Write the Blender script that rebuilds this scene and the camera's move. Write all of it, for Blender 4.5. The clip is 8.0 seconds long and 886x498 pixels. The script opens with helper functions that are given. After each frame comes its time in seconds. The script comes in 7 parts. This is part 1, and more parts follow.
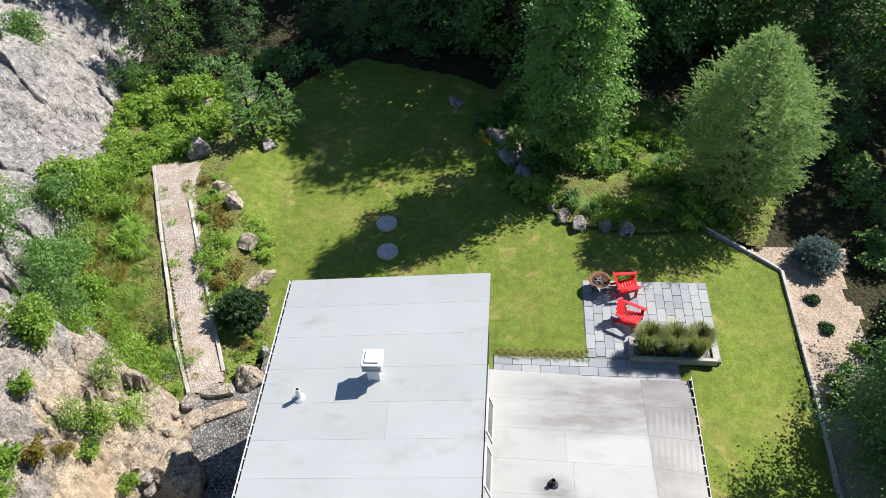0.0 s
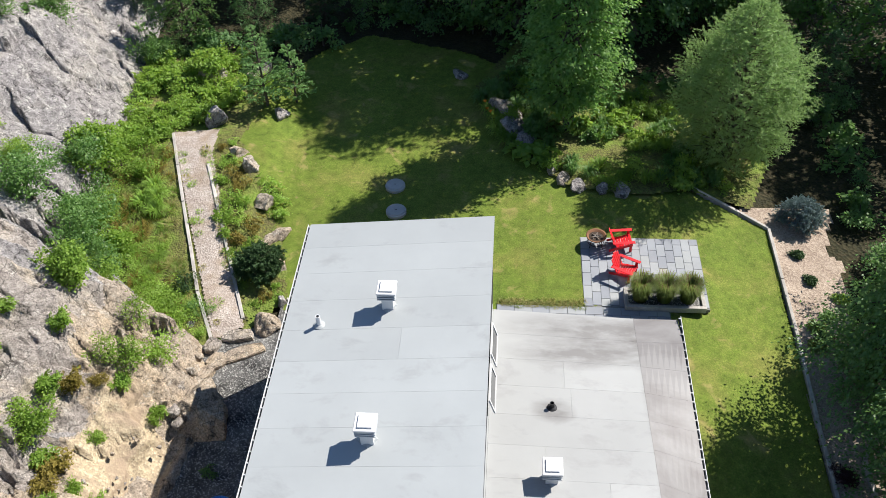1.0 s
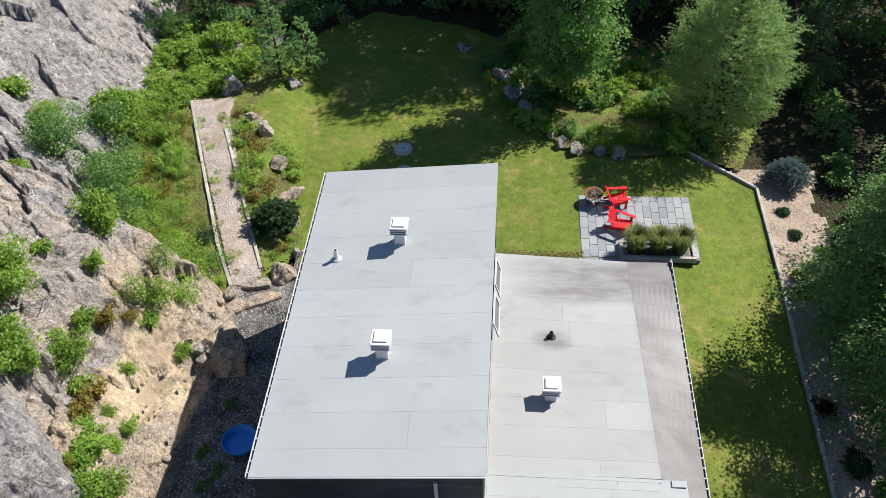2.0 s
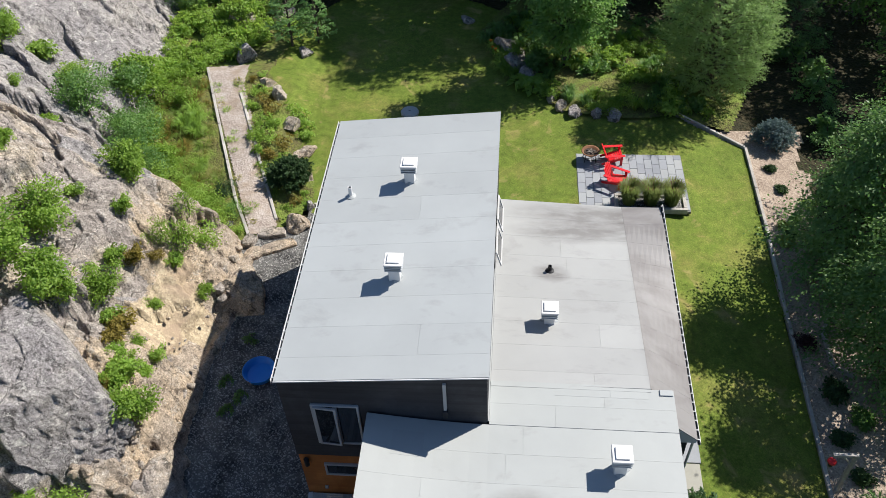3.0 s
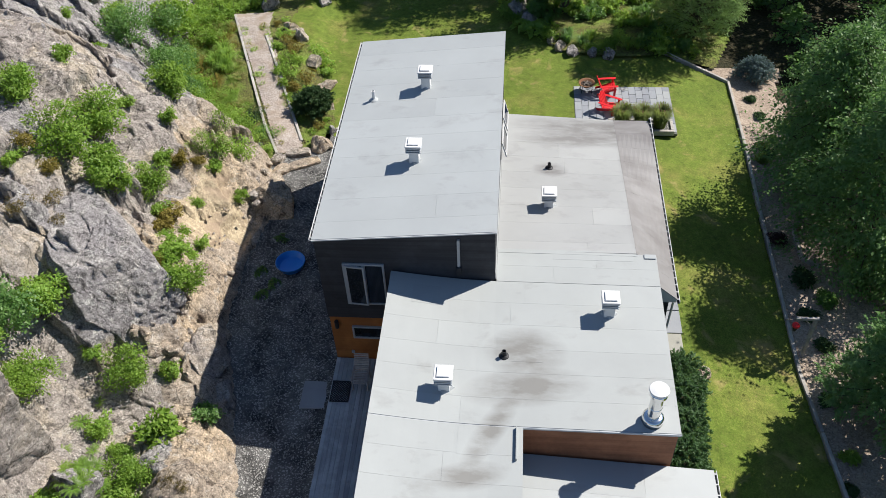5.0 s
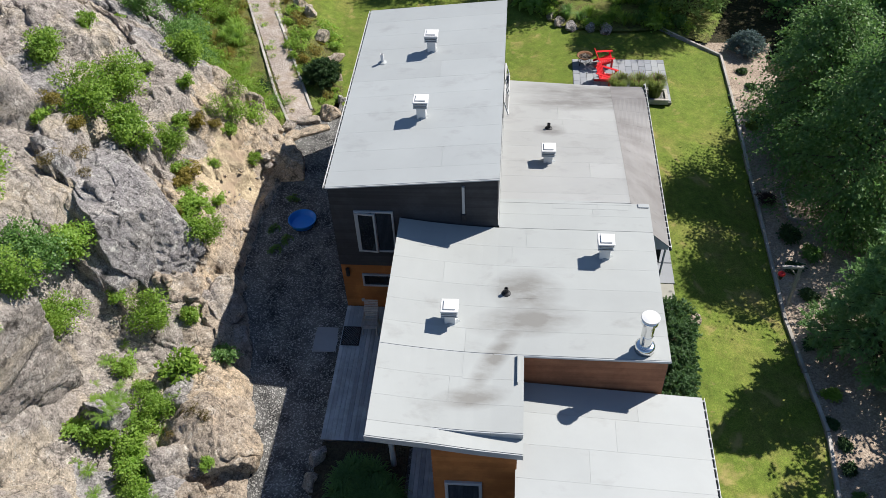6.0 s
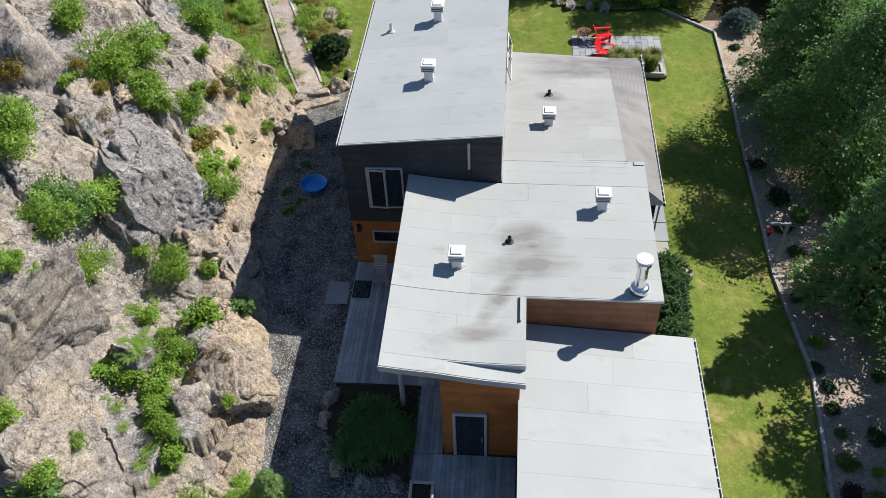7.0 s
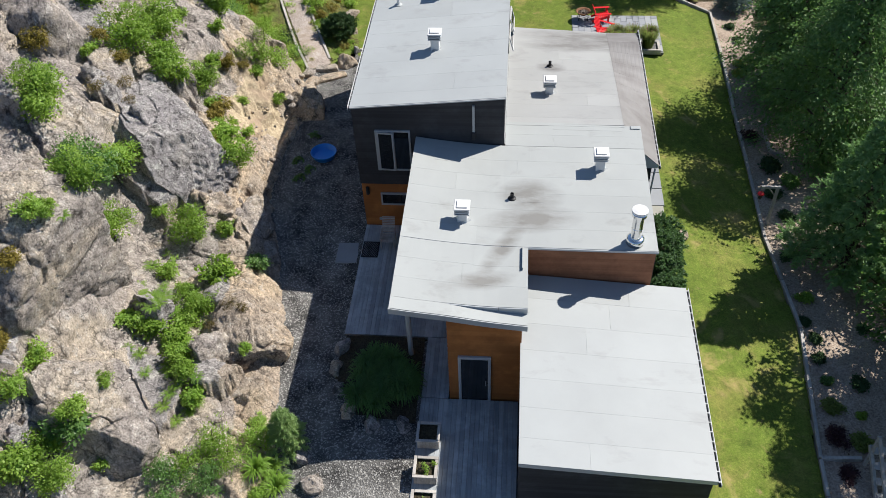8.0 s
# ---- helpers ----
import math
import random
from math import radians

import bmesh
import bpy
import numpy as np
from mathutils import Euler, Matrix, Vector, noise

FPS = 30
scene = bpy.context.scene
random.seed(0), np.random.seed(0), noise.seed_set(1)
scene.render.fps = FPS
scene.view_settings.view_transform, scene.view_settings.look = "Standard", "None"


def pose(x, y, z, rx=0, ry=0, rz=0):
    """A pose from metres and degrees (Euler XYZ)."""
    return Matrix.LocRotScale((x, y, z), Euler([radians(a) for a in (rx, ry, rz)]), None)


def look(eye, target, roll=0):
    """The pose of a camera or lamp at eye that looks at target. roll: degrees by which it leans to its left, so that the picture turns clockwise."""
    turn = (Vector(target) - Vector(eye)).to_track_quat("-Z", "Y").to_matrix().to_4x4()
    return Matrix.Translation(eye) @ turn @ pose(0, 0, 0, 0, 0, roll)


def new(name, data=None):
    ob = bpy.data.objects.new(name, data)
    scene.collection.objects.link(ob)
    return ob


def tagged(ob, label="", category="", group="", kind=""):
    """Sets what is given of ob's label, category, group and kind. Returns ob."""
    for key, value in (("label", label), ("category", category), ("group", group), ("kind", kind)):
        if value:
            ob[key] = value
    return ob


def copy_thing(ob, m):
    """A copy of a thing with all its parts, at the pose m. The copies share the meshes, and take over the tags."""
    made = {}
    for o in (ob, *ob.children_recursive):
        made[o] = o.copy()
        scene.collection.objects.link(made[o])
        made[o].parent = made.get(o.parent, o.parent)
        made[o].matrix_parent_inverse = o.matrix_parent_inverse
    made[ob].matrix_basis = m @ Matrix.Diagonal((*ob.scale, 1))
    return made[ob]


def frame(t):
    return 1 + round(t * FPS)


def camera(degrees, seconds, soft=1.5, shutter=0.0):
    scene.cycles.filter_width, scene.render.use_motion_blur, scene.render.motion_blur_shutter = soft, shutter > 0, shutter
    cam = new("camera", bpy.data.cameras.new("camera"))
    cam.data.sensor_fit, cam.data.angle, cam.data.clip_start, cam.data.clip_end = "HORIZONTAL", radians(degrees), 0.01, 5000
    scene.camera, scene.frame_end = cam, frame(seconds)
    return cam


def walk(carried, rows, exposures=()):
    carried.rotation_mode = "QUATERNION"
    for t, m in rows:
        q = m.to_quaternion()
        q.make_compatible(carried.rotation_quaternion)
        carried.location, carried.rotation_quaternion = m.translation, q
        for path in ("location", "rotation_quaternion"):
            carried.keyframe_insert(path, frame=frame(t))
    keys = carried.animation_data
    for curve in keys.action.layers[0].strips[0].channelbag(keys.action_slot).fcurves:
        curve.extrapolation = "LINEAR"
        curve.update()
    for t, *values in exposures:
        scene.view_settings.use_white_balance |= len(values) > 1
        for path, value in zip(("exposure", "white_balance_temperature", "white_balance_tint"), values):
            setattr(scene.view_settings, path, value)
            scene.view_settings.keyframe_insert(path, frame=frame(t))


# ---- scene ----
# ---- camera and its path ----
cam = camera(55.0, 8.0, soft=0.5)
PATH = [
    (0, (-0.331, 1.381, 22.308), (-0.485, 2.785, 20.892), -3.2),
    (0.5, (-0.348, 0.209, 22.433), (-0.503, 1.611, 21.016), -3.15),
    (1, (-0.372, -0.999, 22.515), (-0.526, 0.404, 21.098), -3.1),
    (1.5, (-0.39, -2.22, 22.59), (-0.545, -0.817, 21.173), -3.1),
    (3, (-0.385, -6.15, 22.66), (-0.541, -4.748, 21.243), -3.0),
    (3.5, (-0.387, -7.465, 22.645), (-0.544, -6.062, 21.229), -3.0),
    (4, (-0.373, -8.772, 22.595), (-0.532, -7.365, 21.183), -3.05),
    (4.5, (-0.382, -9.981, 22.58), (-0.541, -8.574, 21.167), -3.05),
    (6, (-0.41, -13.459, 22.535), (-0.568, -12.051, 21.124), -2.95),
    (6.5, (-0.434, -14.56, 22.565), (-0.591, -13.152, 21.153), -2.9),
    (7, (-0.475, -15.651, 22.59), (-0.632, -14.243, 21.178), -2.9),
    (7.5, (-0.5, -16.68, 22.565), (-0.656, -15.271, 21.154), -2.85),
    (8, (-0.516, -17.686, 22.541), (-0.673, -16.276, 21.131), -2.8),
]
walk(cam, [(t, look(eye, target, roll)) for t, eye, target, roll in PATH], [(0, 1.09), (1.5, 0.91), (3.5, 0.82), (6.5, 0.77), (8, 0.79)])

# ---- sky and sun ----
SUN = Vector((0.81, 0.568, 1.0)).normalized()
world = bpy.data.worlds.new("sky")
scene.world = world
world.use_nodes = True
wt = world.node_tree
sky = wt.nodes.new("ShaderNodeTexSky")
sky.sky_type, sky.sun_disc = "NISHITA", False
sky.sun_elevation, sky.sun_rotation = math.asin(SUN.z), math.atan2(SUN.x, SUN.y)
sky.air_density, sky.dust_density, sky.ozone_density = 1.0, 0.2, 4.0
wt.links.new(sky.outputs[0], wt.nodes["Background"].inputs[0])
wt.nodes["Background"].inputs[1].default_value = 0.066
sun = new("sun", bpy.data.lights.new("sun", "SUN"))
sun.data.energy, sun.data.angle, sun.data.color = 4.45, radians(0.53), (1.0, 0.95, 0.87)
sun.matrix_world = look(SUN * 60, (0, 0, 0))
# ---- materials ----
def nodes_of(name, rough=0.8, metal=0.0, spec=0.3):
    m = bpy.data.materials.new(name)
    m.use_nodes = True
    t = m.node_tree
    b = t.nodes["Principled BSDF"]
    b.inputs["Roughness"].default_value, b.inputs["Metallic"].default_value = rough, metal
    b.inputs["Specular IOR Level"].default_value = spec
    return m, t, b


def coords(t, scale=(1, 1, 1), rot=(0, 0, 0)):
    g = t.nodes.new("ShaderNodeNewGeometry")
    mp = t.nodes.new("ShaderNodeMapping")
    mp.inputs["Scale"].default_value, mp.inputs["Rotation"].default_value = scale, rot
    t.links.new(g.outputs["Position"], mp.inputs["Vector"])
    return mp.outputs[0]


def tex_noise(t, vec, scale, detail=4, rough=0.55, warp=0.0):
    n = t.nodes.new("ShaderNodeTexNoise")
    n.inputs["Scale"].default_value, n.inputs["Detail"].default_value = scale, detail
    n.inputs["Roughness"].default_value, n.inputs["Distortion"].default_value = rough, warp
    t.links.new(vec, n.inputs["Vector"])
    return n.outputs["Fac"]


def tex_cells(t, vec, scale, out="Distance", feature="F1"):
    n = t.nodes.new("ShaderNodeTexVoronoi")
    n.feature = feature
    n.inputs["Scale"].default_value = scale
    t.links.new(vec, n.inputs["Vector"])
    return n.outputs[out]


def ramp(t, fac, stops):
    r = t.nodes.new("ShaderNodeValToRGB")
    e = r.color_ramp.elements
    while len(e) < len(stops):
        e.new(0.5)
    for el, (p, c) in zip(e, stops):
        el.position = p
        el.color = (*c, 1) if len(c) == 3 else (c[0],) * 3 + (1,)
    t.links.new(fac, r.inputs[0])
    return r.outputs[0]


def mix(t, fac, a, b, kind="MIX"):
    n = t.nodes.new("ShaderNodeMix")
    n.data_type, n.blend_type = "RGBA", kind
    for s, v in ((n.inputs["Factor"], fac), (n.inputs["A"], a), (n.inputs["B"], b)):
        if isinstance(v, (int, float)):
            s.default_value = v
        elif isinstance(v, tuple):
            s.default_value = (*v, 1)
        else:
            t.links.new(v, s)
    return n.outputs["Result"]


def relief(t, b, fac, strength=0.3, dist=0.02):
    n = t.nodes.new("ShaderNodeBump")
    n.inputs["Strength"].default_value, n.inputs["Distance"].default_value = strength, dist
    t.links.new(fac, n.inputs["Height"])
    t.links.new(n.outputs[0], b.inputs["Normal"])


def per_object(t):
    return t.nodes.new("ShaderNodeObjectInfo").outputs["Random"]


def per_island(t):
    return t.nodes.new("ShaderNodeNewGeometry").outputs["Random Per Island"]


def plain(name, c, rough=0.6, metal=0.0, spread=0.12, scale=6.0, bump=0.1, spec=0.3):
    """A paint or metal with slight dirt at two scales."""
    m, t, b = nodes_of(name, rough, metal, spec)
    v = coords(t)
    big, fine = tex_noise(t, v, scale * 0.2, 4), tex_noise(t, v, scale * 6, 3)
    lo, hi = tuple(x * (1 - spread) for x in c), tuple(min(1, x * (1 + spread)) for x in c)
    base = ramp(t, big, [(0.3, lo), (0.7, hi)])
    t.links.new(mix(t, 0.25, base, ramp(t, fine, [(0.3, lo), (0.7, hi)])), b.inputs["Base Color"])
    if bump:
        relief(t, b, fine, bump, 0.004)
    return m


def foliage(name, dark, light, rough=0.5, glow=0.5, spec=0.2, thru=(1.35, 1.55, 0.8)):
    """Leaves: each a little different, with light coming through them."""
    m, t, b = nodes_of(name, rough, 0, spec)
    c = ramp(t, per_island(t), [(0.0, dark), (0.55, tuple((d + l) / 2 for d, l in zip(dark, light))), (1.0, light)])
    v = coords(t)
    c = mix(t, 0.4, c, ramp(t, tex_noise(t, v, 1.3, 3), [(0.35, dark), (0.65, light)]))
    t.links.new(c, b.inputs["Base Color"])
    tr = t.nodes.new("ShaderNodeBsdfTranslucent")
    thin = tuple(min(0.6, k * f) for k, f in zip(light, thru))
    t.links.new(mix(t, 0.6, c, thin), tr.inputs["Color"])
    mx = t.nodes.new("ShaderNodeMixShader")
    mx.inputs[0].default_value = glow
    t.links.new(b.outputs[0], mx.inputs[1])
    t.links.new(tr.outputs[0], mx.inputs[2])
    t.links.new(mx.outputs[0], t.nodes["Material Output"].inputs["Surface"])
    return m


def make_lawn():
    m, t, b = nodes_of("lawn_grass", 0.85, 0, 0.2)
    v = coords(t)
    base = ramp(t, tex_noise(t, v, 0.45, 6, 0.6), [(0.3, (0.07, 0.116, 0.015)), (0.5, (0.11, 0.153, 0.021)), (0.68, (0.205, 0.18, 0.054))])
    fine = ramp(t, tex_noise(t, v, 14, 5, 0.7), [(0.34, (0.064, 0.105, 0.013)), (0.5, (0.112, 0.156, 0.021)), (0.66, (0.2, 0.21, 0.052))])
    c = mix(t, 0.45, base, fine)
    turf = ramp(t, tex_noise(t, v, 55, 3, 0.7), [(0.34, (0.5,)), (0.5, (1.0,)), (0.66, (1.45,))])
    c = mix(t, 1.0, c, turf, "MULTIPLY")
    tuftn = ramp(t, tex_noise(t, v, 3.2, 6, 0.7), [(0.36, (0.8,)), (0.5, (1.0,)), (0.64, (1.2,))])
    c = mix(t, 1.0, c, tuftn, "MULTIPLY")
    dry = ramp(t, tex_noise(t, v, 0.9, 5, 0.65, 0.6), [(0.57, (0,)), (0.74, (0.7,))])
    c = mix(t, dry, c, (0.36, 0.27, 0.12))
    bare = ramp(t, tex_noise(t, v, 1.9, 6, 0.7, 0.2), [(0.63, (0,)), (0.72, (0.7,))])
    c = mix(t, bare, c, (0.27, 0.19, 0.1))
    mown = ramp(t, tex_noise(t, coords(t, (0.8, 0.2, 1), (0, 0, 0.18)), 0.7, 4), [(0.4, (0.95,)), (0.6, (1.08,))])
    c = mix(t, 1.0, c, mown, "MULTIPLY")
    t.links.new(c, b.inputs["Base Color"])
    relief(t, b, tex_noise(t, v, 30, 4, 0.7), 0.5, 0.03)
    return m


def make_speckle(name, cols, scale, bump=0.6, dist=0.02, patch=None, rough=0.9):
    """Gravel, chips or mulch: cells of several colours."""
    m, t, b = nodes_of(name, rough, 0, 0.25)
    v = coords(t)
    n = t.nodes.new("ShaderNodeTexVoronoi")
    n.inputs["Scale"].default_value = scale
    t.links.new(v, n.inputs["Vector"])
    sep = t.nodes.new("ShaderNodeSeparateColor")
    t.links.new(n.outputs["Color"], sep.inputs[0])
    c = ramp(t, sep.outputs[0], [(i / (len(cols) - 1), k) for i, k in enumerate(cols)])
    c = mix(t, 0.35, c, ramp(t, tex_noise(t, v, 1.2, 5), [(0.3, cols[0]), (0.7, cols[-1])]))
    if patch:
        c = mix(t, ramp(t, tex_noise(t, v, 0.8, 5, 0.6, 0.5), [(0.46, (0,)), (0.62, (0.85,))]), c, patch)
    t.links.new(c, b.inputs["Base Color"])
    relief(t, b, n.outputs["Distance"], bump, dist)
    return m


def make_rock(name, base, dark, tan, lichen, tan_at=0.55, seed=0.0):
    """Weathered bedrock: tan and grey areas, dark seeps, pale lichen and cracks; crevice shade is put into the dark
    tones.
    """
    m, t, b = nodes_of(name, 0.88, 0, 0.25)
    v = coords(t, (1, 1, 1), (0.4, 0.3 + seed, 0.5))
    broad = tex_noise(t, v, 0.5, 6, 0.6, 0.5)
    mid, fine = tex_noise(t, v, 4.5, 7, 0.72), tex_noise(t, v, 17, 8, 0.75)
    c = mix(t, ramp(t, broad, [(tan_at - 0.06, (0,)), (tan_at + 0.08, (1,))]), base, tan)
    # low end of the tone is painted shade for crevices the mesh lacks
    tone = ramp(t, mid, [(0.3, (0.45,)), (0.44, (1.0,)), (0.56, (1.3,)), (0.7, (1.6,))])
    c = mix(t, 1.0, c, tone, "MULTIPLY")
    grit = ramp(t, fine, [(0.36, (0.28,)), (0.45, (0.95,)), (0.55, (1.15,)), (0.64, (1.75,))])
    c = mix(t, 1.0, c, grit, "MULTIPLY")
    # dark blotches on the stone, deepened to stand in for crevice shade
    streak = tex_noise(t, coords(t, (1.3, 1.3, 0.75), (0.3, 0.5, 0)), 1.5, 9, 0.76)
    c = mix(t, ramp(t, streak, [(0.54, (0,)), (0.62, (0.8,))]), c, dark)
    spots = ramp(t, tex_noise(t, v, 3.4, 10, 0.84, 0.3), [(0.545, (0,)), (0.585, (0.9,))])
    c = mix(t, spots, c, mix(t, 1.0, lichen, grit, "MULTIPLY"))
    for sc, wd, k in ((0.55, 0.014, 0.35),):
        wn = t.nodes.new("ShaderNodeVectorMath")
        wn.operation = "ADD"
        nz = t.nodes.new("ShaderNodeTexNoise")
        nz.inputs["Scale"].default_value = 1.7
        t.links.new(v, nz.inputs["Vector"])
        t.links.new(v, wn.inputs[0])
        t.links.new(nz.outputs["Color"], wn.inputs[1])
        cr = ramp(t, tex_cells(t, wn.outputs[0], sc, "Distance", "DISTANCE_TO_EDGE"), [(0.0, (k,)), (wd, (1,))])
        c = mix(t, 1.0, c, cr, "MULTIPLY")
    t.links.new(c, b.inputs["Base Color"])
    add = t.nodes.new("ShaderNodeMath")
    t.links.new(mid, add.inputs[0])
    t.links.new(fine, add.inputs[1])
    relief(t, b, add.outputs[0], 1.0, 0.11)
    return m


def make_wood(name, dark, light, along="y", rough=0.75, grain=1.0):
    m, t, b = nodes_of(name, rough, 0, 0.25)
    s = {"x": (0.5, 14, 14), "y": (14, 0.5, 14), "z": (14, 14, 0.5)}[along]
    v = coords(t, tuple(k * grain for k in s))
    g = tex_noise(t, v, 1.5, 5, 0.6)
    c = ramp(t, g, [(0.25, dark), (0.75, light)])
    c = mix(t, 0.5, c, ramp(t, per_object(t), [(0, dark), (1, light)]))
    worn = ramp(t, tex_noise(t, coords(t), 1.1, 6, 0.7), [(0.45, (0.75,)), (0.6, (1.1,))])
    c = mix(t, 0.8, c, mix(t, 1.0, c, worn, "MULTIPLY"))
    t.links.new(c, b.inputs["Base Color"])
    relief(t, b, g, 0.4, 0.006)
    return m


def make_membrane(name, base, soot, at=0.6):
    """Light roof sheet with washed-in dirt."""
    m, t, b = nodes_of(name, 0.55, 0, 0.35)
    v = coords(t)
    c = mix(t, 0.6, base, ramp(t, tex_noise(t, v, 0.5, 6, 0.6), [(0.3, tuple(x * 0.9 for x in base)), (0.7, tuple(min(1, x * 1.06) for x in base))]))
    c = mix(t, 1.0, c, ramp(t, per_object(t), [(0, (0.95,)), (1, (1.03,))]), "MULTIPLY")
    st = tex_noise(t, coords(t, (0.7, 1.2, 1)), 0.9, 7, 0.65, 0.3)
    c = mix(t, ramp(t, st, [(at - 0.05, (0,)), (at + 0.2, (0.5,))]), c, soot)
    sp = ramp(t, tex_noise(t, v, 9, 6, 0.75), [(0.66, (0,)), (0.78, (0.25,))])
    c = mix(t, sp, c, soot)
    t.links.new(c, b.inputs["Base Color"])
    relief(t, b, tex_noise(t, coords(t, (1, 1, 1)), 2.5, 5, 0.6), 0.12, 0.03)
    return m


M = {}
M["lawn"] = make_lawn()
M["forest_floor"] = make_speckle("forest_floor", [(0.012, 0.014, 0.006), (0.03, 0.03, 0.012), (0.05, 0.04, 0.02)], 9, 0.8, 0.06)
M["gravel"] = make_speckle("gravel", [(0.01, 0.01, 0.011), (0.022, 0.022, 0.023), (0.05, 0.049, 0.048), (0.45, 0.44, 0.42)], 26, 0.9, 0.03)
M["chips"] = make_speckle("bark_chips", [(0.19, 0.14, 0.11), (0.33, 0.26, 0.205), (0.46, 0.38, 0.31)], 20, 0.7, 0.02)
M["path_chips"] = make_speckle("path_chips", [(0.22, 0.175, 0.15), (0.33, 0.28, 0.25), (0.48, 0.43, 0.39)], 20, 0.7, 0.03, (0.27, 0.21, 0.16))
M["soil"] = make_speckle("bed_soil", [(0.05, 0.045, 0.018), (0.13, 0.115, 0.045), (0.16, 0.19, 0.04)], 14, 0.8, 0.04, (0.13, 0.19, 0.03))
M["sand"] = make_speckle("weathered_sand", [(0.2, 0.155, 0.11), (0.36, 0.285, 0.185), (0.52, 0.44, 0.31)], 17, 0.5, 0.02, (0.29, 0.22, 0.16))
M["rock"] = make_rock("grey_rock", (0.295, 0.26, 0.236), (0.065, 0.056, 0.05), (0.4, 0.34, 0.272), (0.56, 0.52, 0.475), 0.53)
M["rock_tan"] = make_rock("tan_rock", (0.335, 0.278, 0.224), (0.08, 0.06, 0.048), (0.435, 0.345, 0.25), (0.54, 0.485, 0.42), 0.52, 1.3)
M["rock_dark"] = make_rock("dark_rock", (0.265, 0.247, 0.245), (0.04, 0.037, 0.037), (0.33, 0.305, 0.285), (0.56, 0.54, 0.505), 0.57, 2.1)
M["slate"] = plain("patio_stone", (0.27, 0.285, 0.305), 0.75, 0, 0.12, 5, 0.25)
mm = M["slate"].node_tree
src = mm.nodes["Principled BSDF"].inputs["Base Color"].links[0].from_socket
mm.links.new(mix(mm, 1.0, src, ramp(mm, per_object(mm), [(0, (0.8, 0.8, 0.84)), (0.5, (0.98, 0.98, 1.0)), (0.95, (1.12, 1.1, 1.05)), (1.0, (1.2, 1.05, 0.7))]), "MULTIPLY"), mm.nodes["Principled BSDF"].inputs["Base Color"])
M["joint"] = plain("joint_sand", (0.19, 0.19, 0.18), 0.95)
M["concrete"] = plain("concrete", (0.4, 0.395, 0.385), 0.85, 0, 0.15, 5, 0.3)
M["membrane"] = make_membrane("roof_membrane", (0.342, 0.36, 0.366), (0.17, 0.165, 0.16), 0.62)
M["membrane_worn"] = make_membrane("sooty_membrane", (0.328, 0.333, 0.332), (0.15, 0.138, 0.138), 0.58)
M["membrane_mid"] = make_membrane("middle_membrane", (0.335, 0.35, 0.348), (0.16, 0.15, 0.135), 0.62)
mt = M["membrane_mid"].node_tree
mb = mt.nodes["Principled BSDF"].inputs["Base Color"]


def soot_blot(t, at, size, turn):
    """A stain of drifting soot about a place, its edge broken up."""
    g = t.nodes.new("ShaderNodeNewGeometry")
    mp = t.nodes.new("ShaderNodeMapping")
    mp.vector_type = "TEXTURE"
    mp.inputs["Location"].default_value, mp.inputs["Scale"].default_value, mp.inputs["Rotation"].default_value = (*at, 3.6), (*size, 3.5), (0, 0, turn)
    t.links.new(g.outputs["Position"], mp.inputs["Vector"])
    gr = t.nodes.new("ShaderNodeTexGradient")
    gr.gradient_type = "SPHERICAL"
    t.links.new(mp.outputs[0], gr.inputs[0])
    n = tex_noise(t, coords(t, (0.6, 1.6, 1)), 1.8, 6, 0.65, 0.08)
    mu = t.nodes.new("ShaderNodeMath")
    mu.operation = "MULTIPLY"
    t.links.new(gr.outputs["Fac"], mu.inputs[0])
    t.links.new(ramp(t, n, [(0.3, (0.25,)), (0.7, (1.0,))]), mu.inputs[1])
    return ramp(t, mu.outputs[0], [(0.02, (0,)), (0.5, (0.6,))])


for at, size, turn in (((0.1, 3.4), (1.25, 0.95), 0.0), ((0.1, 2.2), (1.9, 0.7), 0.15), ((-0.75, 0.9), (1.6, 0.4), 1.07), ((-1.3, -0.5), (1.1, 0.45), 0.2)):
    mt.links.new(mix(mt, soot_blot(mt, at, size, turn), mb.links[0].from_socket, (0.11, 0.095, 0.08)), mb)
mt = M["membrane_worn"].node_tree
mb = mt.nodes["Principled BSDF"].inputs["Base Color"]
for at, size in (((4.2, 8.5), (1.0, 3.2)), ((4.2, 12.5), (0.95, 3.8)), ((2.6, 15.2), (3.6, 1.0)), ((1.8, 14.2), (2.6, 0.7)), ((0.9, 12.0), (0.7, 0.5)), ((3.9, 14.8), (1.3, 1.5))):
    mt.links.new(mix(mt, soot_blot(mt, at, size, 0.0), mb.links[0].from_socket, (0.1, 0.088, 0.085)), mb)
M["membrane_skirt"] = make_membrane("stained_membrane", (0.225, 0.218, 0.218), (0.11, 0.096, 0.096), 0.45)
M["white_metal"] = plain("white_metal", (0.62, 0.62, 0.62), 0.4, 0, 0.04, 5, 0.05)
M["grey_metal"] = plain("grey_metal", (0.42, 0.44, 0.46), 0.4, 0.2, 0.08, 5, 0.05)
M["frame_metal"] = plain("frame_metal", (0.34, 0.355, 0.37), 0.45, 0.1, 0.08, 5, 0.05)
M["soil_dark"] = make_speckle("dark_soil", [(0.02, 0.016, 0.01), (0.05, 0.04, 0.025), (0.07, 0.06, 0.035)], 14, 0.8, 0.04)
M["leaf_cherry"] = foliage("cherry_leaves", (0.062, 0.135, 0.045), (0.19, 0.3, 0.1), 0.48, 0.38, 0.3, (1.1, 1.4, 0.9))
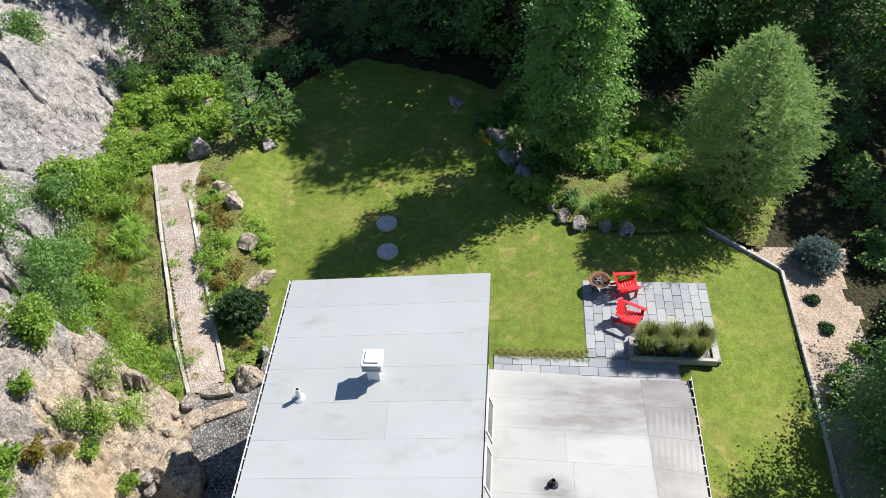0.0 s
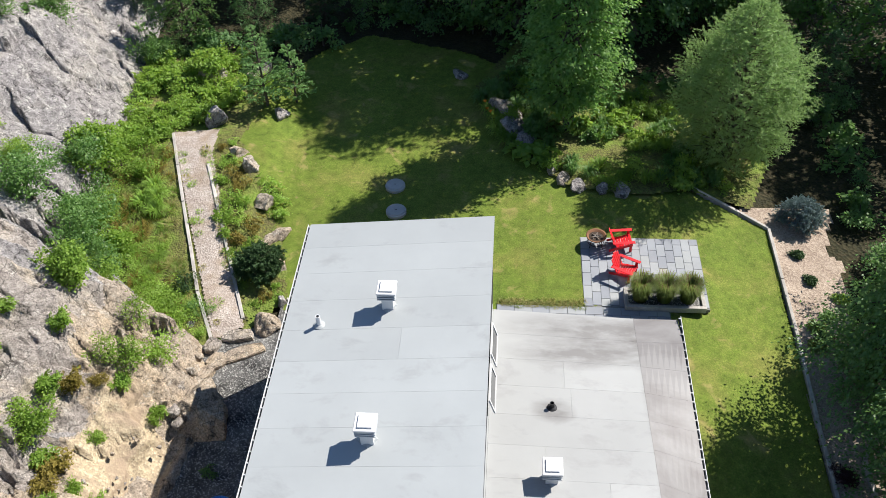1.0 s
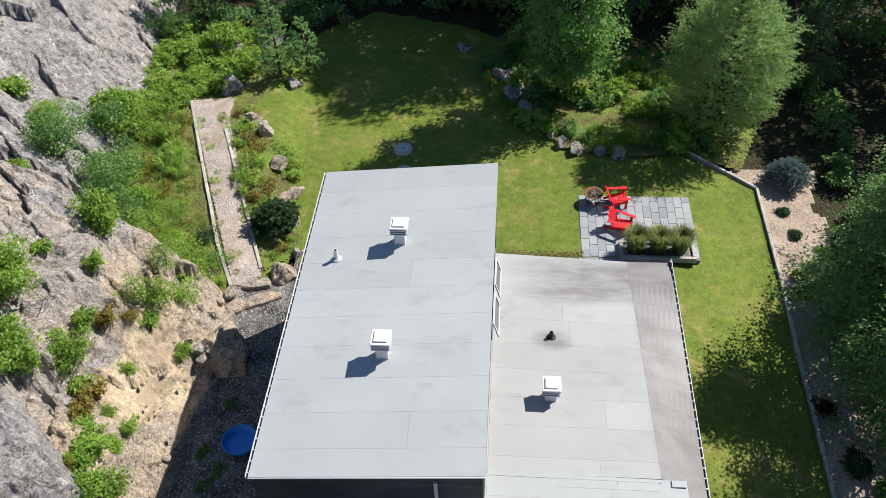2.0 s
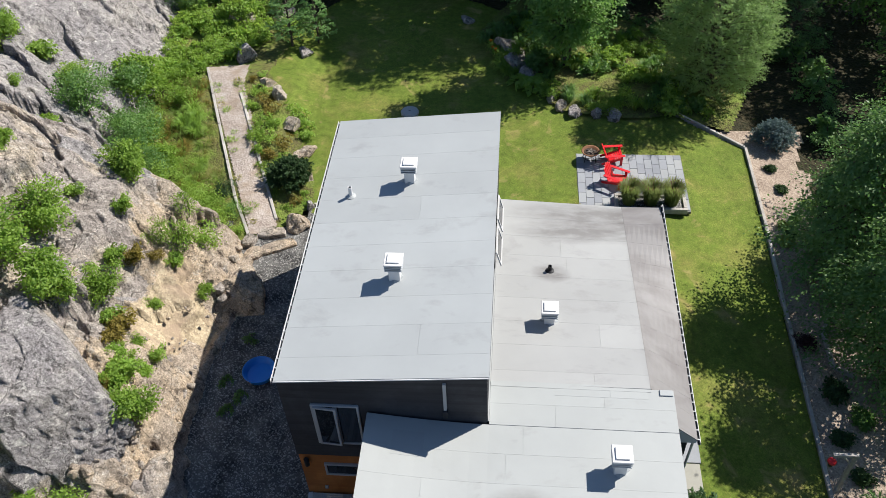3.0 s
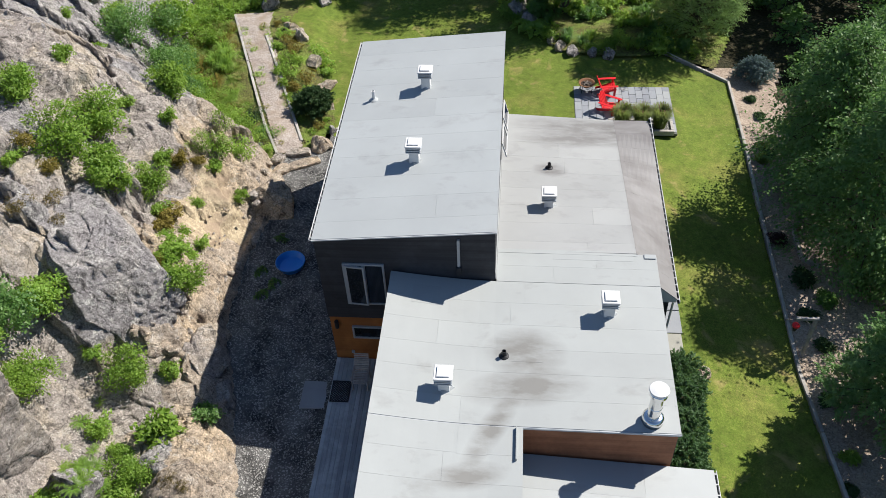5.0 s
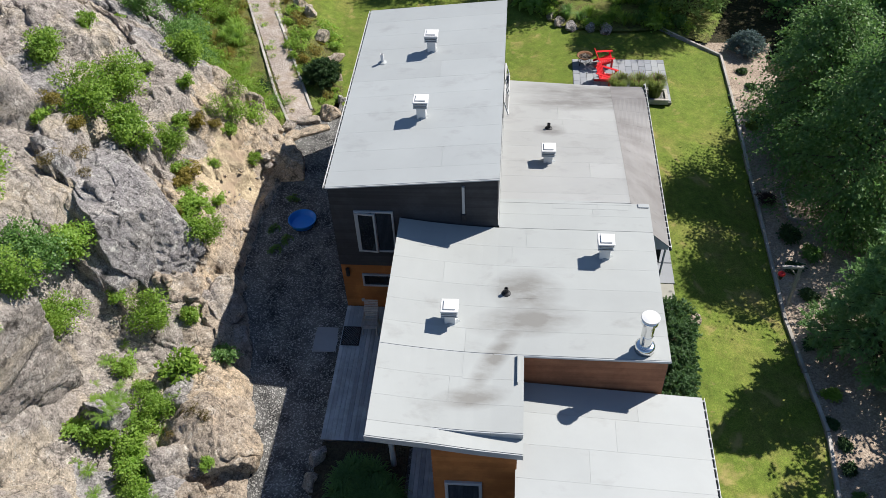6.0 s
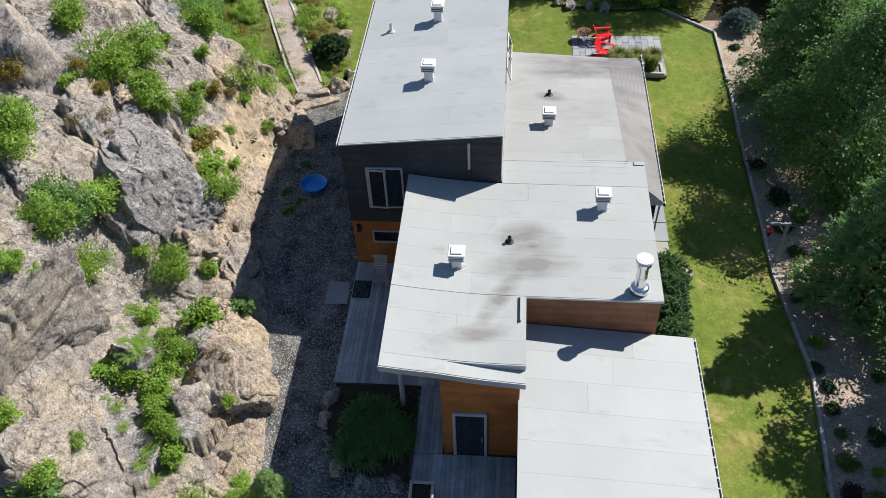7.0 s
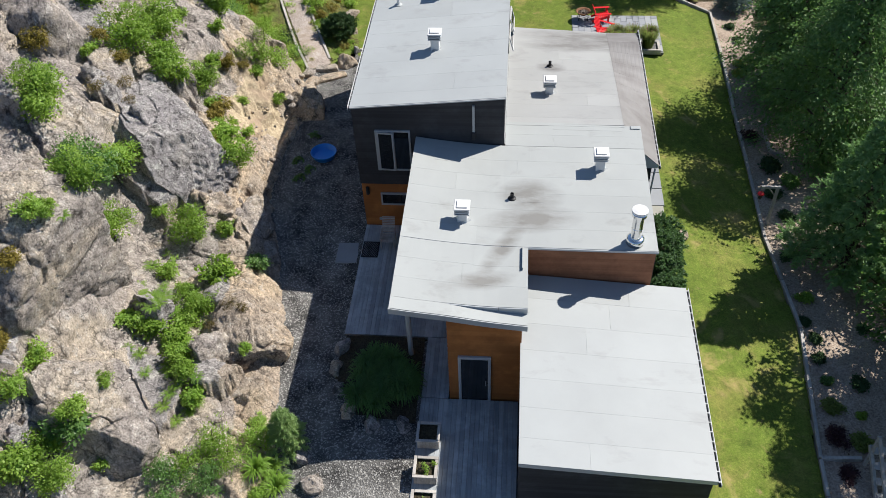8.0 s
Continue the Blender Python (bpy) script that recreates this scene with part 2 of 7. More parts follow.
M["dark_metal"] = plain("dark_metal", (0.03, 0.03, 0.033), 0.5, 0.3, 0.15, 5, 0.05)
M["steel"] = plain("polished_steel", (0.78, 0.78, 0.77), 0.14, 1.0, 0.03, 5, 0.02)
M["siding_dark"] = make_wood("charcoal_siding", (0.022, 0.023, 0.027), (0.05, 0.051, 0.058), "x", 0.65, 0.6)
M["siding_orange"] = make_wood("orange_siding", (0.3, 0.105, 0.028), (0.42, 0.16, 0.045), "x", 0.6, 0.5)
M["siding_brown"] = make_wood("cedar_siding", (0.26, 0.1, 0.05), (0.4, 0.175, 0.09), "x", 0.65, 0.6)
M["deck"] = make_wood("weathered_deck", (0.24, 0.265, 0.285), (0.5, 0.535, 0.56), "y", 0.85, 1.0)
M["timber"] = make_wood("grey_timber", (0.3, 0.28, 0.26), (0.52, 0.49, 0.46), "y", 0.85, 1.0)
M["bark"] = make_wood("tree_bark", (0.05, 0.04, 0.03), (0.14, 0.115, 0.09), "z", 0.95, 0.6)
M["bark_pale"] = make_wood("pale_bark", (0.12, 0.1, 0.085), (0.26, 0.23, 0.2), "z", 0.95, 0.6)
M["red_paint"] = plain("red_paint", (0.62, 0.012, 0.02), 0.42, 0, 0.08, 8, 0.08, 0.45)
M["blue_plastic"] = plain("blue_plastic", (0.012, 0.22, 0.66), 0.35, 0, 0.1, 5, 0.05, 0.5)
M["rust"] = plain("rusty_steel", (0.2, 0.1, 0.055), 0.85, 0.2, 0.35, 12, 0.4)
M["ash"] = plain("ash_and_wood", (0.05, 0.035, 0.026), 0.95, 0, 0.5, 18, 0.5)
M["grass_pot"] = foliage("pot_grass", (0.11, 0.16, 0.04), (0.27, 0.31, 0.1), 0.5, 0.45, 0.25)
M["seed_head"] = foliage("seed_heads", (0.12, 0.06, 0.05), (0.22, 0.13, 0.09), 0.8, 0.25)
M["leaf_maple"] = foliage("maple_leaves", (0.1, 0.21, 0.06), (0.25, 0.4, 0.12), 0.45, 0.48, 0.3, (1.2, 1.4, 0.9))
M["leaf_forest"] = foliage("forest_leaves", (0.062, 0.14, 0.055), (0.17, 0.285, 0.105), 0.48, 0.42, 0.3, (1.1, 1.4, 0.9))
M["leaf_forest_b"] = foliage("forest_leaves_light", (0.085, 0.18, 0.06), (0.225, 0.36, 0.12), 0.48, 0.42, 0.3, (1.1, 1.4, 0.9))
M["leaf_yellow"] = foliage("lime_leaves", (0.16, 0.3, 0.045), (0.36, 0.54, 0.12), 0.48, 0.55, 0.3)
M["leaf_shrub"] = foliage("shrub_leaves", (0.1, 0.19, 0.03), (0.29, 0.42, 0.08), 0.5, 0.48, 0.25)
M["leaf_fern"] = foliage("fern_leaves", (0.1, 0.2, 0.03), (0.26, 0.4, 0.08), 0.5, 0.45, 0.2)
M["leaf_mid"] = foliage("mid_leaves", (0.065, 0.15, 0.04), (0.18, 0.3, 0.09), 0.42, 0.45, 0.35)
M["leaf_lily"] = foliage("lily_leaves", (0.06, 0.135, 0.038), (0.16, 0.29, 0.075), 0.45, 0.35, 0.3)
M["needle_dark"] = foliage("dark_needles", (0.024, 0.054, 0.022), (0.075, 0.135, 0.052), 0.6, 0.2)
M["needle_yew"] = foliage("yew_needles", (0.045, 0.1, 0.045), (0.13, 0.22, 0.095), 0.5, 0.35, 0.3)
M["needle_larch"] = foliage("larch_needles", (0.17, 0.265, 0.1), (0.34, 0.45, 0.19), 0.5, 0.5, 0.3, (1.1, 1.3, 0.9))
M["needle_spruce"] = foliage("spruce_needles", (0.11, 0.21, 0.085), (0.28, 0.42, 0.18), 0.5, 0.4, 0.3, (1.1, 1.3, 0.9))
M["needle_young"] = foliage("young_needles", (0.14, 0.27, 0.1), (0.32, 0.48, 0.2), 0.5, 0.45, 0.3, (1.1, 1.3, 0.9))
M["needle_blue"] = foliage("blue_needles", (0.07, 0.11, 0.12), (0.2, 0.27, 0.29), 0.6, 0.15)
M["leaf_rust"] = foliage("rusty_leaves", (0.13, 0.1, 0.02), (0.26, 0.21, 0.05), 0.6, 0.35)
M["leaf_purple"] = foliage("purple_leaves", (0.03, 0.013, 0.018), (0.085, 0.04, 0.045), 0.5, 0.2)
M["dry_grass"] = foliage("dry_grass", (0.22, 0.19, 0.07), (0.4, 0.36, 0.16), 0.7, 0.4)
M["moss"] = foliage("dry_moss", (0.09, 0.07, 0.02), (0.2, 0.15, 0.05), 0.8, 0.2)
M["grass_blade"] = foliage("grass_blades", (0.115, 0.175, 0.022), (0.22, 0.26, 0.06), 0.6, 0.5)
M["flower"] = plain("orange_petals", (0.75, 0.25, 0.02), 0.6)
m, t, b = nodes_of("window_glass", 0.03, 0, 0.5)
b.inputs["Base Color"].default_value = (0.012, 0.014, 0.016, 1)
b.inputs["IOR"].default_value = 1.52
b.inputs["Coat Weight"].default_value = 0.6
b.inputs["Coat Roughness"].default_value = 0.02
M["glass"] = m
# ---- mesh helpers ----
def part(name, bm, material, parent=None, label=""):
    """Links a bmesh or a ready mesh as one object under a thing or part."""
    me = bm
    if isinstance(bm, bmesh.types.BMesh):
        me = bpy.data.meshes.new(name)
        bm.to_mesh(me)
        bm.free()
    if material is not None and not me.materials:
        me.materials.append(material)
    ob = new(name, me)
    if parent is not None:
        ob.parent = parent
    if label:
        ob["label"] = label
    return ob


def thing(name, at, label, category, group="", kind="", rz=0.0):
    ob = new(name)
    ob.empty_display_size = 0.2
    ob.matrix_world = pose(at[0], at[1], at[2], 0, 0, rz)
    return tagged(ob, label, category, group, kind)


def add_box(bm, lo, hi, m=None, bevel=0.0):
    r = bmesh.ops.create_cube(bm, size=1.0)
    size = [h - l for l, h in zip(lo, hi)]
    mid = [(h + l) / 2 for l, h in zip(lo, hi)]
    mt = Matrix.Translation(mid) @ Matrix.Diagonal((*size, 1))
    if m is not None:
        mt = m @ mt
    bmesh.ops.transform(bm, matrix=mt, verts=r["verts"])
    if bevel:
        es = list({e for v in r["verts"] for e in v.link_edges})
        bmesh.ops.bevel(bm, geom=es, offset=bevel, segments=1, affect="EDGES", clamp_overlap=True)
    return bm


def box(lo, hi, m=None, bevel=0.0):
    return add_box(bmesh.new(), lo, hi, m, bevel)


def add_tube(bm, a, b, r1, r2, sides=10, caps=True):
    a, b = Vector(a), Vector(b)
    d = b - a
    mt = Matrix.Translation((a + b) / 2) @ d.to_track_quat("Z", "Y").to_matrix().to_4x4()
    bmesh.ops.create_cone(bm, cap_ends=caps, segments=sides, radius1=r1, radius2=r2, depth=d.length, matrix=mt)
    return bm


def tube(a, b, r1, r2=None, sides=10):
    return add_tube(bmesh.new(), a, b, r1, r1 if r2 is None else r2, sides)


def smooth(ob):
    ob.data.polygons.foreach_set("use_smooth", [True] * len(ob.data.polygons))
    return ob


def lathe(profile, sides=24):
    """A turned body from (radius, height) pairs."""
    bm = bmesh.new()
    rings = [[bm.verts.new((r * math.cos(2 * math.pi * i / sides), r * math.sin(2 * math.pi * i / sides), z)) for i in range(sides)] for r, z in profile]
    for a, b in zip(rings, rings[1:]):
        for i in range(sides):
            bm.faces.new((a[i], a[(i + 1) % sides], b[(i + 1) % sides], b[i]))
    if profile[0][0] > 0.001:
        bm.faces.new(rings[0][::-1])
    if profile[-1][0] > 0.001:
        bm.faces.new(rings[-1])
    return bm


def slab(corners, thick):
    """A plate from its upper corners (counter-clockwise from above) and thickness."""
    bm = bmesh.new()
    top = [bm.verts.new(c) for c in corners]
    low = [bm.verts.new((c[0], c[1], c[2] - thick)) for c in corners]
    bm.faces.new(top)
    bm.faces.new(low[::-1])
    n = len(top)
    for i in range(n):
        bm.faces.new((top[i], low[i], low[(i + 1) % n], top[(i + 1) % n]))
    return bm


def raw_mesh(name, verts, quads):
    """A mesh of quads from arrays."""
    me = bpy.data.meshes.new(name)
    nv, nf = len(verts), len(quads)
    me.vertices.add(nv)
    me.vertices.foreach_set("co", np.asarray(verts, np.float32).ravel())
    me.loops.add(nf * 4)
    me.loops.foreach_set("vertex_index", np.asarray(quads, np.int32).ravel())
    me.polygons.add(nf)
    me.polygons.foreach_set("loop_start", np.arange(0, nf * 4, 4, dtype=np.int32))
    me.update(calc_edges=True)
    return me


def clip01(v):
    return np.clip(v, 0, 1)


def step01(a, b, v):
    s = clip01((v - a) / (b - a))
    return s * s * (3 - 2 * s)


def lump(x, y, seed=0.0, scale=1.0):
    """Cheap smooth noise for arrays, about -1 to 1."""
    x, y = x * scale + seed * 7.3, y * scale + seed * 3.1
    s = np.sin(x * 1.3 + 1.7 * np.sin(y * 0.9 + seed)) + np.sin(y * 1.7 + 1.3 * np.sin(x * 1.1 - seed)) + 0.6 * np.sin(x * 2.9 + y * 2.3 + seed) + 0.4 * np.sin(x * 5.1 - y * 4.3)
    return s / 3


# ---- the lie of the land ----
def foot_x(y):
    """Where the rock face meets the drive and the beds."""
    return np.interp(y, [-26, -8, -5, -2, 1.5, 4, 8, 10.5, 13.5, 16.3, 19, 22, 26, 30, 40], [-9.5, -9.0, -7.6, -8.0, -8.5, -9.3, -10.3, -10.2, -9.7, -10.6, -14.2, -16.0, -16.6, -17.2, -19])


def land(x, y):
    """Height of the ground."""
    x, y = np.asarray(x, float), np.asarray(y, float)
    z = -0.45 * step01(4.5, 9.3, x) - 0.5 * step01(12, 30, x)
    z = z + 0.3 * step01(-8.8, -11.5, x) * step01(15.5, 17.5, y)
    z = z - 0.14 * step01(8, 3, y) * step01(-5.5, -6.8, x)
    z = z + 0.25 * step01(-9.6, -10.6, x) * step01(30, 26, y) * step01(20, 23, y)
    z = z + 2.2 * step01(37, 60, y)
    rise = foot_x(y) - x
    z = z + 7 * step01(1.0, 14, rise - 1.5) + 5 * step01(10, 40, rise)
    return z


def sheet(name, inside, box4, stepsize, lift, material, label, category, wob=0.0, kind="structure", thick=0.0):
    """A piece of ground cover that follows the land, where inside(x, y) holds."""
    x0, x1, y0, y1 = box4
    nx, ny = int((x1 - x0) / stepsize) + 1, int((y1 - y0) / stepsize) + 1
    X, Y = np.meshgrid(np.linspace(x0, x1, nx), np.linspace(y0, y1, ny))
    Z = land(X, Y) + lift + wob * lump(X, Y, 2.0, 2.2)
    keep = inside((X[:-1, :-1] + X[1:, 1:]) / 2, (Y[:-1, :-1] + Y[1:, 1:]) / 2)
    idx = np.arange(nx * ny).reshape(ny, nx)
    q = np.stack([idx[:-1, :-1], idx[:-1, 1:], idx[1:, 1:], idx[1:, :-1]], -1)[keep]
    used = np.unique(q)
    back = np.full(nx * ny, -1)
    back[used] = np.arange(len(used))
    v = np.stack([X.ravel(), Y.ravel(), Z.ravel()], -1)[used]
    ob = part(name, raw_mesh(name, v, back[q]), material)
    smooth(ob)
    return tagged(ob, label, category, "", kind)


def in_poly(poly):
    def test(x, y):
        r = np.zeros(np.shape(x), bool)
        for (ax, ay), (bx, by) in zip(poly, poly[1:] + poly[:1]):
            hit = ((ay > y) != (by > y)) & (x < (bx - ax) * (y - ay) / (by - ay + 1e-12) + ax)
            r ^= hit
        return r
    return test
# ---- plant helpers ----
def unit(v):
    return v / (np.linalg.norm(v, axis=1, keepdims=True) + 1e-9)


def leaf_quads(centres, length, width, rg, up=0.6, along=None, fold=0.25, vary=0.35, facing=None):
    """Diamond leaves, each a folded quad."""
    n = len(centres)
    nrm = unit(rg.normal(size=(n, 3)) + np.array([0, 0, up])) if facing is None else unit(facing + 0.6 * rg.normal(size=(n, 3)))
    tan = rg.normal(size=(n, 3)) if along is None else along + 0.35 * rg.normal(size=(n, 3))
    tan = unit(tan - nrm * np.sum(tan * nrm, 1, keepdims=True))
    side = np.cross(nrm, tan)
    k = (1 + vary * rg.uniform(-1, 1, (n, 1)))
    L, W = length * 0.5 * k, width * 0.5 * k
    lift = nrm * W * fold
    v = np.stack([centres - tan * L, centres + side * W + lift, centres + tan * L * 1.1, centres - side * W + lift], 1).reshape(-1, 3)
    q = np.arange(n * 4).reshape(n, 4)
    return v, q


def join_quads(parts):
    vs, qs, o = [], [], 0
    for v, q in parts:
        vs.append(v)
        qs.append(q + o)
        o += len(v)
    return np.concatenate(vs), np.concatenate(qs)


def limb_quads(points, radii, sides=7):
    """A tapering limb through points."""
    pts = np.asarray(points, float)
    n = len(pts)
    d = np.gradient(pts, axis=0)
    d = unit(d)
    ref = np.array([0.31, 0.87, 0.12])
    a = unit(np.cross(d, ref))
    b = np.cross(d, a)
    ang = np.linspace(0, 2 * np.pi, sides, endpoint=False)
    ring = a[:, None, :] * np.cos(ang)[None, :, None] + b[:, None, :] * np.sin(ang)[None, :, None]
    v = (pts[:, None, :] + ring * np.asarray(radii)[:, None, None]).reshape(-1, 3)
    q = []
    for i in range(n - 1):
        for k in range(sides):
            q.append((i * sides + k, i * sides + (k + 1) % sides, (i + 1) * sides + (k + 1) % sides, (i + 1) * sides + k))
    return v, np.array(q)


def broadleaf(name, at, h, r, leaves, size, leaf, bark, seed, label, category="tree", base=0.15, clump=0.25, per=28, group="", oval=1.0, lean=(0, 0), split=False, boughs=44, spread=0.3):
    """A tree: trunk, limbs out to boughs, and sprays of leaves on each bough with gaps between."""
    rg = np.random.default_rng(seed)
    tree = thing(name, at, label, category, group)
    wob = rg.normal(size=(6, 2)) * 0.12
    zs = np.linspace(0, h * 0.9, 6)
    tr = np.stack([np.linspace(0, lean[0], 6) + wob[:, 0] * (zs > 0), np.linspace(0, lean[1], 6) + wob[:, 1] * (zs > 0), zs - 0.15], -1)
    wood = [limb_quads(tr, np.linspace(0.021 * h, 0.004 * h, 6), 8)]
    # boughs on the outer shell
    t = (np.arange(boughs) + rg.uniform(0, 1, boughs)) / boughs
    prof = np.sin(np.clip(t, 0.03, 0.97) ** (0.62 / oval) * np.pi) ** 0.62
    az = np.arange(boughs) * 2.39996 + rg.uniform(-0.5, 0.5, boughs)
    lob = 1 + 0.12 * np.sin(az * 3 + seed) + 0.1 * rg.normal(size=boughs)
    rad = r * prof * lob * rg.uniform(0.62, 0.92, boughs)
    z01 = base + (1 - base) * t
    B = np.stack([rad * np.cos(az) + lean[0] * z01, rad * np.sin(az) + lean[1] * z01, z01 * h * 0.97], -1)
    outw = np.stack([np.cos(az), np.sin(az), 0 * az], -1)
    for k in range(boughs):
        zr = min(0.85 * h, max(base * h * 0.8, B[k, 2] - 0.4 * rad[k]))
        p0 = np.array([np.interp(zr, tr[:, 2], tr[:, 0]), np.interp(zr, tr[:, 2], tr[:, 1]), zr])
        wood.append(limb_quads([p0, (p0 + B[k]) / 2 + np.array([0, 0, 0.03 * h]), B[k] + outw[k] * spread * r * 0.6], [0.008 * h, 0.005 * h, 0.0015 * h], 5))
    # sprays: flat, drooping outwards, a few near the trunk
    n = leaves // per
    own = rg.integers(0, boughs, n)
    sz = (0.65 + 0.7 * rg.uniform(0, 1, boughs))[own] * spread * r * (0.45 + 0.55 * prof[own])
    so = rg.normal(size=n) * sz * 0.75
    ss = rg.normal(size=n) * sz * 0.75
    side = np.cross(outw, [0, 0, 1.0])
    C = B[own] + outw[own] * so[:, None] + side[own] * ss[:, None]
    C[:, 2] += rg.normal(size=n) * sz * 0.32 - 0.3 * so - 0.16 * np.abs(ss)
    deep = rg.uniform(0, 1, n) < 0.1
    C[deep, :2] *= rg.uniform(0.2, 0.7, (int(deep.sum()), 1))
    C[:, 2] = np.maximum(C[:, 2], 0.25 + base * h * 0.4)
    who = np.repeat(np.arange(n), per)
    face = unit(outw[own] * 0.55 + np.array([0, 0, 0.95]) + 0.35 * rg.normal(size=(n, 3)))[who]
    off = rg.normal(size=(len(who), 3)) * clump * (0.6 + 0.8 * rg.uniform(0, 1, n))[who][:, None]
    off = off - face * np.sum(off * face, 1, keepdims=True) * 0.75
    v, q = leaf_quads(C[who] + off, size, size * 0.62, rg, 0.75, outw[own][who] * 0.8 + np.array([0, 0, -0.35]), facing=face)
    if split:
        for limb in wood[1:]:
            smooth(part("limb", raw_mesh("limb", *limb), bark, tree))
        wood = wood[:1]
    wv, wq = join_quads(wood)
    smooth(part("trunk", raw_mesh("trunk", wv, wq), bark, tree, "bark-covered trunk with its limbs"))
    part("crown", raw_mesh("crown", v, q), leaf, tree)
    return tree


def conifer(name, at, h, r, branches, needle, nl, nw, leaf, bark, seed, label, category="tree", droop=0.25, sub=9, per=16, base=0.03, power=0.8, rise=0.0, group="", belly=0.0, shape=None, whorls=0, shoot=0.1, split=False):
    """A conifer: whorled limbs that carry twigs set with needles."""
    rg = np.random.default_rng(seed)
    tree = thing(name, at, label, category, group)
    wood = [limb_quads([(0, 0, -0.2), (0.03, 0, h * 0.4), (0, 0.02, h * 0.98)], [0.018 * h, 0.011 * h, 0.002 * h], 8)]
    cs, al = [], []
    for b in range(branches):
        f = base + (1 - base) * (b + rg.uniform(0, 1)) / branches
        if whorls:
            f = min(0.99, base + (1 - base) * (math.floor(f * whorls) + 0.5 + rg.uniform(-0.12, 0.12)) / whorls)
        prof = np.interp(f, shape[0], shape[1]) if shape else (1 - f) ** power if not belly else np.sin(np.clip(f * (1 - belly) + belly, 0, 1) * np.pi) ** 0.75
        ln = r * max(0.05, prof) * rg.uniform(0.78, 1.12)
        az = b * 2.39996 + rg.uniform(-0.3, 0.3)
        d = np.array([math.cos(az), math.sin(az), 0])
        z0 = f * h
        s = np.linspace(0, 1, 5)
        line = np.outer(s * ln, d) + np.stack([0 * s, 0 * s, z0 + ln * (rise * s - droop * s * s + 0.5 * droop * s ** 3)], -1)
        if ln > 0.35:
            wood.append(limb_quads(line, np.linspace(0.006 * h * (1 - f) + 0.006, 0.003, 5), 4))
        m = max(3, int(sub * ln / r * 1.6) + 2)
        st = np.sqrt(rg.uniform(0.02, 1.0, m))
        p0 = np.stack([np.interp(st, s, line[:, k]) for k in range(3)], -1)
        sidev = np.cross(d, [0, 0, 1])
        tw = sidev * rg.choice([-1, 1], m)[:, None] * rg.uniform(0.5, 1.0, m)[:, None] + d * rg.uniform(0.5, 1.1, m)[:, None] + np.array([0, 0, 1]) * rg.uniform(-0.35, 0.2 + rise, m)[:, None]
        tl = (0.16 + 0.26 * (1 - st)) * ln * rg.uniform(0.6, 1.2, m) + shoot
        tw = unit(tw)
        u = rg.uniform(0, 1, (m, per))
        c = p0[:, None, :] + tw[:, None, :] * (u * tl[:, None])[:, :, None]
        cs.append(c.reshape(-1, 3))
        al.append(np.repeat(tw, per, 0))
    c, a = np.concatenate(cs), np.concatenate(al)
    rd = rg.normal(size=c.shape)
    dirn = unit(a + 0.8 * unit(rd))
    v, q = leaf_quads(c + dirn * nl * 0.35, nl, nw, rg, 0.3, dirn * 3, 0.1)
    if split:
        for limb in wood[1:]:
            smooth(part("limb", raw_mesh("limb", *limb), bark, tree))
        wood = wood[:1]
    wv, wq = join_quads(wood)
    smooth(part("trunk", raw_mesh("trunk", wv, wq), bark, tree, "bark-covered trunk with its limbs"))
    part("crown", raw_mesh("crown", v, q), leaf, tree)
    return tree


def bush_mesh(h, r, leaves, size, seed, up=0.7, slim=0.6, stems=1, per=30, dome=True):
    rg = np.random.default_rng(seed)
    n = max(4, leaves // per)
    lobes = 6
    la, lr = np.arange(lobes) * 2.4 + rg.uniform(0, 1, lobes), r * rg.uniform(0.2, 0.62, lobes)
    lr[0] *= 0.3
    lz = h * (rg.uniform(0.35, 0.62, lobes) if dome else rg.uniform(0.45, 0.72, lobes))
    lw = r * rg.uniform(0.36, 0.56, lobes)
    which = rg.integers(0, lobes, n)
    d = unit(rg.normal(size=(n, 3))) * (rg.uniform(0.25, 1, n) ** 0.5)[:, None]
    C = np.stack([lr * np.cos(la), lr * np.sin(la), lz], -1)[which] + d * np.stack([lw, lw, h * 0.36 * lw / lw.max()], -1)[which]
    C[:, 2] = np.clip(C[:, 2], 0.06 * h, h * 1.02)
    who = np.repeat(np.arange(n), per)
    face = unit(unit(C * np.array([1, 1, 0.6])) * 0.7 + np.array([0, 0, up]) + 0.4 * rg.normal(size=(n, 3)))[who]
    off = rg.normal(size=(len(who), 3)) * 0.12 * (r + 0.15)
    off = off - face * np.sum(off * face, 1, keepdims=True) * 0.7
    P = C[who] + off
    P[:, 2] = np.maximum(P[:, 2], 0.02)
    out = unit(P * np.array([1, 1, 0.4])) * 0.7
    v, q = leaf_quads(P, size, size * slim, rg, up, out, facing=face)
    wood = []
    wood.append(limb_quads([(0, 0, -0.1), (0.05 * r, -0.04 * r, 0.4 * h), (-0.03 * r, 0.05 * r, 0.85 * h)], [0.03 * h + 0.006, 0.02 * h, 0.004], 6))
    return raw_mesh("leaves", v, q), raw_mesh("stem", *join_quads(wood))


BUSH = {}


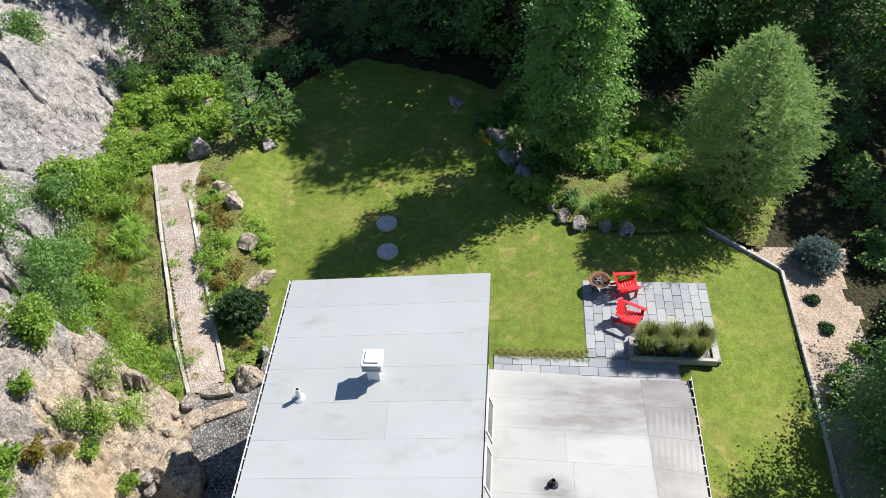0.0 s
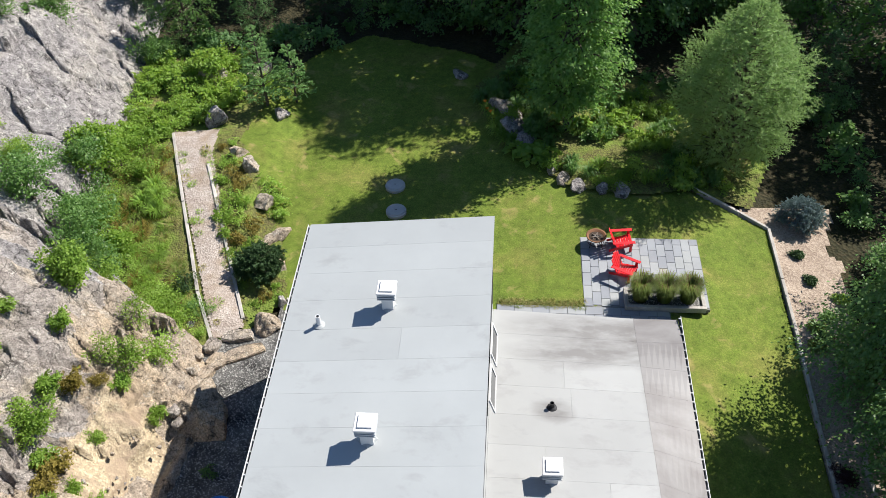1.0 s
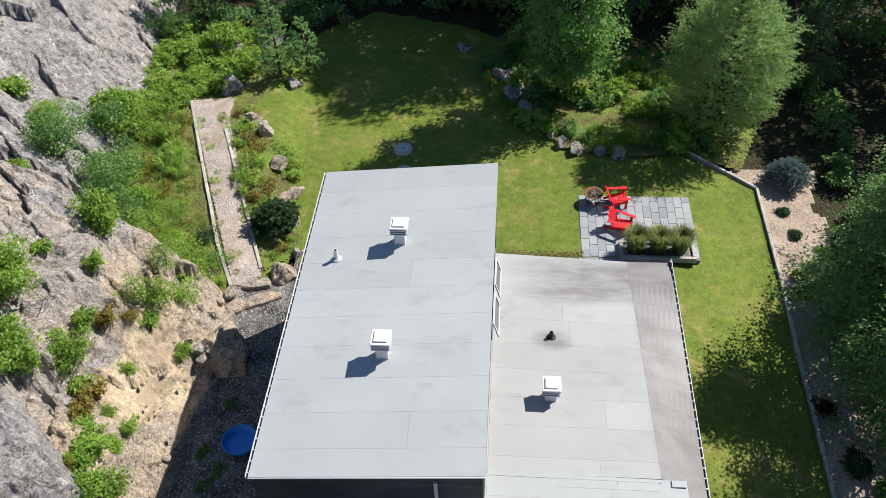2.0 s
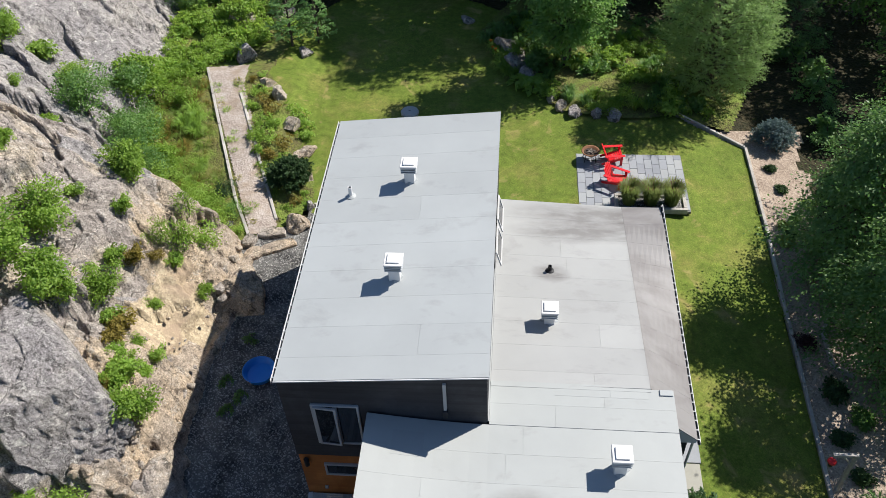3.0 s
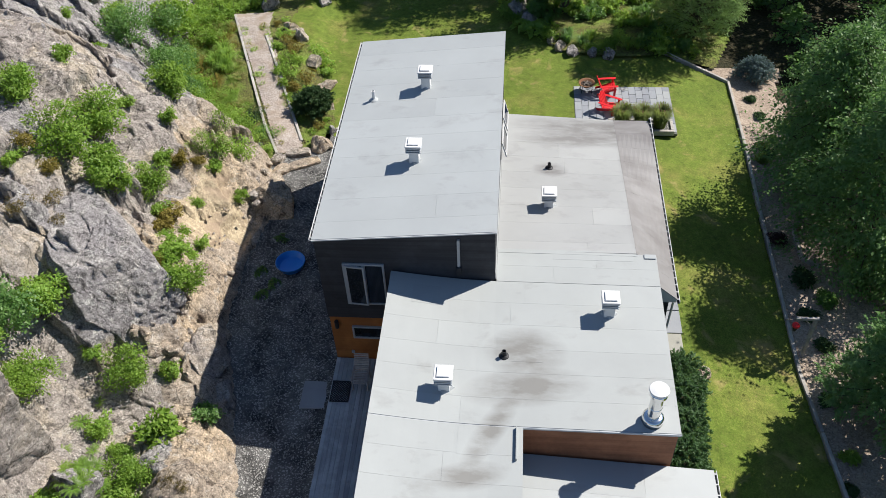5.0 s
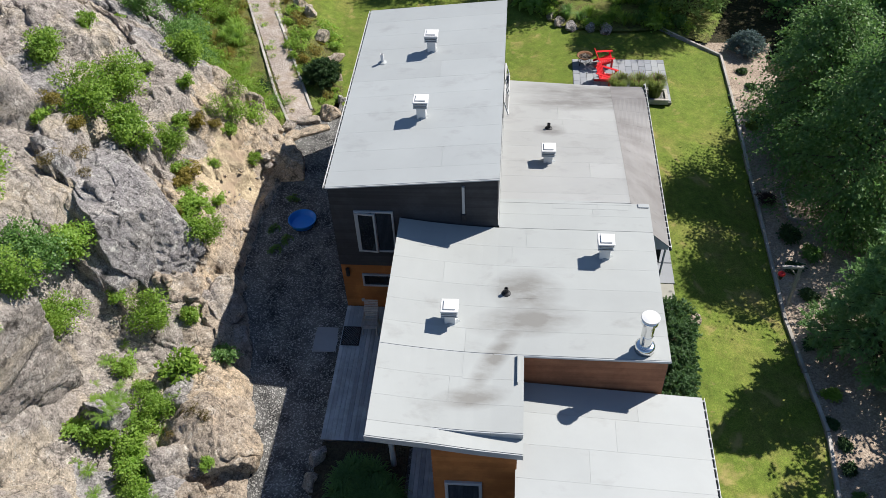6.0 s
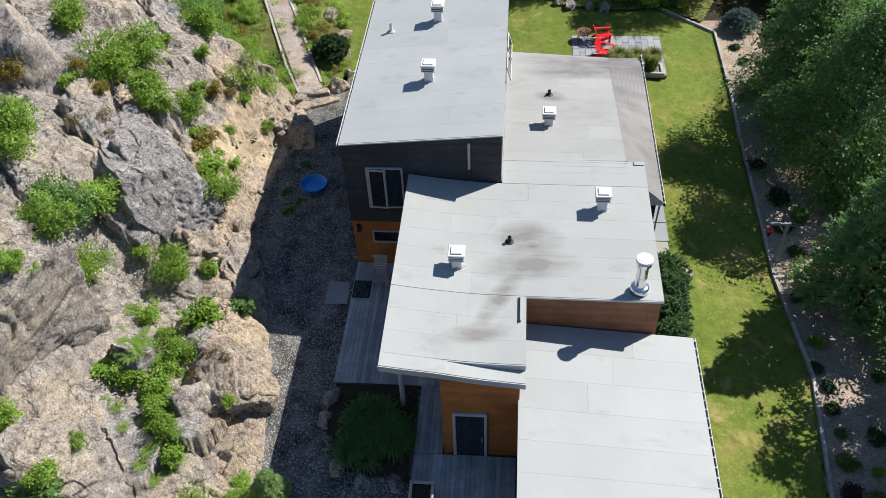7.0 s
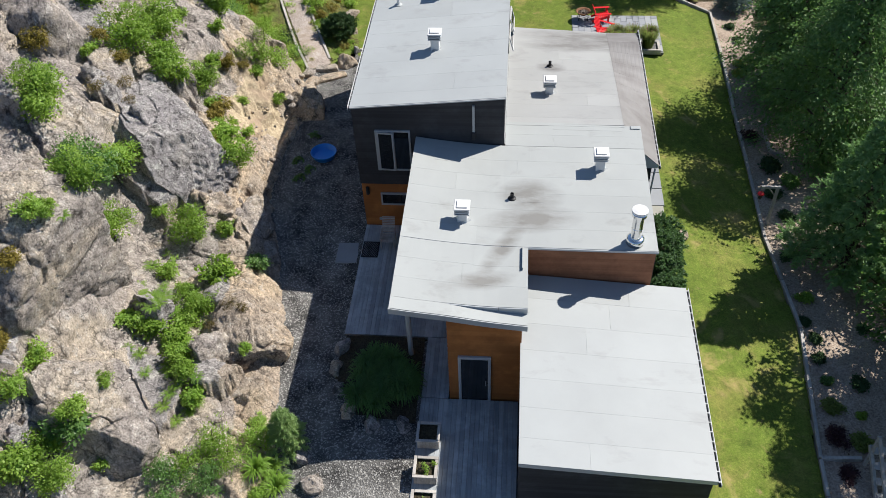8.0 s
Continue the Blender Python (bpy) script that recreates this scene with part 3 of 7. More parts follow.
def bush(name, x, y, h, r, leaf, label, category="shrub", leaves=900, size=0.09, seed=1, z=None, group="", kind_key="", **kw):
    """A shrub of stems and leaves; shrubs of one kind share their meshes and are scaled."""
    key = (kind_key or name, leaf, seed)
    if key not in BUSH:
        BUSH[key] = (bush_mesh(h, r, leaves, size, seed, **kw), h, r)
    (lm, sm), h0, r0 = BUSH[key]
    z = top(x, y) - 0.04 if z is None else z
    ob = thing(name, (x, y, z), label, category, group, rz=(x * 71 + y * 37) % 360)
    ob.scale = (r / r0, r / r0, h / h0)
    part("foliage", lm, M[leaf], ob)
    part("stem", sm, M["bark"], ob)
    return ob


def blade_quads(n, r, h, w, rg, bend=0.5, base_r=0.15):
    """Arching grass blades in a tuft."""
    az = rg.uniform(0, 2 * np.pi, n)
    d = np.stack([np.cos(az), np.sin(az), 0 * az], -1)
    sd = np.stack([-np.sin(az), np.cos(az), 0 * az], -1)
    b0 = d * (base_r * r * np.sqrt(rg.uniform(0, 1, n)))[:, None]
    reach = (r * rg.uniform(0.25, 1.0, n))[:, None]
    hh = (h * rg.uniform(0.6, 1.05, n))[:, None]
    up = np.array([0, 0, 1.0])
    p1 = b0 + d * reach * 0.35 + up * hh * 0.65
    p2 = b0 + d * reach * 0.75 + up * hh * (1 - 0.25 * bend)
    p3 = b0 + d * reach + up * hh * (1 - 0.75 * bend)
    ww = w * 0.5
    rows = [(b0, ww), (p1, ww), (p2, ww * 0.8), (p3, ww * 0.15)]
    v = np.stack([c + s * sd * k for c, k in rows for s in (-1, 1)], 1).reshape(-1, 3)
    o = np.arange(n)[:, None] * 8
    q = np.concatenate([o + np.array([[0, 1, 3, 2]]), o + np.array([[2, 3, 5, 4]]), o + np.array([[4, 5, 7, 6]])])
    return v, q


TUFT = {}


def tuft(name, x, y, h, r, leaf, label, category="grass clump", n=220, w=0.02, bend=0.5, seed=1, z=None, group="", base_r=0.15):
    key = (name, leaf, seed, n)
    if key not in TUFT:
        rg = np.random.default_rng(seed)
        TUFT[key] = (raw_mesh("blades", *blade_quads(n, r, h, w, rg, bend, base_r)), h, r)
    me, h0, r0 = TUFT[key]
    z = top(x, y) - 0.03 if z is None else z
    ob = part(name, me, M[leaf])
    ob.matrix_world = pose(x, y, z, 0, 0, (x * 53 + y * 91) % 360) @ Matrix.Diagonal((r / r0, r / r0, h / h0, 1))
    return tagged(ob, label, category, group)


def fern_mesh(seed, fronds=20, r=0.6):
    rg = np.random.default_rng(seed)
    vs = []
    for f in range(fronds):
        az = f * 2.4 + rg.uniform(-0.3, 0.3)
        d = np.array([math.cos(az), math.sin(az), 0])
        sd = np.array([-d[1], d[0], 0])
        ln = r * rg.uniform(0.75, 1.1)
        s = np.repeat(np.linspace(0.1, 1, 17), 2)
        sgn = np.tile([-1, 1], 17)
        c = np.outer(s * ln, d) + np.stack([0 * s, 0 * s, ln * (0.95 * s - 0.75 * s * s)], -1)
        wl = 0.17 * ln * np.sin(np.clip(s, 0.05, 0.98) * np.pi * 0.85 + 0.35)
        al = sd[None, :] * sgn[:, None] + 0.45 * d[None, :]
        tip = c + al * wl[:, None] + np.array([0, 0, -0.05 * ln])
        e = d * 0.011 * ln / 0.6
        vs.append(np.stack([c - e, c + e, tip + e * 0.3, tip - e * 0.3], 1).reshape(-1, 3))
    v = np.concatenate(vs)
    return raw_mesh("fronds", v, np.arange(len(v)).reshape(-1, 4))


FERN = {}


def fern(x, y, r, seed=1, leaf="leaf_yellow", label="bright green fern among rocks", z=None):
    if (seed, leaf) not in FERN:
        FERN[(seed, leaf)] = fern_mesh(seed)
    ob = part("fern", FERN[(seed, leaf)], M[leaf])
    z = top(x, y) if z is None else z
    ob.matrix_world = pose(x, y, z, 0, 0, (x * 61 + y * 17) % 360) @ Matrix.Diagonal((r / 0.6, r / 0.6, r / 0.6, 1))
    return tagged(ob, label, "fern", "ferns")
# ---- ground ----
def make_ground():
    xs = np.concatenate([[-400, -200, -100, -60], np.arange(-40, 40.1, 0.8), [60, 100, 200, 400]])
    ys = np.concatenate([[-400, -200, -100, -50], np.arange(-30, 70.1, 0.8), [90, 130, 220, 400]])
    X, Y = np.meshgrid(xs, ys)
    Z = land(X, Y) - 0.12 + 0.05 * lump(X, Y, 1.0, 1.0) * (np.abs(X) < 60)
    idx = np.arange(X.size).reshape(X.shape)
    q = np.stack([idx[:-1, :-1], idx[:-1, 1:], idx[1:, 1:], idx[1:, :-1]], -1).reshape(-1, 4)
    ob = part("ground", raw_mesh("ground", np.stack([X.ravel(), Y.ravel(), Z.ravel()], -1), q), M["forest_floor"])
    smooth(ob)
    return tagged(ob, "dark forest floor with leaf litter", "ground", "", "structure")


make_ground()


def lawn_inside(x, y):
    wob = 0.25 * lump(x, y, 4, 1.1)
    east = x < np.interp(y, [-12, -3, 1.6, 6, 13, 23.2], [8.7, 8.9, 9.45, 9.1, 9.2, 9.4])
    curb = y < np.interp(x, [-12, 0, 6.6, 9.5], [60, 60, 25.2, 23.1])
    bed = in_poly([(-2.3, 31.5), (-1.7, 30), (-1.1, 28.4), (0.1, 26.7), (0.95, 26.1), (1.75, 24.95), (2.8, 24.7), (4.1, 24.5), (5.1, 24.4), (6.6, 24.9), (9, 30), (0, 36)])
    west = x > np.interp(y, [14, 18.2, 18.6, 19.8, 21.5, 23.2, 25.2, 26.6, 29, 32.3, 35], [-5, -8.3, -8.6, -8.9, -9.5, -10.4, -11.3, -12.2, -11.9, -11.5, -9.7])
    north = y < np.interp(x, [-11, -9.5, -7.3, -4.2, -2, 0, 3], [32, 35, 36.2, 35.3, 34.3, 33, 30]) + wob
    house = (x > -6.0) & (x < 4.5) & (y > -5.5) & (y < 16.5) & ~((x > -0.7) & (y > 15.7))
    south = (x > 3) | (y > 15)
    return east & curb & west & north & ~house & south


sheet("lawn", lawn_inside, (-12, 10, -26, 37), 0.12, 0.0, M["lawn"], "sunlit mown lawn with dry patches", "lawn", 0.012)


def gravel_inside(x, y):
    e = foot_x(y) - 1.2
    return (x > e) & (x < np.where(y > 0.5, -5.9, np.where(y > -5.9, -2.9, 3.05))) & (y < 18.55) & (y > -26) & ~((x < -8.4) & (y > 17.3))


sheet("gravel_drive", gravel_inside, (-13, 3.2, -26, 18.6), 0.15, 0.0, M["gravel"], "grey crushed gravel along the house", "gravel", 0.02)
sheet("mulch_bed", lambda x, y: (x > np.interp(y, [-12, -3, 1.6, 6, 13, 23.2, 24], [8.7, 8.9, 9.45, 9.1, 9.2, 9.4, 8.5]) + 0.05) & (x < np.where(y > 16, 11.7, 14) + 0.5 * lump(x, y, 3)) & (y < 24.4),
      (8, 15, -26, 25), 0.2, 0.0, M["chips"], "pale bark mulch bed under the trees", "mulch bed", 0.03)
sheet("flower_bed", in_poly([(-2.2, 31.3), (-1.6, 30), (-1.0, 28.4), (0.2, 26.7), (1.0, 26.1), (1.8, 24.95), (2.9, 24.7), (4.2, 24.5), (5.1, 24.45), (6.6, 24.95), (9, 24.2), (11, 29), (0, 36)]),
      (-3, 12, 23.5, 36), 0.12, 0.12, M["soil"], "planted bed with weeds and mulch", "flower bed", 0.05)
sheet("side_bed", in_poly([(-9.3, 17.0), (-10.3, 16.3), (-12.2, 16.2), (-17, 20), (-18.6, 30), (-17.5, 34), (-11.3, 33.6), (-11.2, 31), (-11.6, 28.8), (-11.9, 26.6), (-11.0, 25.2), (-10.1, 23.2), (-9.2, 21.5), (-8.6, 19.8), (-8.2, 18.5)]),
      (-19, -7, 15, 35), 0.12, 0.045, M["soil"], "weedy planting bed below the rock", "flower bed", 0.08)
sheet("shrub_bed", in_poly([(-12.75, 27.3), (-9.4, 17.5), (-8.2, 18.5), (-8.45, 19.9), (-9.0, 21.5), (-9.8, 23.2), (-10.7, 25.2), (-11.6, 26.7)]),
      (-14, -7, 16, 28), 0.1, 0.08, M["soil"], "shrub bed edged with stones", "flower bed", 0.06)
sheet("chip_path", in_poly([(-14.85, 27.4), (-10.3, 16.5), (-9.4, 17.2), (-12.75, 26.0), (-12.9, 27.7)]), (-15.5, -9, 16, 28.5), 0.07, 0.1, M["path_chips"], "bark chip path between timber edges", "path", 0.03)
# ---- rock ----
def hash3(ix, iy, iz, seed):
    h = (ix * 374761393 + iy * 668265263 + iz * 2147483647 + seed * 974711) & 0xFFFFFFFF
    h = ((h ^ (h >> 13)) * 1274126177) & 0xFFFFFFFF
    return ((h ^ (h >> 16)) & 0xFFFF) / 65535.0


def vnoise(p, scale, seed=0):
    q = p * scale
    i = np.floor(q).astype(np.int64)
    f = q - i
    f = f * f * (3 - 2 * f)
    out = np.zeros(len(p))
    for dx in (0, 1):
        for dy in (0, 1):
            for dz in (0, 1):
                w = (f[:, 0] if dx else 1 - f[:, 0]) * (f[:, 1] if dy else 1 - f[:, 1]) * (f[:, 2] if dz else 1 - f[:, 2])
                out += w * hash3(i[:, 0] + dx, i[:, 1] + dy, i[:, 2] + dz, seed)
    return out * 2 - 1


def fbm(p, scale, octaves=4, seed=0, gain=0.5):
    out, a = np.zeros(len(p)), 1.0
    for k in range(octaves):
        out += a * vnoise(p, scale * 2 ** k, seed + k)
        a *= gain
    return out


def blocks(u, v, size, seed, tilt, edge=0.08):
    """Jointed blocks: a random height and tilt for each cell of jittered sites."""
    p, q = u / size, v / size
    i, j = np.floor(p).astype(np.int64), np.floor(q).astype(np.int64)
    best, second, h = np.full(u.shape, 1e9), np.full(u.shape, 1e9), np.zeros(u.shape)
    for di in (-1, 0, 1):
        for dj in (-1, 0, 1):
            a, b = i + di, j + dj
            sx, sy = a + 0.12 + 0.76 * hash3(a, b, 1, seed), b + 0.12 + 0.76 * hash3(a, b, 2, seed)
            d = np.hypot(p - sx, q - sy)
            hk = hash3(a, b, 3, seed) * 2 - 1 + tilt * ((hash3(a, b, 4, seed) * 2 - 1) * (p - sx) + (hash3(a, b, 5, seed) * 2 - 1) * (q - sy))
            near = d < best
            second = np.where(near, best, np.minimum(second, d))
            h = np.where(near, hk, h)
            best = np.where(near, d, best)
    return h, np.clip((second - best) / edge, 0, 1)


def make_rock_face():
    nu = 230
    Y, U = np.meshgrid(np.concatenate([np.linspace(-26, -9.2, 60), np.linspace(-9, 34, 860), np.linspace(34.2, 40, 30)]), np.linspace(0, 1, nu))
    run = 13.0
    D = -0.5 + U ** 1.15 * run
    X = foot_x(Y) - D
    south = np.interp(D, [-0.5, 0, 0.4, 1.3, 2.6, 4.0, 5.2, 6.2, 8, 12.5], [-0.5, 0.0, 0.35, 0.65, 0.9, 1.3, 2.2, 4.0, 5.4, 7.0])
    mid = np.interp(D, [-0.5, 0, 0.5, 1.2, 2.2, 3, 3.8, 5, 7, 12.5], [-0.5, 0.0, 0.8, 1.6, 2.4, 2.9, 3.7, 4.5, 6.0, 8.2])
    north = np.interp(D, [-0.5, 0, 0.6, 1.2, 2.5, 4, 6, 12.5], [-0.3, 0.2, 1.0, 1.7, 2.8, 4.0, 5.2, 7.5])
    a = np.clip((Y - 3.5) / 3.0, 0, 1)
    b = np.clip((Y - 15) / 4.0, 0, 1)
    Z = south * (1 - a) + (mid * (1 - b) + north * b) * a
    # sandy hollow beside the drive
    hollow = np.exp(-((Y - 11.6) / 1.9) ** 2) * np.exp(-((D - 1.2) / 1.7) ** 2)
    Z = Z - 0.7 * hollow * step01(0.1, 0.8, Z)
    # slabs run down the slope at a slant, cut by cross joints
    ca, sa = math.cos(1.05), math.sin(1.05)
    P = np.stack([X.ravel(), Y.ravel(), Z.ravel()], -1)
    f = fbm(P, 0.5, 4, 3).reshape(X.shape)
    f2 = fbm(P, 2.2, 4, 8, 0.6).reshape(X.shape)
    u, v = (Y * ca + D * sa) * 0.55 + 0.1 * f + 0.05 * f2, (-Y * sa + D * ca) * 1.0 + 0.12 * f + 0.06 * f2
    h1, c1 = blocks(u, v, 1.7, 4, 1.3, 0.05)
    h2, c2 = blocks(u * 1.5, v, 0.62, 9, 1.5, 0.09)
    h3, c3 = blocks(Y + 0.1 * f2, D * 1.2, 0.3, 15, 1.6, 0.14)
    amp = step01(-0.2, 0.9, D)
    broken = step01(-0.25, 0.35, fbm(P, 0.45, 2, 31).reshape(X.shape)) * (1 - 0.75 * step01(17, 20, Y))
    disp = amp * (0.42 * h1 + (0.06 + 0.1 * broken) * h2 + 0.05 * broken * h3 + 0.2 * f) + 0.05 * f2 - amp * (0.13 * (1 - c1) + 0.06 * broken * (1 - c2) + 0.03 * broken * (1 - c3))
    disp *= 1 - 0.55 * hollow
    calm = step01(5.0, 2.5, Y) * step01(2.0, 3.5, D)
    disp = disp * (1 - 0.55 * calm) - 0.35 * calm
    Z = Z + disp * 0.95
    X = X + 0.25 * amp * f + 0.06 * f2
    idx = np.arange(X.size).reshape(X.shape)
    q = np.stack([idx[:-1, :-1], idx[1:, :-1], idx[1:, 1:], idx[:-1, 1:]], -1).reshape(-1, 4)
    ob = part("rock_face", raw_mesh("rock_face", np.stack([X.ravel(), Y.ravel(), Z.ravel()], -1), q), M["rock"])
    me = ob.data
    me.materials.append(M["rock_tan"])
    me.materials.append(M["sand"])
    me.materials.append(M["rock_dark"])
    mid = lambda A: (A[:-1, :-1] + A[1:, 1:]).ravel() / 2
    yy, dd, ff, hh = mid(Y), mid(D), mid(f), mid(h1)
    slot = np.where((dd < np.interp(yy, [3, 6, 15, 17], [1.6, 2.6, 2.6, 1.6]) + 1.6 * ff) & (yy < 17), 1, 0)
    # north of y 18 all dark: greyer stone, with tree shade put into the colour
    slot = np.where((hh > np.where(yy > 18, -2.0, 0.7)) & (slot == 0), 3, slot)
    slot = np.where((mid(hollow) + 0.45 * ff > 0.6) & (mid(hollow) > 0.3), 2, slot)
    me.polygons.foreach_set("material_index", slot.astype(np.int32))
    smooth(ob)
    return tagged(ob, "weathered grey and tan bedrock slope", "rock face", "", "structure")


make_rock_face()


def boulder(x, y, z, rx, ry, rz, seed, material="rock", label="weathered boulder", turn=0.0, sub=4, lean=0.0, cuts=9, name="boulder", nod=0.0, category="boulder", group=""):
    """A broken, rounded rock with flat faces; z is its base."""
    rg = np.random.default_rng(seed)
    bm = bmesh.new()
    bmesh.ops.create_icosphere(bm, subdivisions=sub, radius=1.0)
    me = bpy.data.meshes.new(name)
    bm.to_mesh(me)
    bm.free()
    P = np.empty(len(me.vertices) * 3, np.float32)
    me.vertices.foreach_get("co", P)
    P = P.reshape(-1, 3).astype(float)
    for k in range(cuts):
        n = rg.normal(size=3)
        n /= np.linalg.norm(n)
        d = rg.uniform(0.42, 0.76)
        over = np.maximum(0, P @ n - d)
        P -= np.outer(over * 0.985, n)
    s = np.array([rx, ry, rz])
    Q = P * s
    nr = P / (np.linalg.norm(P, axis=1, keepdims=True) + 1e-9)
    big = max(rx, ry, rz)
    ridge = np.abs(fbm(Q + seed * 5.1, 1.3 / big, 2, seed))
    ledge = fbm(Q * np.array([0.5, 0.5, 1.6]) + seed * 2.3, 1.5 / big, 2, seed + 9) * 4
    ledge = (np.floor(ledge) + step01(0.0, 0.25, ledge - np.floor(ledge))) / 4
    bumps = 0.07 * big * fbm(Q + seed * 3.7, 1.1 / big, 3, seed) + 0.05 * big * ledge - 0.05 * big * np.clip(0.05 - ridge, 0, 1) / 0.05 + 0.06 * min(big, 1.0) * fbm(Q + seed, 4.0 / min(big, 1.0), 5, seed + 3, 0.66)
    crack = np.abs(fbm(Q * np.array([1.0, 1.0, 0.45]) + seed * 1.9, 0.9 / min(big, 1.6), 3, seed + 17))
    bumps = bumps - 0.09 * min(big, 1.5) * np.clip(1 - crack / 0.045, 0, 1)
    Q = Q + nr * bumps[:, None]
    Q[:, 0] += lean * Q[:, 2]
    Q[:, 1] += nod * Q[:, 2]
    me.vertices.foreach_set("co", Q.astype(np.float32).ravel())
    me.update()
    ob = part(name, me, M[material])
    ob.matrix_world = pose(x, y, z + rz * 0.62, 0, 0, turn)
    smooth(ob)
    return tagged(ob, label, category, group)


# great blocks on the slope
boulder(-12.7, 6.9, 0.6, 2.05, 2.5, 3.2, 611, "rock_dark", "huge grey boulder streaked with white lichen", 25, 6, -0.15, 13, nod=0.42)
boulder(-15.0, 0.2, 1.2, 2.95, 3.5, 3.9, 12, "rock", "huge rounded grey rock shoulder", 15, 6, -0.1, 6)
boulder(-12.75, -4.3, 0.4, 2.1, 2.2, 2.55, 13, "rock", "large tan and grey boulder above ferns", -20, 6, -0.15, 8)
boulder(-9.3, 0.1, -0.5, 1.35, 1.75, 1.3, 614, "rock_tan", "broad tan boulder with patches of moss", 35, 6, 0.1, 11)
boulder(-10.0, -1.35, -0.4, 1.15, 1.3, 1.25, 615, "rock", "grey boulder leaning on a tan boulder", -15, 6, -0.1, 10)
boulder(-12.35, 0.05, 1.0, 0.75, 0.8, 0.9, 15, "rock_dark", "grey block wedged among ferns", 10, 5)
boulder(-10.6, 5.8, 0.0, 1.0, 1.25, 0.85, 16, "rock", "grey boulder beside the gravel", 30, 5)
boulder(-11.3, 8.0, 0.7, 0.75, 0.95, 0.9, 17, "rock_tan", "tan boulder on the rubble slope", -10, 5)
boulder(-9.75, 13.6, -0.2, 0.95, 1.25, 0.95, 18, "rock_tan", "undercut tan rock over the gravel", 30, 5)
boulder(-9.9, 4.0, -0.5, 0.8, 1.2, 0.7, 19, "rock", "low rock beside the gravel", 15, 5)
boulder(-16.2, -4.2, 2.4, 1.6, 1.6, 1.8, 20, "rock", "grey rock among saplings", 0, 5)
boulder(-16.4, 9.0, 3.2, 1.4, 1.9, 1.5, 21, "rock", "grey ledge with a mossy top", 20, 5)
boulder(-18.6, 9.6, 4.0, 2.2, 2.4, 2.6, 22, "rock", "rounded outcrop above the slope", 10, 5)
boulder(-13.9, 10.6, 2.2, 0.9, 1.2, 1.1, 23, "rock", "grey block below saplings", 0, 5)
boulder(-9.0, 1.6, -0.4, 0.55, 0.8, 0.4, 24, "rock_tan", "low stone at the gravel edge", 40, 4)
rnd = random.Random(5)
for k in range(110):
    yy = rnd.uniform(4.5, 16)
    d = rnd.uniform(0.1, 2.6)
    xx = float(foot_x(yy)) - d
    r = rnd.uniform(0.06, 0.24)
    if math.hypot((xx + 11.1) / 1.5, (yy - 11.6) / 1.35) < 1:
        r *= 0.45
    boulder(xx, yy, 0.25 + 0.75 * d - r * 0.4, r * rnd.uniform(0.8, 1.4), r * rnd.uniform(0.8, 1.4), r * 0.8, 100 + k, rnd.choice(["rock_tan", "rock", "rock_tan"]),
            "loose broken stone on the slope", rnd.uniform(0, 180), 3, name="stone", category="stone", group="loose stones on the slope")
# garden stones along the lawn
for k, (x, y, rx, ry, rz, m) in enumerate([
        (-10.9, 25.0, 0.35, 0.6, 0.5, "rock"), (-11.6, 25.9, 0.6, 0.35, 0.35, "rock_tan"), (-9.95, 23.1, 0.42, 0.5, 0.5, "rock"),
        (-9.2, 21.5, 0.35, 0.75, 0.35, "rock_tan"), (-8.7, 20.1, 0.3, 0.5, 0.3, "rock_tan"), (-13.1, 28.3, 0.62, 0.55, 0.65, "rock_dark"),
        (-10.6, 29.2, 0.55, 0.45, 0.3, "rock_dark"), (-8.6, 17.25, 0.55, 0.45, 0.45, "rock_tan"),
        (-14.2, 31.6, 0.8, 0.6, 0.6, "rock"), (-12.2, 32.0, 0.9, 0.6, 0.5, "rock"), (-8.3, 18.4, 0.22, 0.22, 0.3, "rock_dark"),
        (-0.6, 29.6, 0.85, 0.75, 0.75, "rock"), (-0.25, 28.5, 0.75, 0.55, 0.6, "rock_dark"), (0.25, 27.6, 0.65, 0.5, 0.5, "rock_dark"),
        (1.3, 25.9, 0.3, 0.35, 0.35, "rock"), (1.7, 25.3, 0.28, 0.4, 0.3, "rock"), (2.35, 24.85, 0.5, 0.32, 0.36, "rock_dark"),
        (3.2, 24.75, 0.28, 0.28, 0.36, "rock_dark"), (4.0, 24.6, 0.5, 0.3, 0.32, "rock_dark"), (-6.0, -0.1, 0.35, 0.4, 0.35, "rock_dark"),
        (-5.4, -2.5, 0.4, 0.35, 0.28, "rock_tan"), (-4.6, -3.05, 0.45, 0.3, 0.22, "rock_dark"), (-3.7, -3.0, 0.32, 0.3, 0.25, "rock_dark"),
        (-6.1, -0.9, 0.3, 0.35, 0.3, "rock_tan"), (-5.9, -1.7, 0.35, 0.3, 0.25, "rock_dark"), (-6.6, -4.3, 0.32, 0.3, 0.3, "rock_dark"),
        (-6.1, -5.1, 0.42, 0.4, 0.35, "rock"), (-7.0, -3.5, 0.3, 0.3, 0.25, "rock_dark"), (5.85, 5.95, 0.4, 0.3, 0.16, "rock_tan"),
        (1.9, 29.5, 0.5, 0.4, 0.3, "rock_dark"), (-2.9, 32.8, 0.5, 0.4, 0.2, "rock_dark")]):
    boulder(x, y, float(land(x, y)) - 0.1, rx, ry, rz, 300 + k, m, "weathered garden stone set at the bed edge", (k * 47) % 180, 4, name="garden_stone", category="stone", group="garden stones")
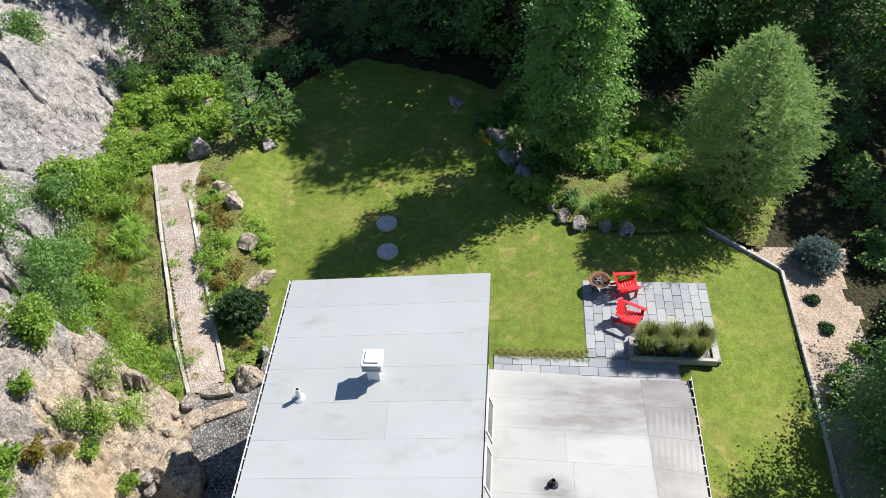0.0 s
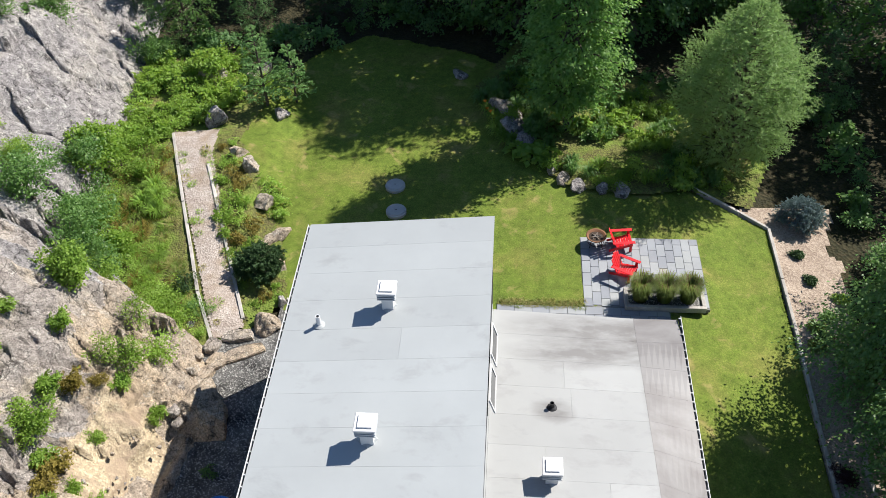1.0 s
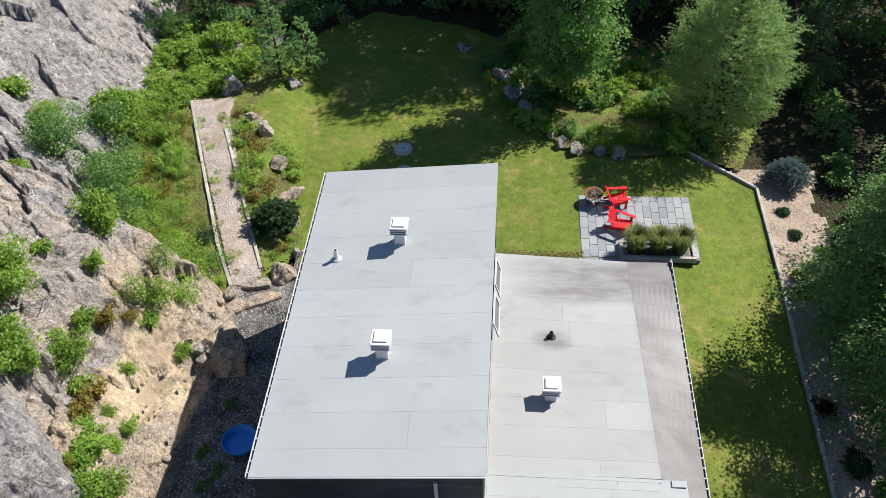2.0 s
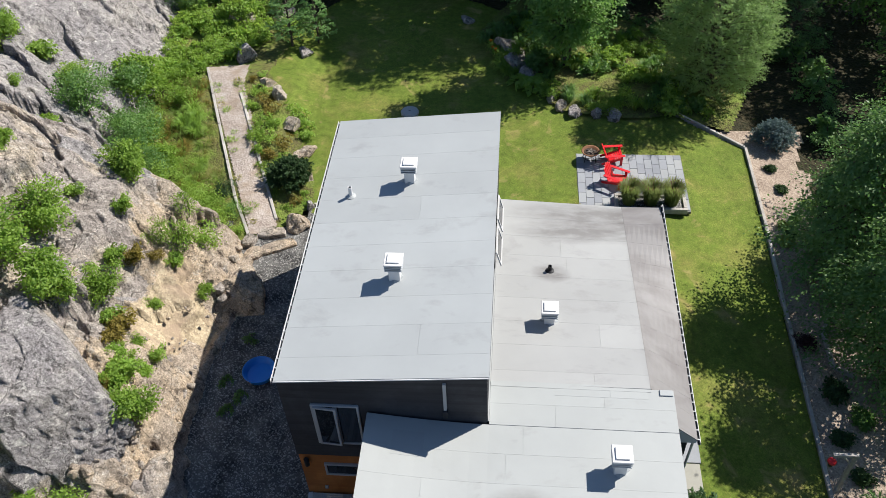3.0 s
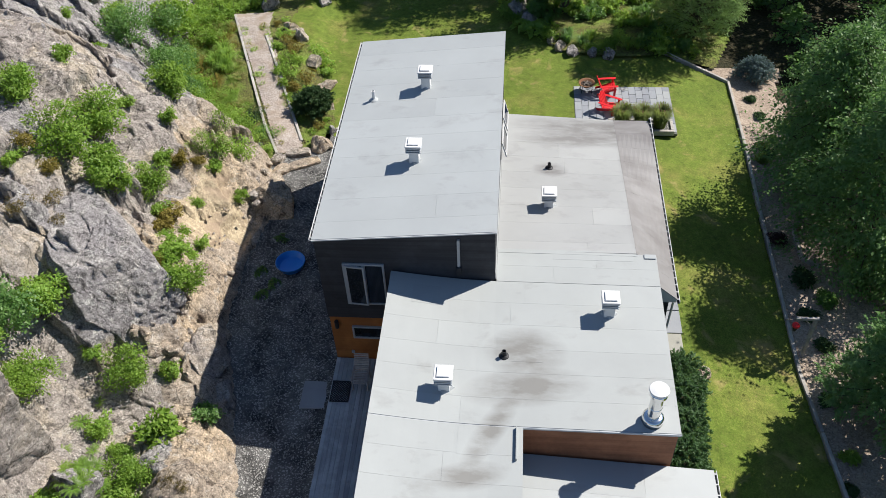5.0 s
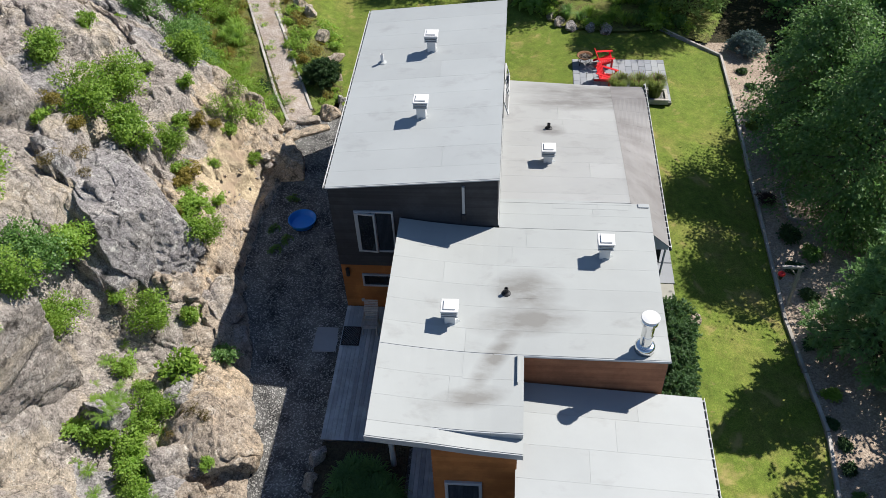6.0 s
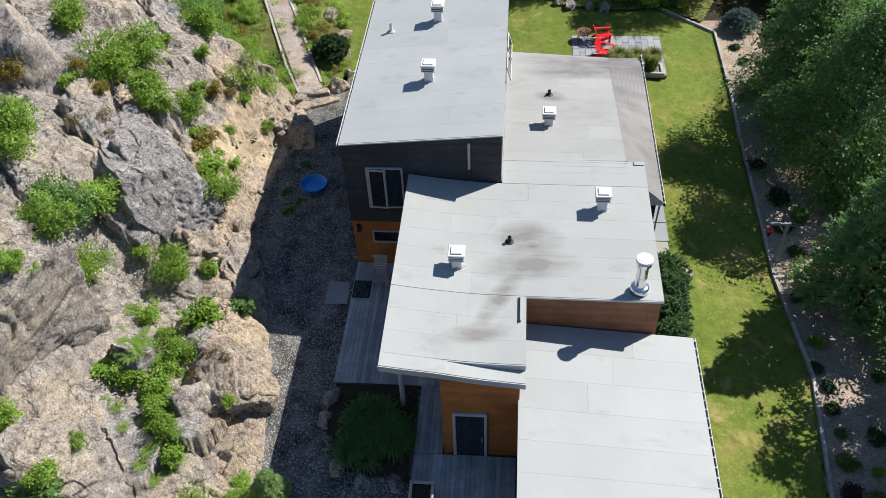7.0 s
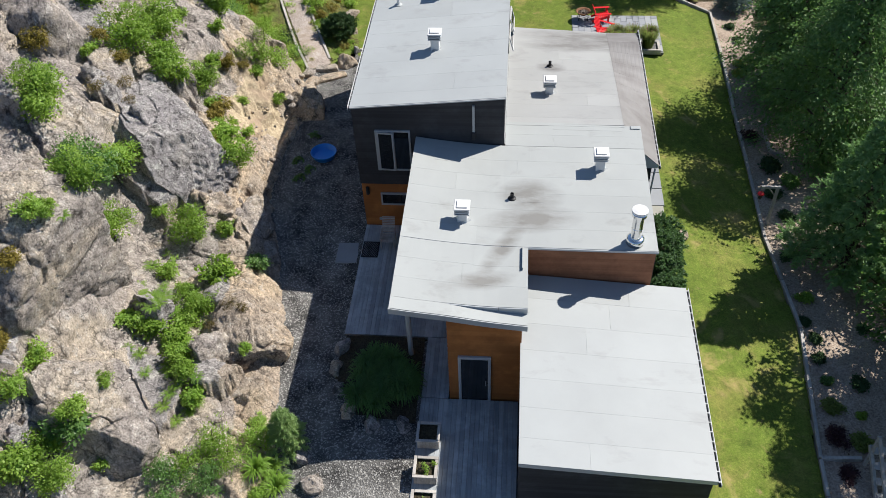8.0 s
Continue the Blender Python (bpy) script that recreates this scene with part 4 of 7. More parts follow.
# flat stone steps at the end of the path
def flat_stone(x, y, z, length, width, thick, turn, seed, material="rock", name="stone_step", label="flat stone step at the end of the path", category="step", group="stone steps"):
    """A split slab with an uneven outline and chipped edges."""
    rg = random.Random(seed)
    bm = bmesh.new()
    ring = []
    for i in range(9):
        a = 2 * math.pi * i / 9 + rg.uniform(-0.2, 0.2)
        c, d = math.cos(a), math.sin(a)
        k = 0.5 / max(abs(c), abs(d)) ** 0.7 * rg.uniform(0.85, 1.05)
        ring.append((length * c * k, width * d * k))
    up = [bm.verts.new((p, q, thick + rg.uniform(-0.02, 0.02))) for p, q in ring]
    low = [bm.verts.new((p * 1.06, q * 1.06, -0.06)) for p, q in ring]
    bm.faces.new(up)
    bm.faces.new(low[::-1])
    for i in range(9):
        bm.faces.new((up[i], low[i], low[(i + 1) % 9], up[(i + 1) % 9]))
    bmesh.ops.bevel(bm, geom=[e for e in bm.edges if e.verts[0] in up and e.verts[1] in up], offset=0.03, segments=2, affect="EDGES")
    ob = part(name, bm, M[material])
    ob.matrix_world = pose(x, y, z, rg.uniform(-3, 3), rg.uniform(-3, 3), turn)
    return tagged(ob, label, category, group)


for k, (x, y, z, ln, wd, th, tn) in enumerate([(-9.2, 16.1, 0.0, 1.45, 0.55, 0.2, 22), (-9.55, 16.8, 0.08, 1.1, 0.5, 0.2, 12), (-10.0, 15.7, 0.0, 0.7, 0.6, 0.24, 40), (-10.3, 16.3, 0.1, 0.6, 0.5, 0.22, 70), (-10.25, 15.1, 0.05, 0.8, 0.5, 0.3, 60)]):
    flat_stone(x, y, z, ln, wd, th * 0.65, tn, 350 + k, ["rock_tan", "rock"][k % 2])

# ---- heights for planting ----
bpy.context.view_layer.update()
DG = bpy.context.evaluated_depsgraph_get()
GX0, GY0, GS = -24.0, -14.0, 0.3
GRID = np.zeros((190, 140))
for j in range(190):
    for i in range(140):
        ok, loc, *_ = scene.ray_cast(DG, Vector((GX0 + i * GS, GY0 + j * GS, 3.8 if (-6.3 < GX0 + i * GS < 5.2 and -6 < GY0 + j * GS < 16.8) else 40)), Vector((0, 0, -1)))
        GRID[j, i] = loc.z if ok else 0.0


def top(x, y):
    i, j = (x - GX0) / GS, (y - GY0) / GS
    if 0 <= i < 139 and 0 <= j < 189:
        return float(GRID[int(round(j)), int(round(i))])
    return float(land(x, y))
# ---- house ----
def roof_a(x, y=0):
    return 5.585 + 0.092 * (x + 6.145)


def roof_b(x, y):
    """Falls to the north, with a skirt down to the gutter."""
    f = clip01((y - 7.3) / 8.5)
    inner = 4.052 - 0.142 * (max(y, 7.3) - 7.3) - 0.06 * (min(x, 3.4) - 1) * f
    if x <= 3.4:
        return inner
    f = (x - 3.4) / 1.32
    return inner * (1 - f) + min(2.86, inner) * f


def roof_c(x, y=0):
    """Nearly flat, sweeping up to its west edge."""
    if x > -0.6:
        return 4.06 - 0.008 * (x + 0.6)
    return 4.06 + 0.33 * ((-0.6 - x) / 3.31) ** 1.7


def strip_c(x, y=0):
    """The south strip of that roof, which drops away to the east."""
    return roof_c(x) - 0.1 * max(0, x + 2.3)


def roof_d(x, y=0):
    return 2.9 - 0.08 * (x + 0.13)


house = thing("house", (0, 0, 0), "low modern house with pale flat roofs and dark siding", "house")


def plate(xs, ys, zf, drop_top, thick):
    """A plate over a grid of xs and ys that follows zf."""
    bm = bmesh.new()
    a = [[bm.verts.new((x, y, zf(x, y) - drop_top)) for x in xs] for y in ys]
    b = [[bm.verts.new((x, y, zf(x, y) - drop_top - thick)) for x in xs] for y in ys]
    for j in range(len(ys) - 1):
        for i in range(len(xs) - 1):
            bm.faces.new((a[j][i], a[j][i + 1], a[j + 1][i + 1], a[j + 1][i]))
            bm.faces.new((b[j][i], b[j + 1][i], b[j + 1][i + 1], b[j][i + 1]))
    ring = [(0, i) for i in range(len(xs))] + [(j, len(xs) - 1) for j in range(1, len(ys))] + [(len(ys) - 1, i) for i in range(len(xs) - 2, -1, -1)] + [(j, 0) for j in range(len(ys) - 2, 0, -1)]
    for (j0, i0), (j1, i1) in zip(ring, ring[1:] + ring[:1]):
        bm.faces.new((a[j0][i0], b[j0][i0], b[j1][i1], a[j1][i1]))
    return bm


def roof_plate(xs, ys, zf, thick, label):
    return part("roof", plate(xs, ys, zf, 0.014 if zf is not roof_b else 0.06, thick), M["grey_metal"], house, label)


def sheets(roof, xs, y0, y1, zf, material, width=1.0, seed=1, spare=()):
    """Membrane sheets laid across a roof, each with its own edges."""
    rnd = random.Random(seed)
    y, edges = y1, [y1]
    while y > y0 + 0.3:
        y = y - width * rnd.uniform(0.97, 1.03)
        edges.append(max(y, y0))
    for ya, yb in zip(edges, edges[1:]):
        cuts = {xs[0], xs[-1]}
        if xs[-1] - xs[0] > 2.5 and rnd.random() < 0.4:
            cuts.add(round(rnd.uniform(xs[0] + 1.0, xs[-1] - 1.0), 2))
        stops = sorted(cuts | set(xs))
        cur, runs = [stops[0]], []
        for s in stops[1:]:
            cur.append(s)
            if s in cuts:
                runs.append(cur)
                cur = [s]
        g = 0.0017
        for r in runs:
            lo, hi = r[0] + (g if r[0] != xs[0] else 0), r[-1] - (g if r[-1] != xs[-1] else 0)
            px = [lo] + r[1:-1] + [hi]
            part("membrane_sheet", plate(px, [yb + g, ya - g], zf, 0.0, 0.013), material, roof)


def between(a, b, n):
    return [a + (b - a) * i / n for i in range(n + 1)]


ra = roof_plate([-6.145, -0.79], [5.995, 16.64], roof_a, 0.07, "pale grey membrane on the upper roof")
rb = roof_plate([-0.79, 3.4, 4.72], between(7.25, 15.87, 9), roof_b, 0.16, "sooty grey membrane on the lower roof")
WEST, EAST = between(-3.91, -0.8, 7), [-0.79, 0.04, 3.99]
rc = roof_plate(EAST, [0.97, 7.29], roof_c, 0.08, "pale membrane roof over the middle wing")
rw = roof_plate(WEST, [-1.53, 6.0], roof_c, 0.2, "overhanging pale roof above the deck")
rs = roof_plate([-0.79, 0.04], [-1.53, 0.96], roof_c, 0.2, "pale roof above the entrance")
rd = roof_plate([-0.13, 5.05], [-5.86, 0.94], roof_d, 0.16, "pale membrane roof of the low wing")
sheets(ra, [-6.145, -0.79], 5.995, 16.64, roof_a, M["membrane"], 1.0, 3)
sheets(rb, [-0.79, 3.4], 7.3, 15.87, roof_b, M["membrane_worn"], 1.0, 5)
sheets(rb, between(3.404, 4.72, 8), 7.3, 15.87, roof_b, M["membrane_skirt"], 1.0, 6)
sheets(rc, WEST[:-1] + EAST, 0.97, 5.99, roof_c, M["membrane_mid"], 0.84, 7)
sheets(rc, EAST, 6.0, 7.29, roof_c, M["membrane_mid"], 0.64, 8)
sheets(rw, WEST[:-1] + EAST[:2], -1.53, 0.967, roof_c, M["membrane_mid"], 0.83, 9)
for x0, x1, y0, y1 in ((-0.72, 0.55, 3.05, 3.85), (-3.2, -2.4, 4.9, 5.6), (0.9, 2.3, 6.98, 7.27), (2.34, 3.3, 6.98, 7.27), (-1.6, -0.85, 0.1, 0.9)):
    part("membrane_patch", plate(between(x0, x1, 3), [y0, y1], roof_c, -0.004, 0.004), M["membrane_mid"], rc)
sheets(rd, [-0.13, 5.05], -5.86, 0.94, roof_d, M["membrane"], 1.0, 13)
# the south strip of the entrance roof falls away to the east
part("membrane_sheet", plate(WEST[:-1] + EAST[:2], [-1.95, -1.5], strip_c, 0.003, 0.2), M["membrane_mid"], rw, "sunken membrane strip along the eaves")
# membrane turned up against the wall of the upper storey
for ya, yb, zf in ((6.1, 7.24, roof_c), (7.26, 15.86, roof_b)):
    part("flashing", plate([-0.86, -0.795], [ya, yb], zf, -0.003, 0.02), M["membrane_worn"], rb, "pale membrane strip along the wall")
    part("flashing", plate([-0.828, -0.816], [ya, yb], lambda x, y: zf(x, y) + 0.24, 0, 0.25), M["membrane"], rb, "upturned membrane edge")
# gable end of the eaves
def eave_z(x, y=0):
    return 2.86 + 0.9 * (4.72 - x)


bm = bmesh.new()
face = [[bm.verts.new((x, y, z)) for x, z in ((3.99, 2.72), (4.7, 2.72), (4.7, eave_z(4.7) - 0.02), (3.99, eave_z(3.99) - 0.02))] for y in (6.565, 6.59)]
bm.faces.new(face[0])
bm.faces.new(face[1][::-1])
for i in range(4):
    bm.faces.new((face[0][i], face[1][i], face[1][(i + 1) % 4], face[0][(i + 1) % 4]))
part("end_board", bm, M["white_metal"], rb, "pale board closing the end of the eaves")
part("membrane_strip", plate([-0.79, 0.04, 3.4], [7.2, 7.36], lambda x, y: roof_c(x) + 0.008, 0, 0.016), M["membrane_mid"], rc, "lapped strip where two roofs meet")
part("cleat", box((3.62, 7.1, roof_c(3.8) + 0.0), (3.96, 7.28, roof_c(3.8) + 0.035), None, 0.008), M["membrane"], rc, "pale flashing cleat")
part("eave_end", plate([3.6, 4.72], [6.56, 7.3], eave_z, 0, 0.03), M["membrane_skirt"], rb)
part("flashing", box((-0.14, 0.0, 4.04), (-0.11, 0.95, 4.16)), M["membrane_mid"], rs, "upturned membrane edge")


def siding(name, a, b, z0, ztop, material, board=0.14, label=""):
    """A wall of lapped boards from a to b (xy), its top at ztop(fraction); each board is a piece."""
    a, b = Vector((*a, 0)), Vector((*b, 0))
    d = (b - a)
    nrm = Vector((d.y, -d.x, 0)).normalized()
    ta, tb = ztop(0), ztop(1)
    bm = bmesh.new()
    core = [a - nrm * 0.15, b - nrm * 0.15, b, a]
    v0 = [bm.verts.new((c.x, c.y, z0)) for c in core]
    v1 = [bm.verts.new((c.x, c.y, z)) for c, z in zip(core, (ta, tb, tb, ta))]
    for i in range(4):
        j = (i + 1) % 4
        bm.faces.new((v0[i], v0[j], v1[j], v1[i]))
    bm.faces.new(v1)
    bm.faces.new(v0[::-1])
    wall = part(name, bm, material, house, label)
    n = max(1, int((max(ta, tb) - z0) / board))
    for i in range(n + 1):
        zl, zh = z0 + i * board, z0 + (i + 1) * board - 0.004
        la, lb, ha, hb = (min(zl, ta), min(zl, tb), min(zh, ta), min(zh, tb))
        if ha - la < 0.004 and hb - lb < 0.004:
            continue
        bm = bmesh.new()
        up = lambda p, z: Vector((p.x, p.y, z))
        f = [bm.verts.new(v) for v in (up(a, la) + nrm * 0.02, up(b, lb) + nrm * 0.02, up(b, hb) + nrm * 0.008, up(a, ha) + nrm * 0.008)]
        g = [bm.verts.new(v) for v in (up(a, la), up(b, lb), up(b, hb), up(a, ha))]
        bm.faces.new(f)
        for k in range(4):
            m = (k + 1) % 4
            bm.faces.new((g[k], g[m], f[m], f[k]))
        part("siding_board", bm, material, wall)
    return wall


Z0 = -0.25
# upper block: charcoal above, orange below
siding("wall", (-6.1, 6.07), (-0.85, 6.07), 2.12, lambda f: roof_a(-6.1 + 5.25 * f) - 0.09, M["siding_dark"], 0.15, "charcoal siding of the upper storey")
siding("wall", (-6.07, 6.1), (-2.35, 6.1), Z0, lambda f: 2.12, M["siding_orange"], 0.15, "orange stained siding below")
siding("wall", (-6.1, 16.6), (-6.1, 6.07), 2.12, lambda f: roof_a(-6.1) - 0.09, M["siding_dark"], 0.15, "charcoal siding of the upper storey")
siding("wall", (-6.07, 16.55), (-6.07, 6.1), Z0, lambda f: 2.12, M["siding_orange"], 0.15, "orange stained siding below")
siding("wall", (-0.85, 16.6), (-6.1, 16.6), Z0, lambda f: roof_a(-0.85 - 5.25 * f) - 0.09, M["siding_dark"], 0.15, "charcoal siding of the north end")
siding("wall", (-0.85, 6.1), (-0.85, 16.6), Z0, lambda f: roof_a(-0.85) - 0.09, M["siding_dark"], 0.15, "charcoal siding above the lower roof")
# lower block
siding("wall", (4.5, 6.7), (4.5, 15.7), -0.6, lambda f: 2.62, M["siding_dark"], 0.15, "charcoal siding under the eaves")
siding("wall", (4.5, 15.7), (-0.8, 15.7), -0.6, lambda f: 2.62, M["siding_dark"], 0.15, "charcoal siding facing the lawn")
siding("wall", (3.9, 6.7), (4.5, 6.7), -0.6, lambda f: 2.6, M["siding_dark"], 0.15, "charcoal siding return")
# middle wing
siding("wall", (0.04, 1.02), (3.93, 1.02), 2.2, lambda f: roof_c(2) - 0.1, M["siding_brown"], 0.13, "cedar siding above the low roof")
siding("wall", (3.93, 1.02), (3.93, 6.9), -0.6, lambda f: roof_c(3.9) - 0.24, M["siding_dark"], 0.15, "charcoal siding facing the lawn")
siding("wall", (3.93, 7.22), (-0.8, 7.22), 2.6, lambda f: roof_c(2) - 0.24, M["siding_dark"], 0.15, "narrow siding strip between roofs")
siding("wall", (-2.28, -1.83), (-0.1, -1.83), Z0, lambda f: strip_c(-2.28 + 2.18 * f) - 0.21, M["siding_orange"], 0.2, "orange entrance wall")
siding("wall", (-2.28, 6.0), (-2.28, -1.83), Z0, lambda f: roof_c(-2.28) - 0.24, M["siding_orange"], 0.2, "orange wall along the deck")
# low wing
siding("wall", (-0.08, -5.8), (4.95, -5.8), -0.8, lambda f: roof_d(-0.08 + 5.03 * f) - 0.2, M["siding_dark"], 0.15, "charcoal siding of the low wing")
siding("wall", (4.95, -5.8), (4.95, 0.9), -0.8, lambda f: roof_d(4.95) - 0.2, M["siding_dark"], 0.15, "charcoal siding under the gutter")
siding("wall", (-0.08, 1.0), (-0.08, -5.8), -0.8, lambda f: roof_d(-0.08) - 0.2, M["siding_dark"], 0.15, "charcoal siding by the entrance")
siding("wall", (4.95, 0.9), (3.9, 0.9), -0.8, lambda f: roof_d(4.4) - 0.2, M["siding_dark"], 0.15, "charcoal siding of the low wing")


def gutter(x, y0, y1, z, face):
    """An eaves gutter with its hangers."""
    xo = x + 0.06 * face
    g = part("gutter", box((min(x, xo), y0, z - 0.1), (max(x, xo), y1, z - 0.09)), M["dark_metal"], house, "dark eaves gutter with pale hangers")
    part("gutter_lip", box((min(xo, xo + 0.014 * face), y0, z - 0.1), (max(xo, xo + 0.014 * face), y1, z + 0.004)), M["white_metal"], g)
    n = int((y1 - y0) / 0.3)
    for i in range(n + 1):
        yy = y0 + 0.1 + (y1 - y0 - 0.2) * i / n
        part("gutter_hanger", box((min(x, xo), yy - 0.015, z - 0.015), (max(x, xo), yy + 0.015, z + 0.004)), M["white_metal"], g)
    return g


gutter(-6.15, 6.02, 16.66, 5.56, -1)
gutter(4.725, 6.5, 15.9, 2.84, 1)
gutter(5.055, -5.95, 0.94, 2.47, 1)
part("downpipe", tube((4.55, 6.62, -0.4), (4.62, 6.6, 2.7), 0.035), M["white_metal"], house)
# drip edges
edge = bmesh.new()
add_box(edge, (-6.15, 5.968, 0), (-0.785, 5.992, 0.03))
for v in edge.verts:
    v.co.z += roof_a(v.co.x) - 0.045
part("drip_edge", edge, M["white_metal"], house)
part("drip_edge", box((0.045, 0.955, roof_c(2) - 0.06), (4.0, 0.967, roof_c(2) - 0.012)), M["grey_metal"], house)
part("fascia", plate(between(-3.93, 0.05, 8), [-1.985, -1.955], strip_c, 0.02, 0.21), M["frame_metal"], house)


def window(x0, x1, z0, z1, y, panes, label, fw=0.06):
    w = part("window", box((x0 + 0.02, y - 0.005, z0 + 0.02), (x1 - 0.02, y + 0.12, z1 - 0.02)), M["dark_metal"], house, label)
    for lo, hi in (((x0, z0), (x1, z0 + fw)), ((x0, z1 - fw), (x1, z1)), ((x0, z0 + fw), (x0 + fw, z1 - fw)), ((x1 - fw, z0 + fw), (x1, z1 - fw))):
        part("frame", box((lo[0], y - 0.06, lo[1]), (hi[0], y + 0.02, hi[1]), None, 0.006), M["frame_metal"], w)
    step = (x1 - x0) / panes
    for i in range(panes):
        part("pane", box((x0 + i * step + fw, y - 0.02, z0 + fw), (x0 + (i + 1) * step - fw * 0.5, y - 0.012, z1 - fw)), M["glass"], w)
        if i:
            part("mullion", box((x0 + i * step - 0.05, y - 0.055, z0 + fw), (x0 + i * step + 0.05, y + 0.02, z1 - fw), None, 0.005), M["frame_metal"], w)
    return w


wa = window(-5.37, -4.12, 2.82, 4.6, 6.05, 2, "grey framed double casement window")
# the left sash stands ajar
sash = bmesh.new()
for lo, hi in (((0, 0), (0.6, 0.06)), ((0, 1.62), (0.6, 1.68)), ((0, 0.06), (0.06, 1.62)), ((0.54, 0.06), (0.6, 1.62))):
    add_box(sash, (lo[0], -0.025, lo[1]), (hi[0], 0.025, hi[1]))
sh = part("open_sash", sash, M["frame_metal"], wa, "open casement sash")
sh.matrix_world = pose(-5.3, 5.97, 2.88, 0, 0, -5)
gl = part("open_pane", box((0.06, -0.006, 0.06), (0.54, 0.006, 1.62)), M["glass"], wa)
gl.matrix_world = pose(-5.3, 5.97, 2.88, 0, 0, -5)
window(-5.4, -3.6, 1.1, 1.68, 6.08, 1, "low grey framed window above the deck")
part("conduit", box((-1.93, 5.98, 4.6), (-1.85, 6.05, 5.7)), M["frame_metal"], house, "grey conduit")
part("conduit_box", box((-1.96, 5.93, 4.32), (-1.82, 6.05, 4.62), None, 0.02), M["dark_metal"], house)
wl = part("wall_lamp", tube((-5.86, 5.98, 1.68), (-5.86, 5.98, 1.98), 0.07, 0.07, 12), M["dark_metal"], house, "black outdoor wall lamp")
part("bracket", box((-5.9, 6.0, 1.8), (-5.82, 6.09, 1.88)), M["dark_metal"], wl)
part("socket_box", box((-5.55, 6.03, 0.3), (-5.45, 6.09, 0.42), None, 0.01), M["frame_metal"], house)
# awning windows that stand open above the lower roof
for ya, yb in ((12.28, 13.34), (10.88, 12.0)):
    w = part("window", box((-0.86, ya, 4.7), (-0.78, yb, 5.35)), M["glass"], house, "open awning window in a white frame")
    bm = bmesh.new()
    for lo, hi in (((ya, 0), (yb, 0.05)), ((ya, 0.5), (yb, 0.55)), ((ya, 0.05), (ya + 0.05, 0.5)), ((yb - 0.05, 0.05), (yb, 0.5))):
        add_box(bm, (-0.02, lo[0], -0.55 + lo[1]), (0.02, hi[0], -0.55 + hi[1]))
    f = part("frame", bm, M["white_metal"], w)
    f.matrix_world = pose(-0.76, 0, 5.36, 0, -15, 0)
    p = part("pane", box((-0.005, ya + 0.05, -0.5), (0.005, yb - 0.05, -0.05)), M["glass"], w)
    p.matrix_world = pose(-0.76, 0, 5.36, 0, -15, 0)

# entrance door
door = part("door", box((-1.93, -1.88, -0.1), (-1.05, -1.84, 2.12)), M["dark_metal"], house, "dark glazed entrance door in a grey frame")
for lo, hi in (((-1.99, -0.12), (-1.9, 2.2)), ((-1.08, -0.12), (-0.99, 2.2)), ((-1.9, 2.1), (-1.08, 2.2)), ((-1.9, -0.12), (-1.08, 0.0))):
    part("frame", box((lo[0], -1.93, lo[1]), (hi[0], -1.845, hi[1]), None, 0.008), M["grey_metal"], door)
part("pane", box((-1.87, -1.9, 0.04), (-1.11, -1.885, 2.08)), M["glass"], door)
part("handle", tube((-1.14, -1.98, 0.9), (-1.14, -1.93, 1.1), 0.018), M["steel"], door, "bright lever handle")
part("post", tube((-3.7, -0.2, -0.4), (-3.7, -0.2, 4.15), 0.085, 0.085, 14), M["grey_metal"], house, "round grey post under the roof")


# ---- things on the roofs ----
def roof_vent(x, y, z, h=0.78):
    v = thing("roof_vent", (x, y, z), "white louvred metal roof vent on a grey shaft", "roof vent", "roof vents")
    part("shaft", box((-0.15, -0.15, -0.05), (0.15, 0.15, h - 0.2), None, 0.008), M["white_metal"], v)
    part("flashing", lathe([(0.3, -0.03), (0.26, 0.006), (0.2, 0.05)], 4), M["membrane"], v, "membrane collar")
    for i in range(3):
        part("louvre", box((-0.235, -0.235, h - 0.28 + i * 0.07), (0.235, 0.235, h - 0.245 + i * 0.07), None, 0.006), M["grey_metal"], v)
    part("core", box((-0.17, -0.17, h - 0.3), (0.17, 0.17, h - 0.06)), M["dark_metal"], v)
    part("cap", box((-0.25, -0.25, h - 0.075), (0.25, 0.25, h - 0.02), None, 0.012), M["white_metal"], v)
    part("lid", box((-0.17, -0.17, h - 0.022), (0.17, 0.17, h + 0.02), None, 0.01), M["white_metal"], v)
    return v


for x, y, zf, h in ((-3.45, 13.4, roof_a, 0.73), (-3.45, 9.38, roof_a, 0.72), (0.8, 9.8, roof_b, 0.63), (2.42, 4.89, roof_c, 0.73), (-2.05, 2.07, roof_c, 0.65)):
    roof_vent(x, y, zf(x, y), h)

st = thing("chimney_stack", (3.3, 1.35, roof_c(3.3)), "polished steel chimney with a round cap", "chimney")
smooth(part("base_collar", lathe([(0.27, 0), (0.27, 0.2), (0.2, 0.24)], 28), M["steel"], st))
part("pipe", lathe([(0.165, 0.2), (0.165, 0.62), (0.172, 0.63), (0.172, 0.65), (0.165, 0.66), (0.165, 1.15)], 28), M["steel"], st)
part("cap_band", lathe([(0.21, 1.12), (0.225, 1.14), (0.225, 1.24), (0.2, 1.27), (0.2, 1.3)], 28), M["steel"], st)
part("cap", lathe([(0.24, 1.3), (0.25, 1.33), (0.24, 1.36), (0.12, 1.385), (0.0, 1.39)], 28), M["white_metal"], st, "white round cap")

